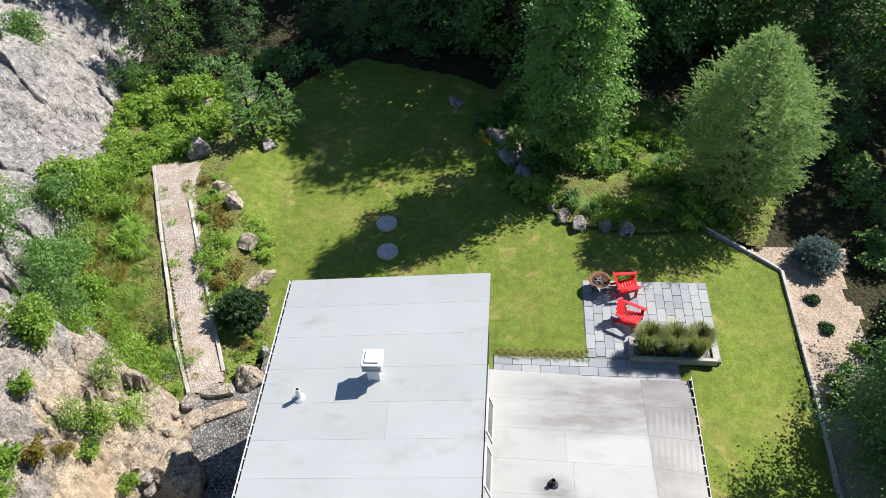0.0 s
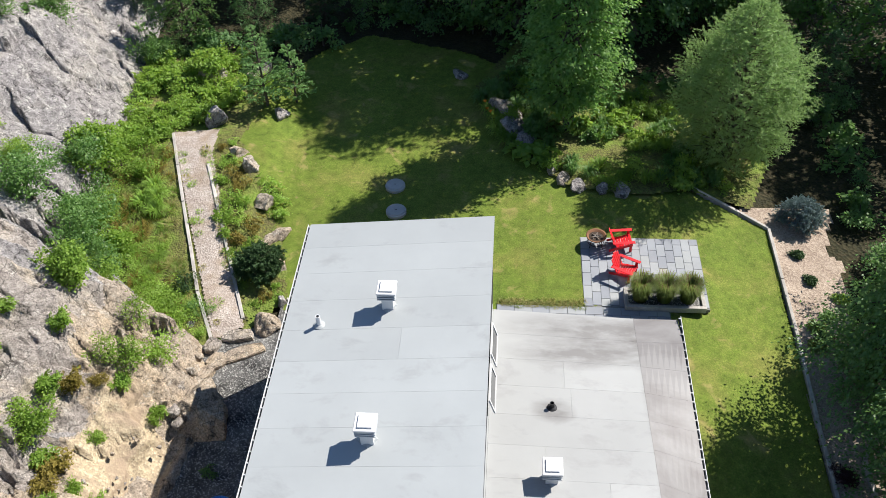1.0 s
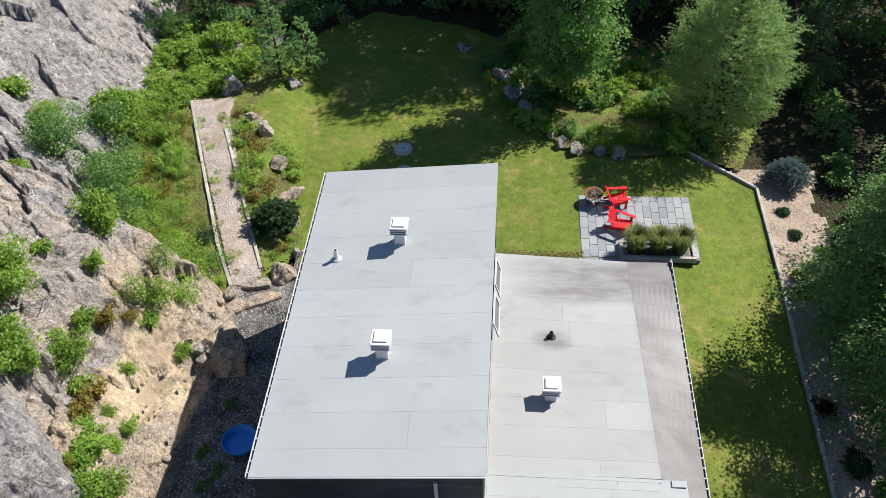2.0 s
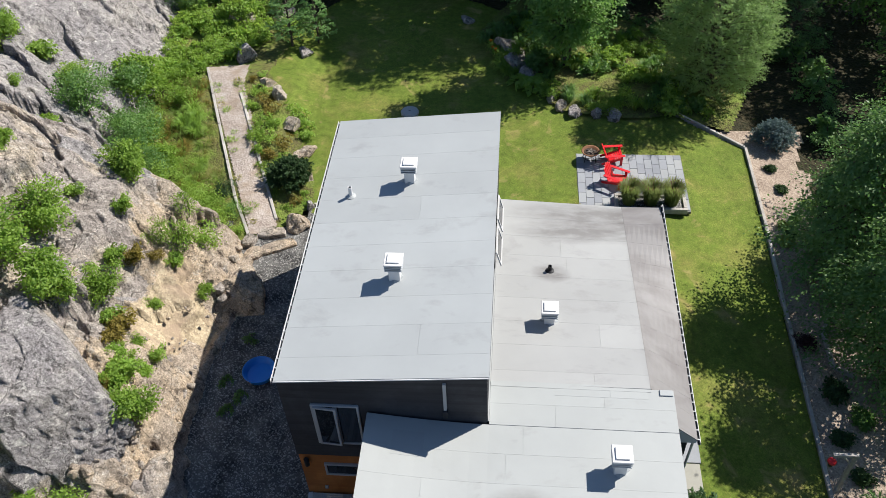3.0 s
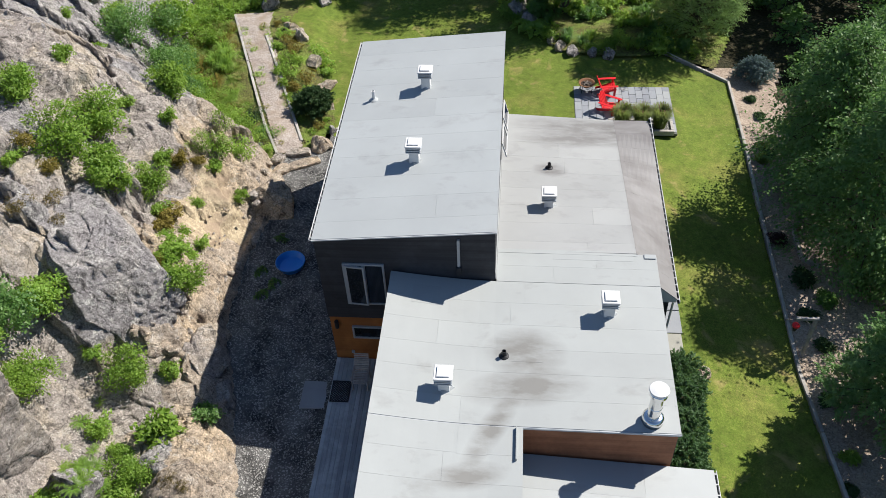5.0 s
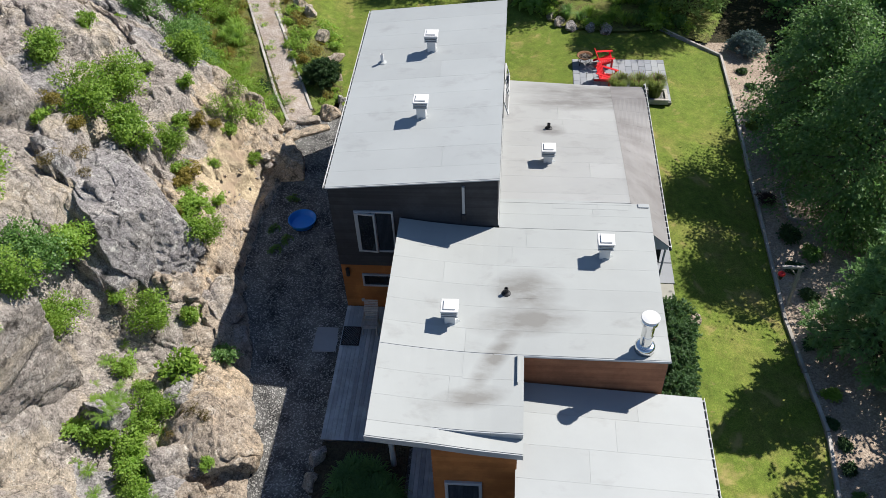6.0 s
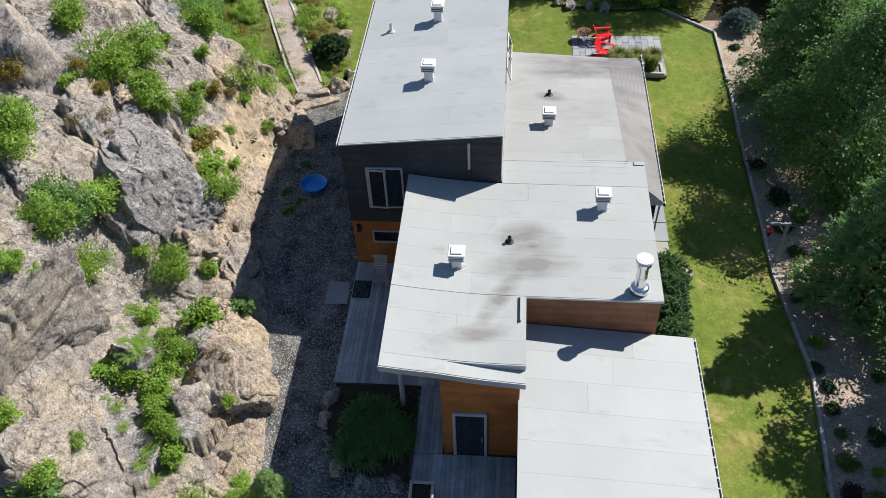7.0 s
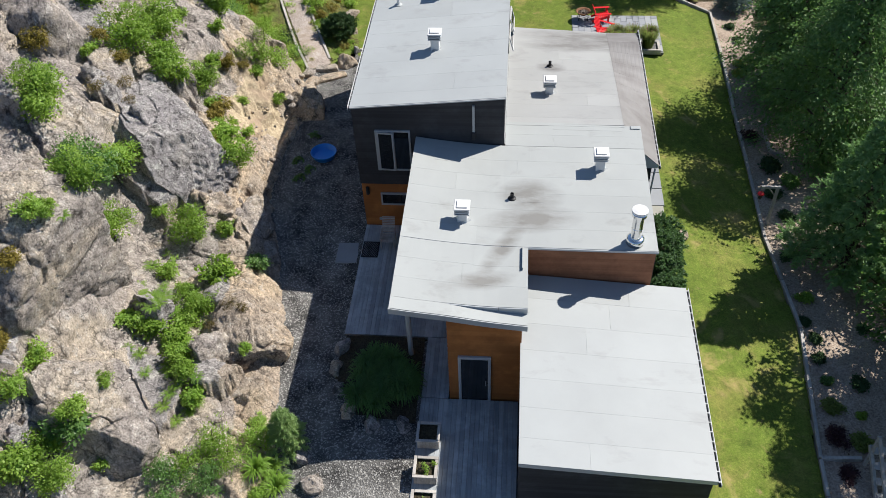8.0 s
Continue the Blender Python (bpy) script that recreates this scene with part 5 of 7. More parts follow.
vp = thing("vent_pipe", (-5.2, 12.8, roof_a(-5.2)), "white vent pipe with a dark mouth", "vent pipe")
part("pipe", lathe([(0.075, 0), (0.06, 0.05), (0.06, 0.36), (0.045, 0.36), (0.045, 0.1)], 18), M["white_metal"], vp)
part("collar", lathe([(0.15, 0), (0.15, 0.02), (0.08, 0.06)], 18), M["membrane"], vp)
part("mouth", lathe([(0.045, 0.34), (0.0, 0.341)], 18), M["dark_metal"], vp)
for x, y, zf in ((0.87, 12.1, roof_b), (-0.5, 3.22, roof_c)):
    p = thing("vent_pipe", (x, y, zf(x, y)), "black plastic vent pipe in a worn collar", "vent pipe")
    part("pipe", lathe([(0.07, 0), (0.06, 0.05), (0.06, 0.22), (0.045, 0.22), (0.045, 0.05)], 16), M["dark_metal"], p)
    part("collar", lathe([(0.14, 0), (0.13, 0.03), (0.08, 0.06)], 16), M["dark_metal"], p)
# ---- deck and its things ----
def deck_boards(name, x0, x1, y0, y1, z, label):
    """Boards that run along y with gaps, on a dark frame."""
    d = thing(name, (0, 0, 0), label, "deck", "", "structure")
    part("frame", box((x0 + 0.02, y0 + 0.02, z - 0.3), (x1 - 0.02, y1 - 0.02, z - 0.032)), M["timber"], d)
    w, n = 0.14, int(round((x1 - x0) / 0.146))
    me = box((0, 0, -0.03), (w, y1 - y0, 0), None, 0.004)
    first = None
    for i in range(n):
        if first is None:
            first = part("board", me, M["deck"], d)
            ob = first
        else:
            ob = part("board", first.data, M["deck"], d)
        ob.location = (x0 + i * (x1 - x0) / n, y0, z + random.Random(i).uniform(-0.002, 0.002))
    return d


deck_boards("deck", -6.08, -2.33, 0.57, 6.03, 0.05, "weathered grey board deck beside the house")
deck_boards("deck", -3.2, -2.33, -1.9, 0.55, 0.045, "narrow weathered board walk")
deck_boards("deck", -3.2, -0.12, -8.5, -1.92, 0.04, "weathered grey entrance deck")
tagged(part("slab", box((-7.02, 4.06, -0.3), (-6.08, 5.12, -0.06), None, 0.02), M["slate"]), "grey concrete step slab on gravel", "slab", "", "structure")

mat_ob = thing("door_mat", (-5.74, 4.66, 0.052), "black rubber door mat with a lattice of holes", "door mat")
bm = bmesh.new()
for k in range(-9, 10):
    a, b = Vector((-0.3, k * 0.09 - 0.3, 0)), Vector((0.3, k * 0.09 + 0.3, 0))
    for p, q in ((a, b), (Vector((0.3, a.y, 0)), Vector((-0.3, b.y, 0)))):
        lo, hi = max(-0.4, min(p.y, q.y)), min(0.4, max(p.y, q.y))
        if hi - lo < 0.05:
            continue
        t0, t1 = (lo - p.y) / (q.y - p.y), (hi - p.y) / (q.y - p.y)
        add_tube(bm, p.lerp(q, t0) + Vector((0, 0, 0.01)), p.lerp(q, t1) + Vector((0, 0, 0.01)), 0.014, 0.014, 4)
part("lattice", bm, M["dark_metal"], mat_ob)
bm = bmesh.new()
for lo, hi in (((-0.31, -0.41), (0.31, -0.37)), ((-0.31, 0.37), (0.31, 0.41)), ((-0.31, -0.37), (-0.27, 0.37)), ((0.27, -0.37), (0.31, 0.37))):
    add_box(bm, (*lo, 0.0), (*hi, 0.022))
part("rim", bm, M["dark_metal"], mat_ob)


def lounge_chair():
    c = thing("deck_chair", (-5.1, 5.0, 0.052), "slatted wooden chair with weathered grey slats", "chair")
    c.scale = (0.85, 0.85, 0.8)
    for i in range(8):
        part("seat_slat", box((-0.28, -0.3 + i * 0.075, 0.4), (0.28, -0.245 + i * 0.075, 0.425), None, 0.004), M["timber"], c)
    for i in range(10):
        sl = part("back_slat", box((-0.28, -0.012, i * 0.08), (0.28, 0.012, i * 0.08 + 0.055), None, 0.004), M["timber"], c)
        sl.matrix_basis = pose(0, 0.32, 0.44, -22, 0, 0)
    for x in (-0.3, 0.27):
        part("arm", box((x - 0.02, -0.34, 0.6), (x + 0.05, 0.4, 0.63), None, 0.006), M["timber"], c)
        for y in (-0.3, 0.3):
            part("leg", box((x, y - 0.03, 0), (x + 0.035, y + 0.03, 0.6), None, 0.004), M["timber"], c)
    return c


lounge_chair()


def planter_box(x, y, plant):
    p = thing("planter_box", (x, y, 0.05), "weathered square wooden planter on the deck", "planter", "deck planters")
    s, h = 0.33, 0.42
    for i in range(4):
        m = pose(0, 0, 0, 0, 0, 90 * i)
        for k in range(7):
            part("slat", box((-s + k * 0.094, -s, 0.0), (-s + k * 0.094 + 0.088, -s + 0.02, h - 0.03), m, 0.003), M["timber"], p)
        part("rim", box((-s - 0.03, -s - 0.03, h - 0.03), (s - 0.07, -s + 0.06, h), m, 0.004), M["timber"], p)
    part("soil", box((-s + 0.03, -s + 0.03, 0.1), (s - 0.03, s - 0.03, h - 0.1)), M["soil_dark"], p)
    return p


planter_box(-2.82, -3.45, 0)
planter_box(-2.8, -4.65, 1)
planter_box(-2.78, -5.75, 1)
bush("flowering_plant", -2.9, -4.65, 0.3, 0.22, "leaf_yellow", "small green plant in the planter", "plant", 160, 0.06, 4, 0.34)
bush("flowering_plant", -2.62, -4.55, 0.25, 0.14, "leaf_yellow", "small green plant in the planter", "plant", 160, 0.06, 4, 0.34)
bush("flowering_plant", -2.8, -5.75, 0.3, 0.24, "leaf_yellow", "small green plant in the planter", "plant", 160, 0.06, 4, 0.34)

# paddling pool
pool = thing("paddling_pool", (-8.5, 10.22, top(-8.4, 10.1)), "round blue plastic paddling pool on gravel", "paddling pool")
smooth(part("shell", lathe([(0.0, 0.01), (0.46, 0.012), (0.48, 0.0), (0.52, 0.02), (0.57, 0.27), (0.6, 0.29), (0.6, 0.285), (0.57, 0.27), (0.5, 0.06), (0.46, 0.035), (0.0, 0.03)], 40), M["blue_plastic"], pool))
pool.scale = (0.88, 0.88, 0.9)
bm = bmesh.new()
for i in range(40):
    a, b = 2 * math.pi * i / 40, 2 * math.pi * (i + 1) / 40
    add_tube(bm, (0.61 * math.cos(a), 0.61 * math.sin(a), 0.285), (0.61 * math.cos(b), 0.61 * math.sin(b), 0.285), 0.022, 0.022, 8)
smooth(part("rim", bm, M["blue_plastic"], pool))

# ---- patio ----
patio = thing("patio", (0, 0, 0), "grey stone patio laid in running bond", "patio", "", "structure")
part("bedding", box((2.27, 18.64, -0.12), (6.57, 22.08, 0.005)), M["joint"], patio)
part("bedding", box((-0.75, 17.2, -0.12), (5.2, 18.62, 0.004)), M["joint"], patio)
paver = None


def lay(x0, y0, w, l, z=0.0):
    global paver
    if paver is None:
        paver = part("paver", box((0.004, 0.004, -0.03), (0.996, 0.996, 0.03), None, 0.008), M["slate"], patio)
        ob = paver
    else:
        ob = part("paver", paver.data, M["slate"], patio)
    ob.location, ob.scale = (x0 + 0.004, y0 + 0.004, z + random.Random(int(x0 * 97 + y0 * 31)).uniform(-0.003, 0.003)), (w - 0.008, l - 0.008, 1)


for c in range(14):
    x = 2.286 + c * 0.305
    y = 22.07
    first = 0.61 if c % 2 == 0 else 0.305
    while y > 18.72:
        l = min(first, y - 18.66)
        first = 0.61
        if l > 0.08:
            lay(x, y - l, 0.305, l)
        y -= l
for r in range(4):
    y = 18.62 - r * 0.35
    x = -0.74 + (0.3 if r % 2 else 0)
    if r % 2:
        lay(-0.74, y - 0.35, 0.3, 0.35)
    while x < 5.1:
        w = min(0.61, 5.17 - x)
        if w > 0.1:
            lay(x, y - 0.35, w, 0.35)
        x += 0.61
for k, (x0, x1, y0, y1) in enumerate(((4.75, 5.45, 7.6, 8.6), (4.75, 5.45, 8.62, 9.6), (4.75, 5.4, 6.6, 7.58), (4.75, 5.45, 9.62, 10.6))):
    lay(x0, y0, x1 - x0, y1 - y0, float(land(5.1, 8)) + 0.01)


def adirondack(x, y, rz):
    c = thing("adirondack_chair", (x, y, 0.03), "bright red painted slatted garden chair on the patio", "chair", "red garden chairs", rz=rz)
    red = M["red_paint"]
    for i in range(6):
        s = part("seat_slat", box((-0.27, -0.04, -0.011), (0.27, 0.04, 0.011), None, 0.004), red, c)
        s.matrix_basis = pose(0, -0.3 + i * 0.095, 0.37 - i * 0.025, -14, 0, 0)
    for i in range(5):
        w = -0.24 + i * 0.12
        ln = 0.78 - 0.045 * abs(i - 2) ** 1.6
        s = part("back_slat", box((w - 0.052, -0.01, 0), (w + 0.052, 0.01, ln), None, 0.006), red, c)
        s.matrix_basis = pose(0, 0.24, 0.22, -24, 0, 0)
    b = part("back_rail", box((-0.32, 0.4, 0.52), (0.32, 0.43, 0.58), None, 0.004), red, c)
    part("back_rail", box((-0.28, 0.265, 0.24), (0.28, 0.29, 0.31), None, 0.004), red, c)
    for sx in (-1, 1):
        part("arm", box((sx * 0.36 - 0.075, -0.44, 0.54), (sx * 0.36 + 0.075, 0.44, 0.562), None, 0.012), red, c)
        part("front_leg", box((sx * 0.33 - 0.012, -0.36, 0), (sx * 0.33 + 0.012, -0.25, 0.54), None, 0.004), red, c)
        part("arm_bracket", box((sx * 0.36 - 0.03, -0.3, 0.44), (sx * 0.36 + 0.03, -0.28, 0.54)), red, c)
        s = part("side_rail", box((sx * 0.29 - 0.011, -0.4, -0.07), (sx * 0.29 + 0.011, 0.56, 0.05), None, 0.004), red, c)
        s.matrix_basis = pose(0, 0, 0.24, -16, 0, 0)
    c.scale = (0.93, 0.93, 0.93)
    part("front_apron", box((-0.3, -0.37, 0.3), (0.3, -0.35, 0.39)), red, c)
    return c


adirondack(3.76, 21.62, 96)
adirondack(3.78, 20.2, 62)

pit = thing("fire_pit", (2.83, 21.72, 0.03), "rusty steel fire bowl on a black stand", "fire pit")
pit.scale = (0.82, 0.82, 0.9)
smooth(part("bowl", lathe([(0.0, 0.24), (0.2, 0.27), (0.34, 0.38), (0.4, 0.47), (0.46, 0.475), (0.46, 0.49), (0.39, 0.485), (0.31, 0.38), (0.0, 0.32)], 32), M["rust"], pit))
part("ash", lathe([(0.35, 0.41), (0.2, 0.43), (0.0, 0.44)], 24), M["ash"], pit)
for i in range(5):
    a = i * 1.3
    part("charred_log", tube((0.22 * math.cos(a), 0.22 * math.sin(a), 0.43), (-0.2 * math.cos(a + 0.5), -0.2 * math.sin(a + 0.5), 0.48), 0.03, 0.024, 7), M["bark_pale"], pit)
for i in range(4):
    a = math.pi / 4 + i * math.pi / 2
    part("leg", tube((0.32 * math.cos(a), 0.32 * math.sin(a), 0.36), (0.4 * math.cos(a), 0.4 * math.sin(a), 0.0), 0.016, 0.016, 8), M["dark_metal"], pit)
bm = bmesh.new()
for i in range(24):
    a, b = 2 * math.pi * i / 24, 2 * math.pi * (i + 1) / 24
    add_tube(bm, (0.36 * math.cos(a), 0.36 * math.sin(a), 0.16), (0.36 * math.cos(b), 0.36 * math.sin(b), 0.16), 0.012, 0.012, 6)
part("ring", bm, M["dark_metal"], pit)

pl = thing("raised_planter", (0, 0, 0), "low timber planter with three ornamental grasses", "planter")
for lo, hi in (((3.66, 18.5), (6.4, 18.63)), ((3.66, 19.28), (6.4, 19.41)), ((3.66, 18.64), (3.79, 19.27)), ((6.27, 18.64), (6.4, 19.27))):
    part("timber", box((*lo, -0.02), (*hi, 0.22), None, 0.01), M["timber"], pl)
part("gravel_fill", box((3.8, 18.64, 0), (6.26, 19.27, 0.14)), M["gravel"], pl)
for k, x in enumerate((4.2, 5.03, 5.82)):
    g = thing("ornamental_grass", (x, 18.98, 0.13), "upright clump of green grass with russet seed heads", "ornamental grass", "grasses in the planter", rz=k * 70)
    rg = np.random.default_rng(40 + k)
    part("blades", raw_mesh("blades", *blade_quads(1900, 0.4, 1.0, 0.012, rg, 0.16, 0.62)), M["grass_pot"], g)
    part("seed_heads", raw_mesh("seed_heads", *blade_quads(130, 0.36, 1.08, 0.012, rg, 0.1, 0.6)), M["seed_head"], g)

# round covers in the lawn
for x, y in ((-4.99, 24.74), (-4.79, 23.23)):
    d = thing("well_cover", (x, y, float(land(x, y))), "round concrete cover set in the lawn", "well cover", "round covers in the lawn")
    part("ring", lathe([(0.47, -0.05), (0.48, 0.1), (0.46, 0.13), (0.4, 0.13), (0.4, 0.1)], 32), M["concrete"], d)
    part("lid", lathe([(0.4, 0.09), (0.39, 0.15), (0.0, 0.165)], 32), M["concrete"], d)
    d.scale = (0.84, 0.84, 1)
    part("lifting_loop", tube((-0.05, 0, 0.17), (0.05, 0, 0.17), 0.012, 0.012, 6), M["dark_metal"], d)


# ---- timber edges ----
def timbers(name, pts, w, h, label, unit_len=2.4, group="timber edging"):
    """Squared timbers laid end to end along a line, each a piece."""
    e = thing(name, (0, 0, 0), label, "edging", "", "structure")
    for (ax, ay), (bx, by) in zip(pts, pts[1:]):
        ln = math.hypot(bx - ax, by - ay)
        n = max(1, round(ln / unit_len))
        for i in range(n):
            p = Vector((ax + (bx - ax) * i / n, ay + (by - ay) * i / n, 0))
            q = Vector((ax + (bx - ax) * (i + 1) / n, ay + (by - ay) * (i + 1) / n, 0))
            p.z, q.z = float(land(p.x, p.y)), float(land(q.x, q.y))
            d = q - p
            m = Matrix.Translation(p) @ d.to_track_quat("Y", "Z").to_matrix().to_4x4()
            part("timber", box((-w / 2, 0.012, -0.15), (w / 2, d.length - 0.012, h), m, 0.012), M["timber"], e)
    return e


timbers("lawn_kerb", [(6.68, 25.3), (8.53, 24.0), (9.47, 23.17), (9.42, 17.9), (9.3, 14.6), (9.28, 13.2), (9.12, 6.4), (9.5, 1.9), (8.98, -3.2)], 0.12, 0.12, "weathered grey timber edge along the lawn")
timbers("bed_kerb", [(8.98, -3.2), (10.2, -3.15)], 0.12, 0.14, "weathered timber edge across the bed")
timbers("bed_kerb", [(8.98, -3.25), (8.9, -4.5), (9.0, -5.4)], 0.12, 0.12, "weathered timber edge along the lawn")
timbers("bed_kerb", [(10.75, 13.9), (10.35, 13.2), (10.32, 11.7), (10.9, 11.3)], 0.12, 0.16, "weathered timber edge in the bed")
timbers("path_edge", [(-14.83, 27.3), (-11.35, 18.5), (-10.3, 16.4)], 0.12, 0.16, "weathered pale timber along the path")
timbers("path_edge", [(-12.7, 25.2), (-9.5, 17.5)], 0.12, 0.16, "weathered pale timber along the path")
timbers("path_edge", [(-8.2, 18.55), (-6.2, 18.45)], 0.1, 0.1, "timber between gravel and lawn")

# bird feeder on a post
fd = thing("bird_feeder", (9.36, 7.2, float(land(9.36, 7.2))), "wooden post with an arm and a red hanging bird feeder", "bird feeder")
part("post", box((-0.05, -0.05, -0.1), (0.05, 0.05, 1.9), None, 0.006), M["timber"], fd)
part("arm", box((-0.62, -0.045, 1.82), (0.1, 0.045, 1.92), None, 0.006), M["timber"], fd)
part("brace", tube((0.0, 0, 1.4), (-0.3, 0, 1.8), 0.025, 0.025, 6), M["timber"], fd)
part("wire", tube((-0.55, 0, 1.82), (-0.55, 0, 1.6), 0.005, 0.005, 5), M["dark_metal"], fd)
cover = smooth(part("red_cover", lathe([(0.13, 1.52), (0.12, 1.56), (0.06, 1.6), (0, 1.61)], 20), M["red_paint"], fd))
bottle = smooth(part("bottle", lathe([(0, 1.28), (0.05, 1.29), (0.07, 1.36), (0.06, 1.5), (0, 1.53)], 16), M["dark_metal"], fd))
cover.location.x = bottle.location.x = -0.55

# wooden stair frame beyond the bed
fr = thing("wooden_steps", (10.3, -3.9, float(land(10, -4))), "weathered wooden steps beside the lawn", "steps")
for x in (-0.05, 0.85):
    part("stringer", box((-0.05, -1.3, -0.07), (0.05, 0.9, 0.07), pose(x, 0, 0.35, 28, 0, 0), 0.006), M["timber"], fr)
    part("rail_post", box((x - 0.045, 0.55, -0.1), (x + 0.045, 0.64, 1.5), None, 0.006), M["timber"], fr)
for i in range(5):
    part("tread", box((-0.05, -1.1 + i * 0.4, -0.04 + i * 0.19), (0.85, -0.85 + i * 0.4, 0.0 + i * 0.19), None, 0.006), M["timber"], fr)
part("handrail", box((-0.1, -1.4, -0.04), (0.0, 0.75, 0.05), pose(0, 0, 1.1, 28, 0, 0), 0.008), M["timber"], fr, "sunlit pale handrail")
# ---- trees ----
broadleaf("maple", (2.0, 28.6, 0.0), 11.4, 1.85, 46000, 0.13, M["leaf_maple"], M["bark"], 3, "tall young maple in full summer leaf", base=0.12, clump=0.2, per=30, oval=0.95, split=True, boughs=90, spread=0.24)
conifer("larch", (8.35, 27.0, -0.3), 7.3, 2.2, 230, 0, 0.12, 0.024, M["needle_larch"], M["bark"], 5, "broad soft green larch beside the lawn", droop=0.0, sub=12, per=26, base=0.02, rise=0.5, shape=((0, 0.1, 0.3, 0.55, 0.75, 0.9, 1), (0.6, 0.9, 1.03, 0.9, 0.52, 0.22, 0.02)), shoot=0.42, split=True)
cherry = broadleaf("cherry_tree", (11.8, 15.7, -0.6), 7.5, 2.6, 40000, 0.11, M["leaf_cherry"], M["bark"], 8, "spreading broadleaf tree over the mulch bed", base=0.06, clump=0.24, per=26, lean=(-0.3, 0), group="trees over the mulch bed", boughs=60, spread=0.26)
for x, y, kx, kz, rz in ((14.6, 19.2, 0.9, 0.95, 130), (12.3, 11.5, 1.0, 1.1, 250)):
    ch = copy_thing(cherry, pose(x, y, -0.6, 0, 0, rz))
    ch.scale = (kx, kx, kz)
conifer("spruce", (11.6, 5.0, -0.5), 7.4, 2.2, 190, 0, 0.17, 0.042, M["needle_spruce"], M["bark"], 6, "bushy green spruce with pale new growth", droop=0.2, sub=15, per=18, base=0.02, rise=0.3, power=0.7)
conifer("spruce", (-11.3, 29.8, 0.2), 4.15, 1.35, 50, 0, 0.09, 0.03, M["needle_young"], M["bark"], 16, "young spruce at the lawn edge", droop=0.05, sub=9, per=30, base=0.05, rise=0.4, power=0.85, whorls=10)
conifer("spruce", (-10.1, 30.3, 0.2), 3.0, 1.0, 40, 0, 0.09, 0.03, M["needle_young"], M["bark"], 17, "young spruce at the lawn edge", droop=0.05, sub=9, per=30, base=0.05, rise=0.4, power=0.85, whorls=8)

masters = [
    broadleaf("forest_tree", (8.8, 38.6, 0.0), 14.5, 3.3, 11000, 0.18, M["leaf_forest"], M["bark"], 21, "dark green broadleaf tree at the wood's edge", base=0.06, clump=0.3, per=24, group="trees of the wood", boughs=60, spread=0.26),
    broadleaf("forest_tree", (-3.0, 39.5, 0.3), 13.0, 3.0, 10000, 0.18, M["leaf_forest_b"], M["bark_pale"], 22, "dark green broadleaf tree in the wood", base=0.12, clump=0.28, per=24, group="trees of the wood", boughs=54, spread=0.26),
    broadleaf("forest_tree", (19.5, 31.5, -0.6), 11.5, 3.2, 8500, 0.2, M["leaf_mid"], M["bark"], 23, "mid green broadleaf tree in the wood", base=0.05, clump=0.28, per=24, group="trees of the wood", boughs=54, spread=0.26),
    conifer("forest_conifer", (-17.5, 39.0, 1.5), 13.0, 2.6, 80, 0, 0.28, 0.06, M["needle_dark"], M["bark"], 24, "dark conifer in the wood", droop=0.35, sub=11, per=11, base=0.05, group="trees of the wood"),
]
TALL = (14.5, 13.0, 11.5, 13.0)
rnd = random.Random(12)


def shade_line(x):
    """How far south the wood's shade may reach over the lawn."""
    return float(np.interp(x, [-12, -10.4, -10.1, -8.5, -6.4, -5.0, -1.6, 1.0, 3.0], [36, 35, 29.9, 27.0, 28.0, 28.4, 29.3, 32.0, 33.5]))


def wood_tree(k, x, y, high):
    m = masters[3] if k % 9 == 4 else masters[(k * 7 + k // 3) % 3]
    s = high / TALL[masters.index(m)]
    t = copy_thing(m, pose(x, y, float(land(x, y)) - 0.1, rnd.uniform(-2, 2), rnd.uniform(-2, 2), rnd.uniform(0, 360)))
    t.scale = (s * rnd.uniform(0.92, 1.1), s * rnd.uniform(0.92, 1.1), s)


# tall trees whose shade lies across the north end of the lawn
for k, (x, y, high) in enumerate([(3.9, 35.9, 15.6), (5.4, 36.8, 15.2), (9.2, 39.2, 14.0), (7.6, 37.6, 10.5), (1.8, 36.9, 14.6), (-0.2, 37.4, 12.5)]):
    wood_tree(k * 3, x, y, high)
north = [(12.5, 40.0), (13.5, 36.5), (17.5, 34.5), (-6.5, 39.0), (-10.0, 37.6), (-13.2, 36.2), (-16.3, 35.0), (-19.5, 37.0), (-23, 35.5), (0.5, 41.5), (5.5, 43.0), (-3.5, 43.5), (-8.0, 43.0), (-12.5, 42.0), (-17.0, 42.5), (-21.5, 42.0),
         (13.0, 42.0), (18.0, 40.0), (22.5, 37.5), (3.0, 45.5), (-5.5, 48.0), (-14.5, 48.0), (8.5, 46.5), (15.5, 48.0), (-25.0, 30.0), (-24.0, 26.0), (-2.4, 37.6), (-5.0, 38.0), (3.0, 41.0), (7.0, 41.0), (-8.2, 38.4), (10.0, 43.0), (-1.0, 44.5), (11.2, 34.6)]
for k, (x, y) in enumerate(north):
    high = rnd.uniform(9.0, 15.5)
    while high > 5.5 and x < 11.5 and y - 0.53 * high < shade_line(x - 0.75 * high):
        high -= 0.25
    wood_tree(k, x, y, high)
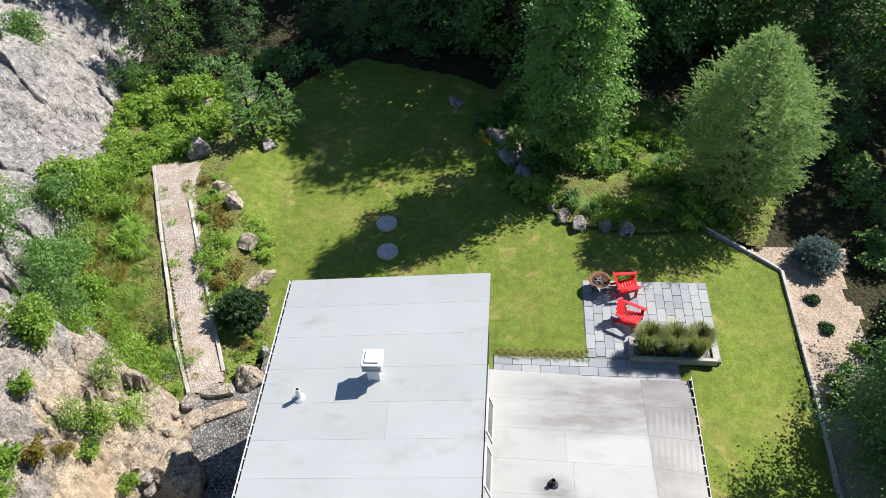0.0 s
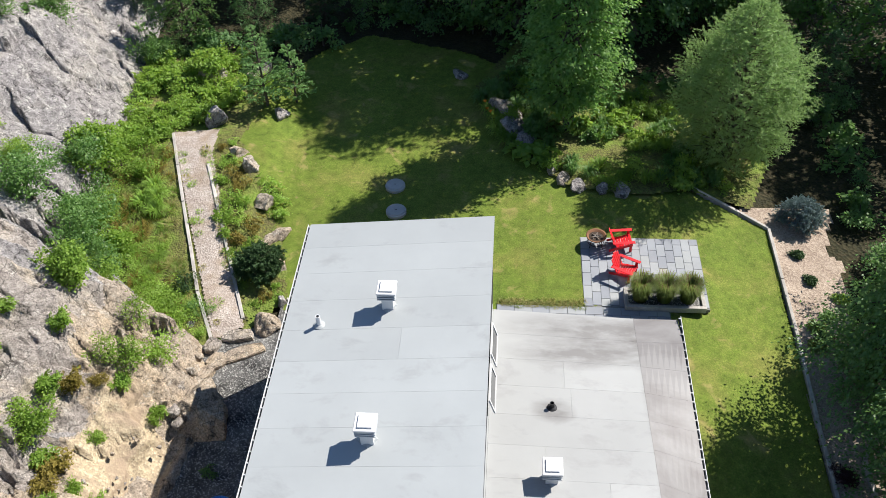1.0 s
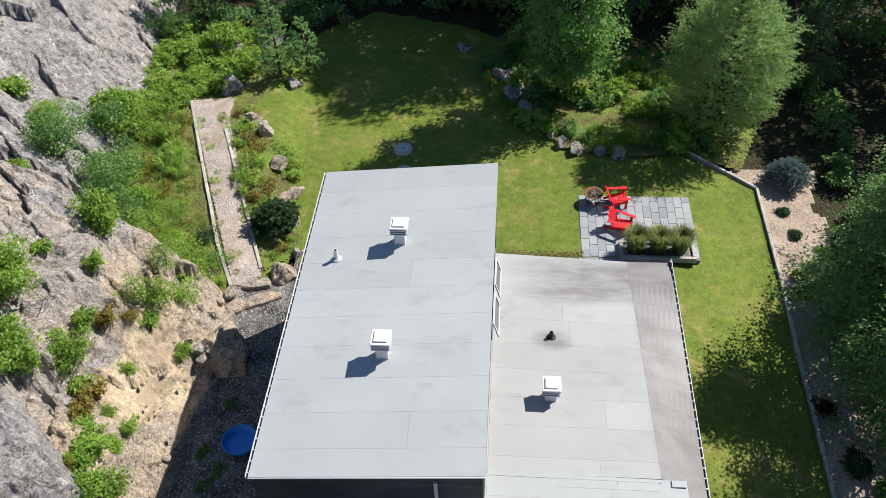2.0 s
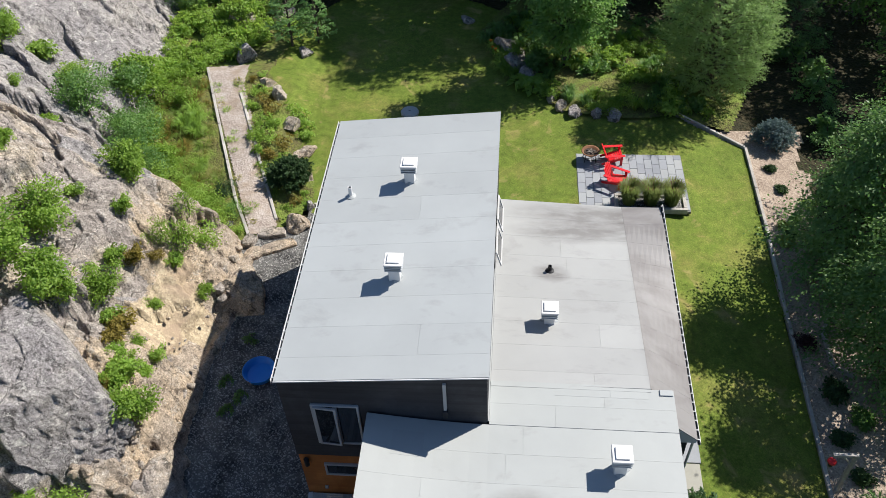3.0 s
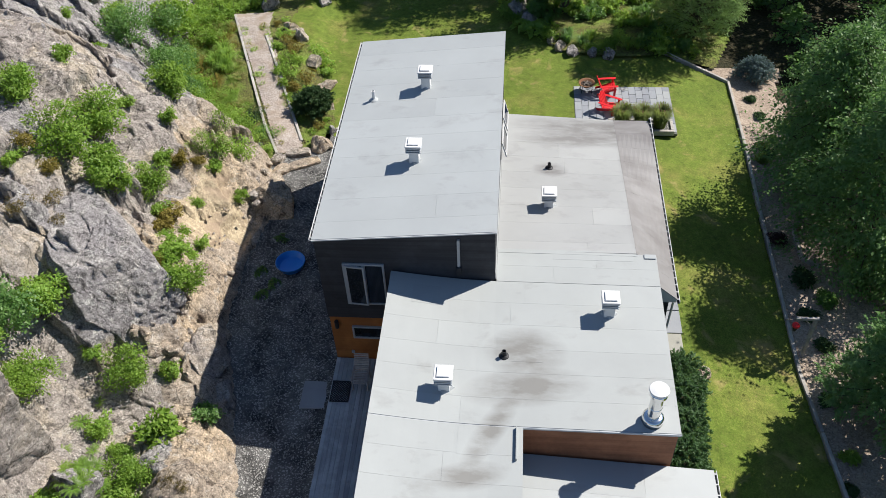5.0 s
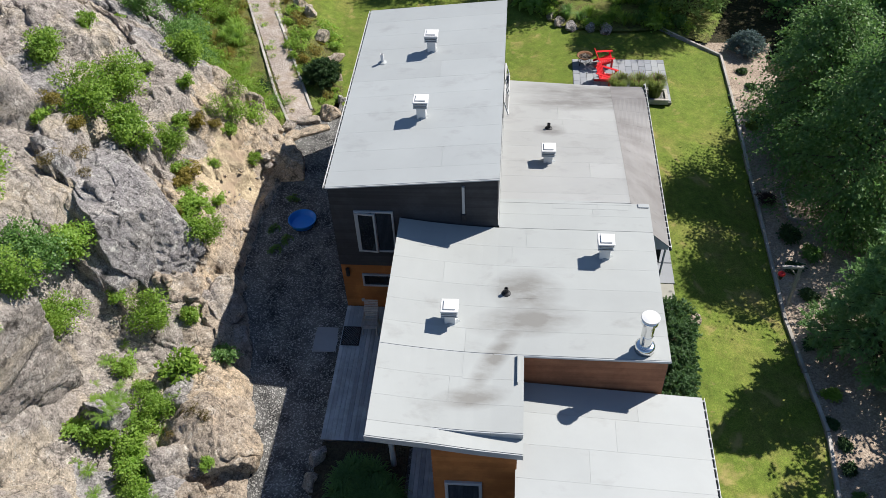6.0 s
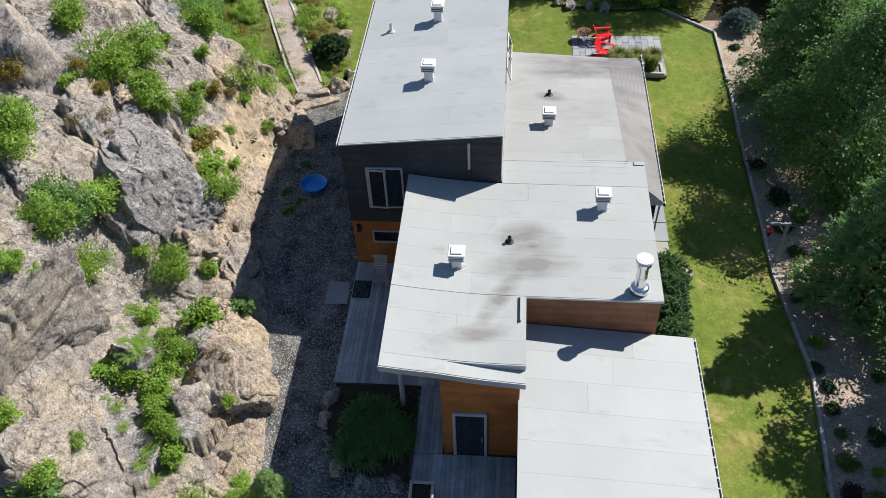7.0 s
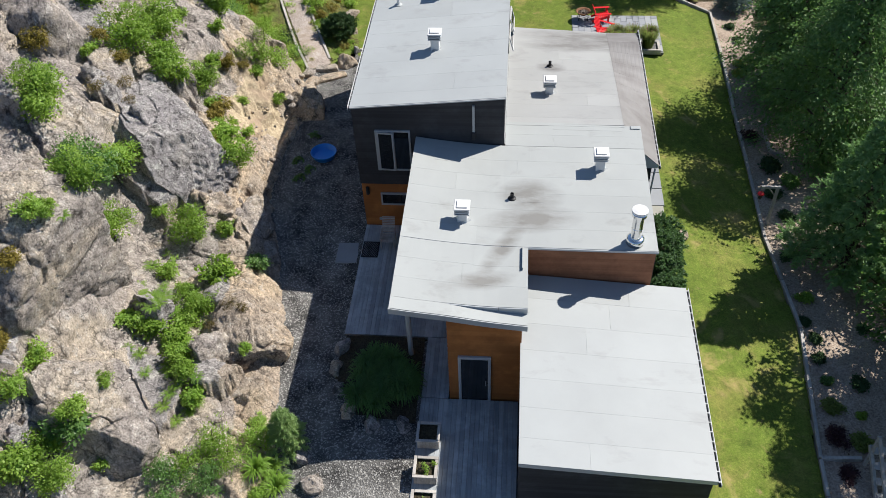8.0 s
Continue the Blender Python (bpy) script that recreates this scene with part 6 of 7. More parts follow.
east = [(12.6, 30.3), (18.0, 27.5), (17.5, 23.0), (19.0, 19.2), (18.5, 15.0), (19.5, 11.5), (18.2, 7.5), (14.6, 1.2), (17.5, 3.6), (14.2, -2.2), (18.0, -1.0), (15.5, -6.0), (15.4, 22.2), (16.0, 17.0), (15.6, 13.4), (15.9, 9.2), (15.4, 6.8),
        (22.5, 9.0), (23.0, 16.0), (22.5, 22.5), (22.0, 29.0), (22.5, 2.0), (13.8, -8.0), (16.3, -3.6), (16.6, 1.0), (14.3, -0.4), (15, -11), (14.8, -16), (13.5, 2.3), (14.9, 4.1), (13.9, 0.6)]
for k, (x, y) in enumerate(east):
    high = min((x - (8.0 if y < 4 else 9.3)) * 1.38, rnd.uniform(8.0 if y < 6 else 6.0, 9.6)) if y < 33 else 10.0
    if 14 < x < 17 and y > 4:
        high = 5.0
    wood_tree(k + 5, x, y, high)

# undergrowth along the wood
for k in range(64):
    if k < 34:
        x = -20 + k * 1.02 + rnd.uniform(-0.4, 0.4)
        y = float(np.interp(x, [-20, -11, -9, -7, -4, -1, 2, 8, 12], [33.5, 33.6, 35.8, 37.0, 36.3, 35.0, 33, 31, 30])) + rnd.uniform(0, 1.4)
    else:
        y = -9 + (k - 34) * 1.35 + rnd.uniform(-0.5, 0.5)
        x = float(np.interp(y, [-9, 0, 8, 16, 24, 32], [12.6, 12.9, 12.6, 13.2, 12.8, 11.5])) + rnd.uniform(0, 1.5)
    h = rnd.uniform(0.8, 1.9)
    bush("undergrowth_shrub", x, y, h, h * rnd.uniform(0.6, 0.85), ["leaf_forest", "leaf_forest_b", "leaf_mid"][k % 3], "dark leafy undergrowth at the wood's edge", "shrub", 700, 0.15, 30 + k % 3, float(land(x, y)) - 0.1, "undergrowth along the wood")

# ---- shrubs on the rock slope ----
LEAVES = {"s": "leaf_shrub", "m": "leaf_mid", "y": "leaf_yellow", "r": "leaf_rust"}


def wild_shrubs(spots):
    """Saplings and low shrubs rooted in the rock, by place and spread."""
    for k, (x, y, r, leaf) in enumerate(spots):
        tall = r > 0.6
        bush("sapling" if tall else "wild_shrub", x, y, r * (1.9 if tall else 1.45), r * 1.2, LEAVES[leaf], "green sapling rooted in the rock" if tall else "small wild shrub rooted in the rock", "shrub",
             3600 if tall else 1200, 0.105 if tall else 0.085, 50 + k % 3, None, "wild shrubs on the rock", dome=k % 3 != 1, per=22)


# upper slope
wild_shrubs([(-17.3, 12.1, 0.77, "s"), (-15.6, 10.8, 1.03, "s"), (-15, 12.5, 0.92, "s"), (-14.2, 10.2, 0.74, "s"), (-16.6, 9.3, 0.45, "y"), (-13.2, 11.1, 0.66, "s"), (-13.9, 16.2, 0.79, "s"), (-17.1, 6.1, 0.72, "s"), (-16.7, 5.4, 0.97, "s"), (-15.2, 4, 1.02, "m"), (-14.5, 5, 0.71, "y"), (-17.9, 8.4, 0.59, "r"), (-12.6, 10.2, 0.47, "r"), (-11.8, 8.5, 0.53, "y"), (-13.7, 10.1, 0.51, "s"), (-16.7, 14.5, 0.38, "s"), (-13.4, 14.2, 0.33, "s"), (-16.4, 9.9, 0.4, "r"), (-15.4, 9.2, 0.35, "r"), (-11.3, 9.6, 0.3, "y"), (-12.1, 11.6, 0.3, "s"), (-14.9, 14.1, 0.3, "s")])
# lower slope
wild_shrubs([(-11.3, 7.2, 0.69, "s"), (-12.2, 4.1, 0.71, "s"), (-11, 4.4, 0.37, "y"), (-13.3, 4.4, 0.31, "y"), (-14.3, 2.7, 0.78, "s"), (-13.3, 0.7, 0.72, "s"), (-9.7, 3.2, 0.4, "m"), (-10.7, 2.3, 0.6, "s"), (-11.2, 1, 0.63, "s"), (-8.9, -1.1, 0.2, "y"), (-14, -3.5, 0.46, "y"), (-12.5, -5.1, 0.48, "s"), (-14.2, -2.4, 0.39, "r"), (-13.8, -1.2, 0.4, "y"), (-12.1, -3.8, 0.32, "s"), (-12.6, -5.2, 0.6, "m"), (-14, -4.8, 0.46, "y"), (-13.3, -5.5, 0.32, "y"), (-13.7, -6.4, 0.72, "s"), (-12.8, -6.4, 0.61, "s"), (-12.1, -5.5, 0.29, "y"), (-14.6, -3.9, 0.4, "r")])
# weeds about the sandy hollow
wild_shrubs([(-12.6, 9.6, 0.35, "r"), (-12.3, 9.1, 0.35, "y"), (-12.0, 9.9, 0.3, "s"), (-12.9, 10.4, 0.35, "s"), (-12.7, 12.6, 0.35, "r"), (-12.2, 12.9, 0.3, "r"), (-11.7, 13.2, 0.3, "y"), (-11.9, 8.0, 0.4, "s"), (-11.5, 8.9, 0.3, "y"), (-10.9, 13.0, 0.3, "s"), (-13.1, 12.2, 0.35, "s"), (-12.1, 7.7, 0.3, "r")])
# north slope
wild_shrubs([(-20.1, 23.3, 0.55, "s"), (-17.3, 20.6, 1.13, "m"), (-19.2, 19.7, 0.35, "s"), (-17.8, 18.4, 0.48, "s"), (-15.3, 19, 1.03, "m"), (-21.3, 23, 0.87, "s"), (-17.1, 24.8, 1.12, "s"), (-18.4, 22.3, 0.69, "s"), (-16.2, 20.8, 1.1, "m"), (-14.7, 19.9, 0.8, "s"), (-14.3, 18.3, 0.7, "m"), (-17.2, 23.8, 0.9, "m"), (-21, 31.9, 1, "m"), (-22, 30, 0.95, "m"), (-17.4, 33, 0.95, "m")])
for k, (x, y, r) in enumerate([(-12.3, 1.0, 0.5), (-12.0, 0.4, 0.45), (-11.4, -1.1, 0.55), (-11.0, -1.9, 0.5), (-11.7, -0.9, 0.5), (-12.2, -1.6, 0.5), (-11.9, -2.2, 0.45), (-11.0, -3.3, 0.5), (-11.5, 0.8, 0.45), (-10.9, -0.9, 0.4), (-12.6, -1.5, 0.45), (-13.0, 3.2, 0.45), (-10.8, 0.3, 0.5), (-11.3, 0.0, 0.5), (-10.9, -1.4, 0.55), (-10.7, -2.4, 0.55), (-10.9, -2.9, 0.5), (-10.6, -3.6, 0.5), (-11.6, 1.5, 0.5), (-12.0, 1.7, 0.45), (-11.2, 2.3, 0.45), (-10.8, -0.3, 0.5), (-13.2, -0.8, 0.5), (-12.7, -0.7, 0.6), (-12.05, -0.3, 0.6), (-10.46, -2.65, 0.6), (-10.1, -3.0, 0.55), (-12.5, 2.1, 0.6), (-13.1, 2.3, 0.55), (-10.3, -3.2, 0.5), (-11.6, -0.5, 0.6), (-12.4, -0.1, 0.5), (-13.5, -1.0, 0.4), (-10.7, 2.1, 0.5), (-10.4, -2.2, 0.5)]):
    fern(x, y, r * 0.6, 1 + k % 3, ["leaf_fern", "leaf_shrub"][k % 2])
for k in range(60):
    # the fern gully between the great boulders
    f = rnd.uniform(0, 1)
    fern(float(np.interp(f, [0, 0.45, 1], [-12.9, -11.4, -10.3])) + rnd.uniform(-0.45, 0.45), float(np.interp(f, [0, 0.45, 1], [1.2, -0.8, -3.1])) + rnd.uniform(-0.4, 0.4), rnd.uniform(0.18, 0.32), 1 + k % 3, ["leaf_fern", "leaf_shrub"][k % 2])
wild_shrubs([(-12.9, -0.5, 0.4, "y"), (-12.2, -0.5, 0.45, "s"), (-11.5, 0.4, 0.5, "s"), (-11.4, -0.7, 0.5, "s"), (-11.0, -1.4, 0.5, "y"), (-10.6, -2.1, 0.45, "s"), (-10.2, -2.9, 0.4, "y"), (-12.5, 2.2, 0.45, "y"), (-11.8, 1.6, 0.35, "s"), (-13.5, -0.9, 0.3, "s")])
# dry moss pads on the ledges
for k, (x, y, r) in enumerate([(-15.2, 8.3, 0.55), (-15.6, 7.4, 0.6), (-14.8, 7.6, 0.4), (-9.7, 0.3, 0.35), (-9.2, 0.1, 0.3), (-10.3, -0.3, 0.3), (-14.9, 2.2, 0.4), (-15.9, 12.0, 0.4)]):
    bush("moss_pad", x, y, 0.16, r, "moss", "dry brown moss on a rock ledge", "moss", 500, 0.05, 60 + k % 2, None, "moss on the ledges")

# ---- beds beside the path ----
rnd = random.Random(31)
wild = in_poly([(-17.0, 25.5), (-15.0, 27.0), (-13.2, 28.6), (-11.3, 29.2), (-10.9, 31.0), (-13, 33.0), (-17.6, 33.0)])
count = 0
while count < 84:
    x, y = rnd.uniform(-18, -10.8), rnd.uniform(25.4, 33.0)
    if wild(np.array(x), np.array(y)) and math.hypot(x + 11.3, y - 29.8) > 1.1 and math.hypot(x + 10.1, y - 30.3) > 1.0:
        h = rnd.uniform(0.6, 1.05) * (1.1 if y > 29 else 1)
        bush("bramble", x, y, h, h * 0.85, "leaf_yellow" if rnd.random() < 0.62 else "leaf_shrub", "bright green bramble thicket", "shrub", 620, 0.1, 70 + count % 3, None, "brambles beyond the path")
        count += 1
for k, (x, y, h, leaf) in enumerate([(-15.6, 26.0, 1.0, "leaf_shrub"), (-16.2, 24.8, 1.2, "leaf_shrub"), (-15.4, 24.4, 1.0, "leaf_shrub"), (-16.6, 23.2, 1.2, "leaf_mid"), (-15.9, 22.6, 0.9, "leaf_shrub"), (-16.9, 26.3, 1.0, "leaf_yellow"),
                                     (-12.6, 17.8, 0.8, "leaf_shrub"), (-11.7, 17.2, 0.75, "leaf_shrub"), (-12.2, 16.8, 0.8, "leaf_shrub"), (-11.1, 17.6, 0.7, "leaf_mid"), (-13.2, 18.3, 0.7, "leaf_shrub"), (-10.9, 16.6, 0.45, "leaf_yellow"), (-13.9, 17.6, 1.0, "leaf_shrub"), (-14.4, 18.6, 1.1, "leaf_shrub"), (-15.3, 19.4, 1.2, "leaf_mid"), (-15.9, 21.4, 1.2, "leaf_shrub"), (-11.9, 15.6, 0.9, "leaf_shrub"), (-11.3, 14.9, 0.9, "leaf_yellow"), (-11.6, 14.0, 0.85, "leaf_shrub"), (-12.3, 14.0, 0.85, "leaf_shrub"), (-12.2, 17.3, 1.0, "leaf_shrub"), (-11.5, 16.5, 0.9, "leaf_shrub")]):
    bush("wild_rose", x, y, h, h * 1.0, leaf, "dense green shrub below the rock", "shrub", 900, 0.09, 80 + k % 3, None, "shrubs below the rock")
for k in range(190):
    f = rnd.uniform(0, 1)
    yb = 17.6 + f * 8.4
    edge = np.interp(yb, [16.4, 18.5, 27.3], [-10.5, -11.6, -15.0])
    x = edge - rnd.uniform(0.2, 2.6) * (0.6 + 0.4 * math.sin(f * 3.1))
    tuft("meadow_grass", float(x), yb, rnd.uniform(0.15, 0.4), rnd.uniform(0.2, 0.4), ["leaf_yellow", "dry_grass", "grass_pot", "leaf_shrub", "leaf_yellow", "leaf_rust"][k % 6], "tuft of rough meadow grass", "grass clump", 90, 0.012, 0.6, 3 + k % 4, None, "meadow tufts beside the path", 0.6)
for x, y, h in [(-14.4, 23.6, 0.7), (-14.1, 23.0, 0.75), (-14.6, 22.7, 0.65), (-14.0, 22.4, 0.6)]:
    tuft("day_lily", x, y, h, 0.6, "leaf_yellow", "clump of arching daylily leaves", "plant", 170, 0.03, 0.6, 9, None, "daylilies")
bush("weeping_shrub", -11.75, 18.7, 0.85, 0.5, "needle_dark", "dark weeping dwarf conifer", "shrub", 2200, 0.07, 91, None, slim=0.25, up=0.0)
conifer("dwarf_pine", (-9.35, 19.75, 0.05), 1.2, 0.82, 64, 0, 0.1, 0.028, M["needle_dark"], M["bark"], 92, "round dark dwarf pine in the bed", "shrub", droop=0.0, sub=12, per=26, base=0.1, rise=0.3, belly=0.4)
for k, (x, y, h, leaf) in enumerate([(-11.9, 25.3, 0.45, "leaf_yellow"), (-11.5, 24.6, 0.5, "leaf_rust"), (-11.9, 24.2, 0.45, "leaf_yellow"), (-11.0, 23.9, 0.5, "leaf_rust"), (-11.3, 23.1, 0.5, "leaf_yellow"), (-10.7, 22.9, 0.5, "leaf_yellow"), (-10.9, 22.0, 0.55, "leaf_yellow"),
                                     (-10.2, 21.9, 0.5, "leaf_rust"), (-10.5, 21.1, 0.5, "leaf_rust"), (-9.9, 20.9, 0.45, "leaf_shrub"), (-11.4, 22.3, 0.35, "leaf_shrub"), (-11.0, 21.3, 0.35, "leaf_shrub"), (-10.6, 20.4, 0.35, "leaf_shrub"), (-9.9, 24.0, 0.55, "leaf_yellow"),
                                     (-9.55, 23.5, 0.55, "leaf_yellow"), (-9.4, 22.9, 0.5, "leaf_yellow"), (-10.2, 24.3, 0.45, "leaf_yellow"), (-12.4, 26.3, 0.3, "leaf_rust"), (-12.0, 26.6, 0.3, "leaf_yellow"), (-9.0, 18.6, 0.3, "leaf_rust"), (-8.7, 19.1, 0.28, "leaf_yellow"), (-9.2, 18.2, 0.25, "leaf_shrub"), (-8.6, 18.6, 0.25, "leaf_yellow")]):
    bush("bed_shrub", x, y, h, h * 1.1, leaf, "low golden green shrub between stones", "shrub", 520, 0.075, 95 + k % 3, None, "shrubs in the stone bed")

# ---- flower bed by the lawn ----
for k, (x, y, h, leaf) in enumerate([(-1.3, 29.6, 0.7, "leaf_yellow"), (-0.9, 29.0, 0.7, "leaf_yellow"), (-0.9, 28.3, 0.65, "leaf_yellow"), (-0.5, 27.7, 0.6, "leaf_shrub"), (-1.7, 30.5, 0.7, "leaf_mid"), (-1.3, 31.2, 0.7, "leaf_mid")]):
    tuft("day_lily", x, y, h, 0.62, leaf, "clump of arching daylily leaves", "plant", 170, 0.03, 0.6, 19, None, "daylilies")
for k, (x, y) in enumerate([(-1.55, 29.75), (-1.3, 29.1), (-1.45, 29.4)]):
    f = thing("lily_flower", (x, y, top(x, y) + 0.45), "orange lily flower on a stalk", "flower", "orange lilies")
    part("petals", lathe([(0.0, 0.0), (0.03, 0.06), (0.09, 0.12), (0.07, 0.11), (0.0, 0.05)], 6), M["flower"], f)
    part("stalk", tube((0, 0, -0.5), (0, 0, 0.0), 0.006, 0.006, 5), M["leaf_shrub"], f)


def hosta(x, y, r, seed):
    rg = np.random.default_rng(seed)
    n = 60
    az, t = rg.uniform(0, 2 * np.pi, n), np.sqrt(rg.uniform(0.02, 1, n))
    P = np.stack([r * t * np.cos(az), r * t * np.sin(az), 0.42 * r * (1.25 - t * t)], -1)
    out = np.stack([np.cos(az), np.sin(az), -0.5 - 0 * az], -1)
    v, q = leaf_quads(P, 0.34, 0.24, rg, 1.6, out * 3, 0.3, 0.2)
    ob = part("hosta", raw_mesh("hosta", v, q), M["leaf_yellow"])
    ob.matrix_world = pose(x, y, top(x, y) + 0.02)
    return tagged(ob, "hosta with broad yellow-green leaves", "plant", "hostas")


for k, (x, y, r) in enumerate([(0.0, 27.0, 0.6), (0.5, 26.6, 0.6), (0.75, 27.1, 0.5)]):
    hosta(x, y, r, 5 + k)
rnd = random.Random(77)
bed = in_poly([(-1.5, 30.5), (-0.2, 28.3), (0.8, 26.6), (2.0, 25.2), (4.5, 24.9), (6.4, 25.2), (8.2, 25.0), (8.6, 28.5), (4, 32), (0, 33)])
count = 0
while count < 130:
    x, y = rnd.uniform(-1.5, 8.6), rnd.uniform(24.8, 33)
    if not bed(np.array(x), np.array(y)) or math.hypot(x - 3.4, y - 27.0) < 0.7:
        continue
    k = count % 5
    if k in (0, 3):
        tuft("iris_clump", x, y, rnd.uniform(0.4, 0.75), rnd.uniform(0.35, 0.55), ["leaf_mid", "leaf_shrub"][count % 2], "clump of sword-like leaves in the bed", "plant", 120, 0.025, 0.5, 29 + count % 3, None, "clumps in the flower bed")
    else:
        h = rnd.uniform(0.35, 0.85)
        bush("bed_perennial", x, y, h, h * 0.8, ["leaf_mid", "leaf_shrub", "leaf_yellow", "leaf_mid"][count % 4], "leafy perennial in the flower bed", "plant", 520, 0.085, 110 + count % 3, None, "perennials in the flower bed")
    count += 1
bush("thyme_cushion", 3.9, 25.1, 0.35, 0.75, "leaf_shrub", "soft green cushion plant above the stones", "plant", 1800, 0.05, 120, None)
bush("thyme_cushion", 3.2, 25.2, 0.3, 0.5, "leaf_yellow", "soft green cushion plant above the stones", "plant", 1800, 0.05, 120, None)

# ---- mulch bed ----
conifer("blue_spruce", (10.7, 23.6, -0.45), 1.05, 0.9, 80, 0, 0.075, 0.02, M["needle_blue"], M["bark"], 130, "low blue spruce on the mulch", "shrub", droop=0.0, sub=13, per=22, base=0.04, rise=0.25, power=0.55)
for k, (x, y, r, leaf) in enumerate([(10.26, 21.8, 0.32, "needle_dark"), (10.43, 20.5, 0.34, "needle_dark"), (10.63, 18.8, 0.35, "leaf_mid"), (10.1, 18.35, 0.4, "grass_pot"), (10.3, 17.9, 0.38, "needle_dark"), (9.95, 17.5, 0.45, "grass_pot"), (11.3, 19.6, 0.4, "leaf_yellow"),
                                     (9.88, 1.45, 0.33, "needle_dark"), (9.8, 0.62, 0.33, "needle_dark"), (9.85, -0.28, 0.28, "leaf_mid"), (10.86, -0.4, 0.4, "needle_dark"), (9.75, -1.3, 0.45, "grass_pot"), (10.6, -1.58, 0.25, "leaf_yellow"), (9.65, -2.4, 0.55, "leaf_purple"), (10.35, -2.6, 0.5, "grass_pot"),
                                     (10.15, 7.6, 0.42, "needle_dark"), (10.1, 10.6, 0.6, "needle_dark"), (9.75, 5.4, 0.36, "needle_dark"), (9.9, 8.9, 0.45, "needle_dark"), (9.65, 12.6, 0.55, "leaf_purple"), (10.7, 9.6, 0.55, "leaf_mid"), (9.95, 3.3, 0.4, "leaf_yellow"), (9.7, 2.2, 0.3, "needle_dark"), (11.6, 2.0, 0.3, "needle_dark"), (9.7, -3.7, 0.45, "leaf_purple")]):
    r *= 0.82
    bush("dwarf_shrub", x, y, r * 1.1, r, leaf, {"leaf_purple": "dark purple dwarf shrub on mulch", "leaf_yellow": "lime green dwarf shrub on mulch", "grass_pot": "grey green dwarf shrub on mulch"}.get(leaf, "dark green dwarf shrub on mulch"), "shrub", 1500, 0.062, 140, float(land(x, y)) - 0.02, "dwarf shrubs on the mulch")
# yews against the house
for k, (x, y) in enumerate([(4.75, 2.3), (4.9, 3.5), (5.0, 4.6), (4.95, 5.5)]):
    conifer("yew", (x, y, -0.35), 1.7 - 0.1 * k, 0.75, 46, 0, 0.11, 0.028, M["needle_yew"], M["bark"], 150 + k, "dense dark yew against the house wall", "shrub", droop=0.0, sub=10, per=26, base=0.05, rise=0.6, belly=0.35, group="yews by the wall")

# ---- bed inside the deck ----
sheet("deck_bed", in_poly([(-6.0, 0.5), (-3.3, 0.5), (-3.3, -2.9), (-5.2, -2.7), (-6.1, -1.2)]), (-6.2, -3.2, -3.0, 0.6), 0.1, 0.06, M["soil_dark"], "dark soil bed beside the deck", "flower bed", 0.03)
rnd = random.Random(5)
for k in range(26):
    a, r = rnd.uniform(0, 6.28), math.sqrt(rnd.random())
    tuft("day_lily", -4.6 + 1.0 * r * math.cos(a), -1.5 + 0.95 * r * math.sin(a), rnd.uniform(0.6, 0.85), 0.6, "leaf_lily", "dense dark green daylily clump by the deck", "plant", 170, 0.028, 0.65, 39, 0.0, "daylilies by the deck")

# ---- foot of the slope by the drive ----
conifer("weeping_larch", (-7.1, -3.9, 0.0), 1.9, 0.75, 46, 0, 0.13, 0.022, M["needle_larch"], M["bark"], 160, "small weeping larch leaning over the gravel", "tree", droop=0.9, sub=13, per=20, base=0.2, rise=0.1)
for k, (x, y, h, leaf) in enumerate([(-9.1, -4.4, 1.1, "leaf_shrub"), (-8.5, -4.9, 1.0, "leaf_shrub"), (-9.6, -5.2, 1.0, "leaf_shrub"), (-8.9, -5.7, 0.95, "leaf_mid"), (-10.3, -5.6, 0.9, "leaf_mid"), (-8.0, -4.0, 0.7, "leaf_yellow"), (-7.7, -5.6, 0.5, "leaf_yellow"), (-8.2, -3.3, 0.5, "leaf_yellow"), (-10.0, -6.6, 1.0, "leaf_mid"), (-7.0, -4.9, 0.35, "leaf_mid")]):
    bush("leafy_shrub", x, y, h, h * 0.72, leaf, "feathery green shrub at the foot of the rock", "shrub", 1500, 0.075, 170 + k % 2, None, "shrubs at the foot of the rock", slim=0.4)
for x, y in ((-7.5, -4.8), (-7.2, -5.3), (-7.8, -5.0)):
    tuft("day_lily", x, y, 0.6, 0.55, "leaf_yellow", "clump of arching daylily leaves", "plant", 170, 0.03, 0.6, 19, None, "daylilies")
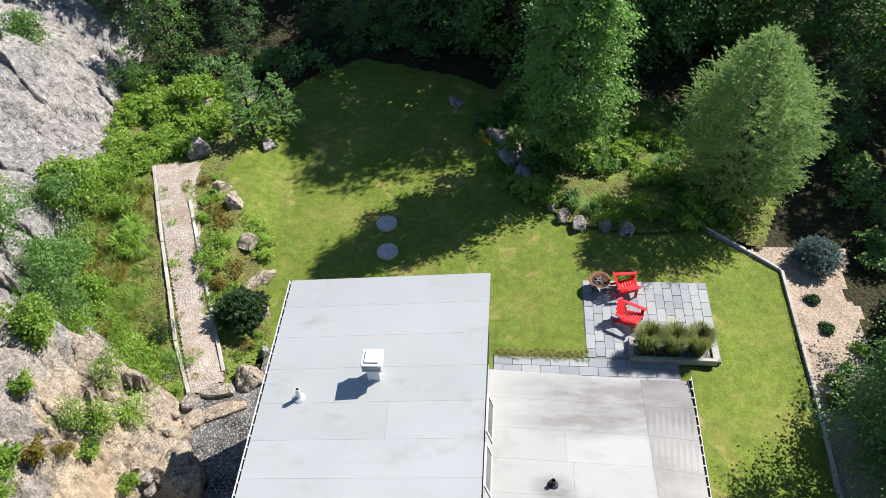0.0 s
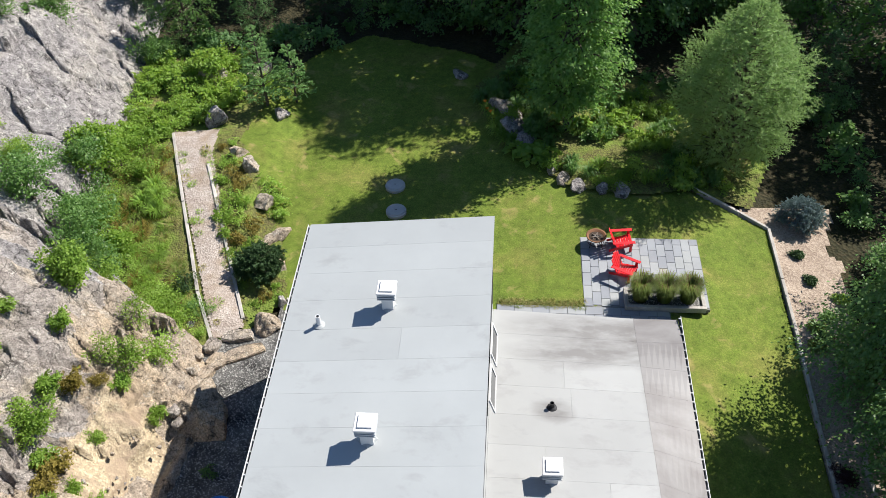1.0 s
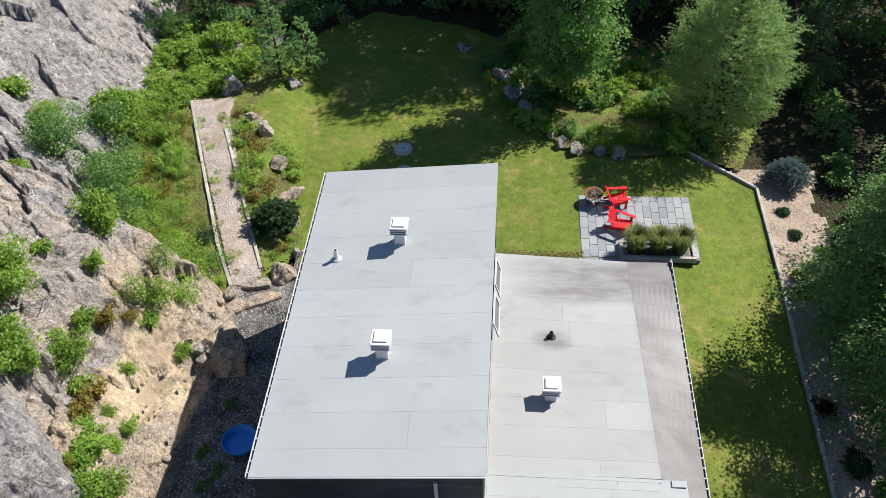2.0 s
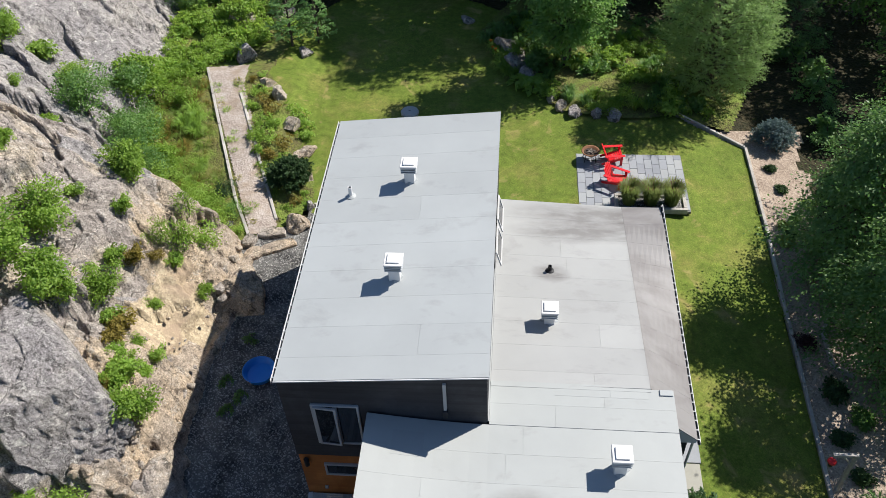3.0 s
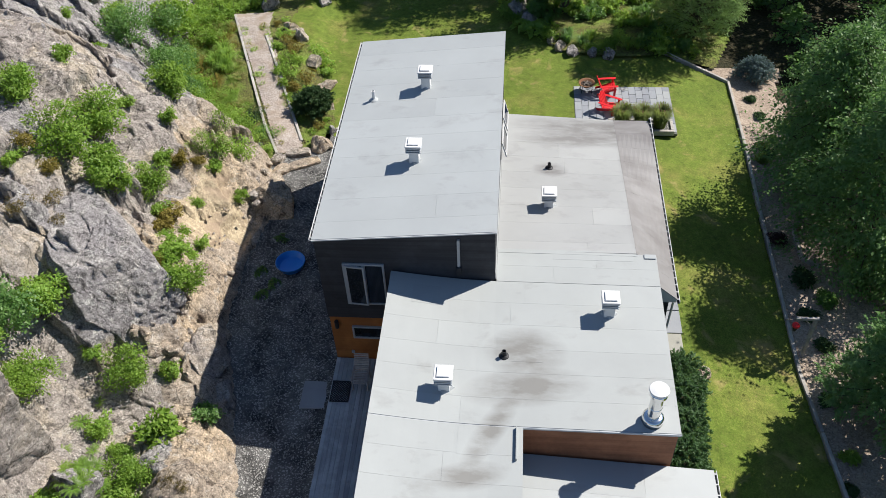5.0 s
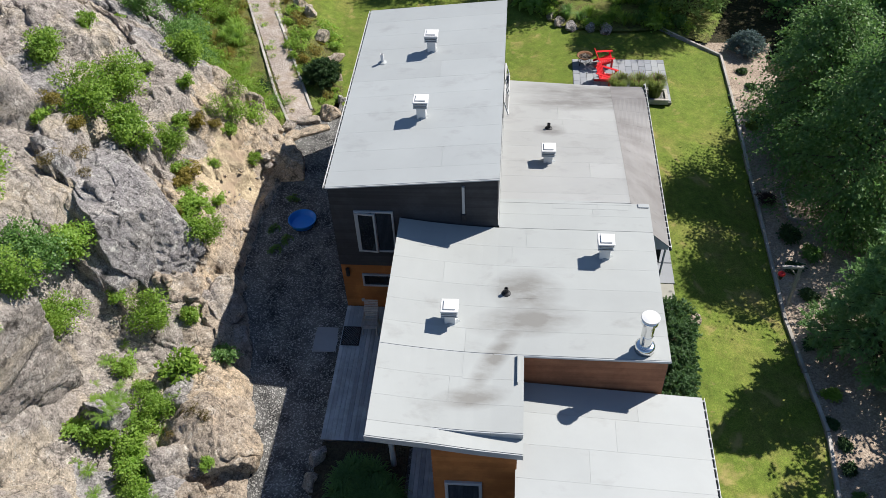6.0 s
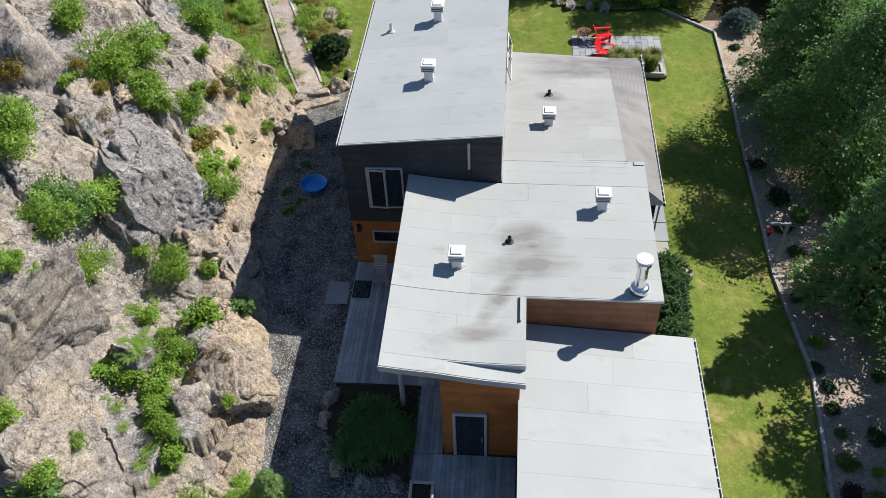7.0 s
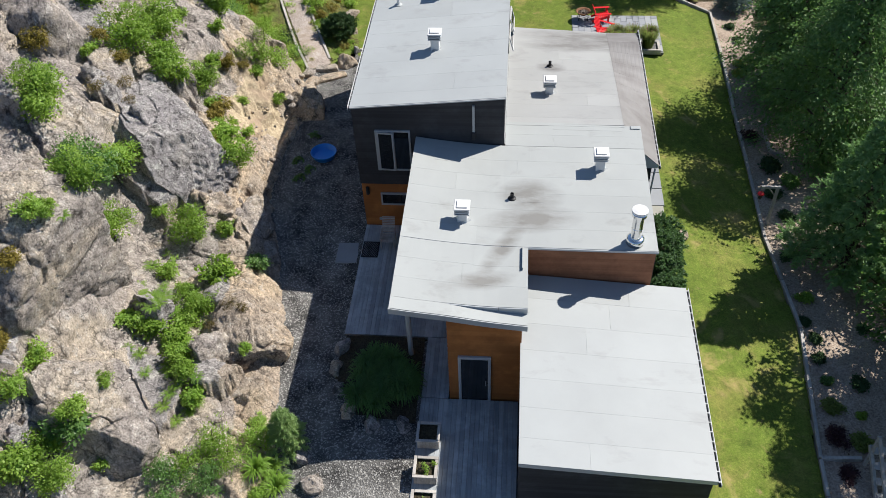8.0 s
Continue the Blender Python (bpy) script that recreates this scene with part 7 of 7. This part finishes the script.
for k, (x, y) in enumerate([(-9.0, 9.3), (-9.3, 8.8), (-9.2, 11.6), (-9.6, 9.9)]):
    bush("weed", x, y, 0.22, 0.32, "leaf_mid", "low weeds at the gravel edge", "weed", 260, 0.07, 180, None, "weeds at the gravel edge")


# ---- grass of the lawn ----
def lawn_blades():
    rg = np.random.default_rng(8)
    X, Y = rg.uniform(-11.5, 9.5, 420000), rg.uniform(-10, 36.5, 420000)
    paved = ((X > 2.2) & (X < 6.65) & (Y > 18.4) & (Y < 22.15)) | ((X > -0.9) & (X < 5.3) & (Y > 16) & (Y < 18.7))
    # unmown fringe along kerbs, beds and walls
    ok = lawn_inside(X, Y) & ~paved & ~(lawn_inside(X - 0.14, Y) & lawn_inside(X + 0.14, Y) & lawn_inside(X, Y - 0.14) & lawn_inside(X, Y + 0.14))
    X, Y = X[ok], Y[ok]
    n = len(X)
    P = np.stack([X, Y, land(X, Y) + 0.014], -1)
    v, q = leaf_quads(P, 0.09, 0.014, rg, 0.6, np.stack([rg.normal(size=n), rg.normal(size=n), np.full(n, 0.5)], -1), 0.1)
    ob = part("lawn_blades", raw_mesh("lawn_blades", v, q), M["grass_blade"])
    return tagged(ob, "uncut grass fringe along the lawn edge", "grass", "", "stuff")


lawn_blades()
# weeds in the chip path
for k in range(34):
    f, w = rnd.uniform(0, 1), rnd.choice([-1, 1]) * rnd.uniform(0.25, 0.62)
    tuft("path_weed", -13.8 + 4.0 * f + w * 0.93, 26.6 - 9.4 * f + w * 0.36, rnd.uniform(0.08, 0.2), rnd.uniform(0.12, 0.25), ["leaf_shrub", "dry_grass", "leaf_yellow"][k % 3], "small weed growing in the chip path", "weed", 50, 0.012, 0.7, 71 + k % 2, None, "weeds in the path", 0.7)

# ragged grass over the patio edge
rnd = random.Random(9)
for k in range(44):
    x = -0.6 + k * 0.066 if k < 42 else 2.25
    tuft("edge_tuft", x, 18.66 + 0.1 * math.sin(k * 1.7) + rnd.uniform(0, 0.12), 0.1, 0.13, ["dry_grass", "grass_pot", "dry_grass"][k % 3], "dry grass tuft at the paving edge", "grass clump", 60, 0.008, 0.8, 61 + k % 2, 0.0, "tufts along the paving", 0.7)
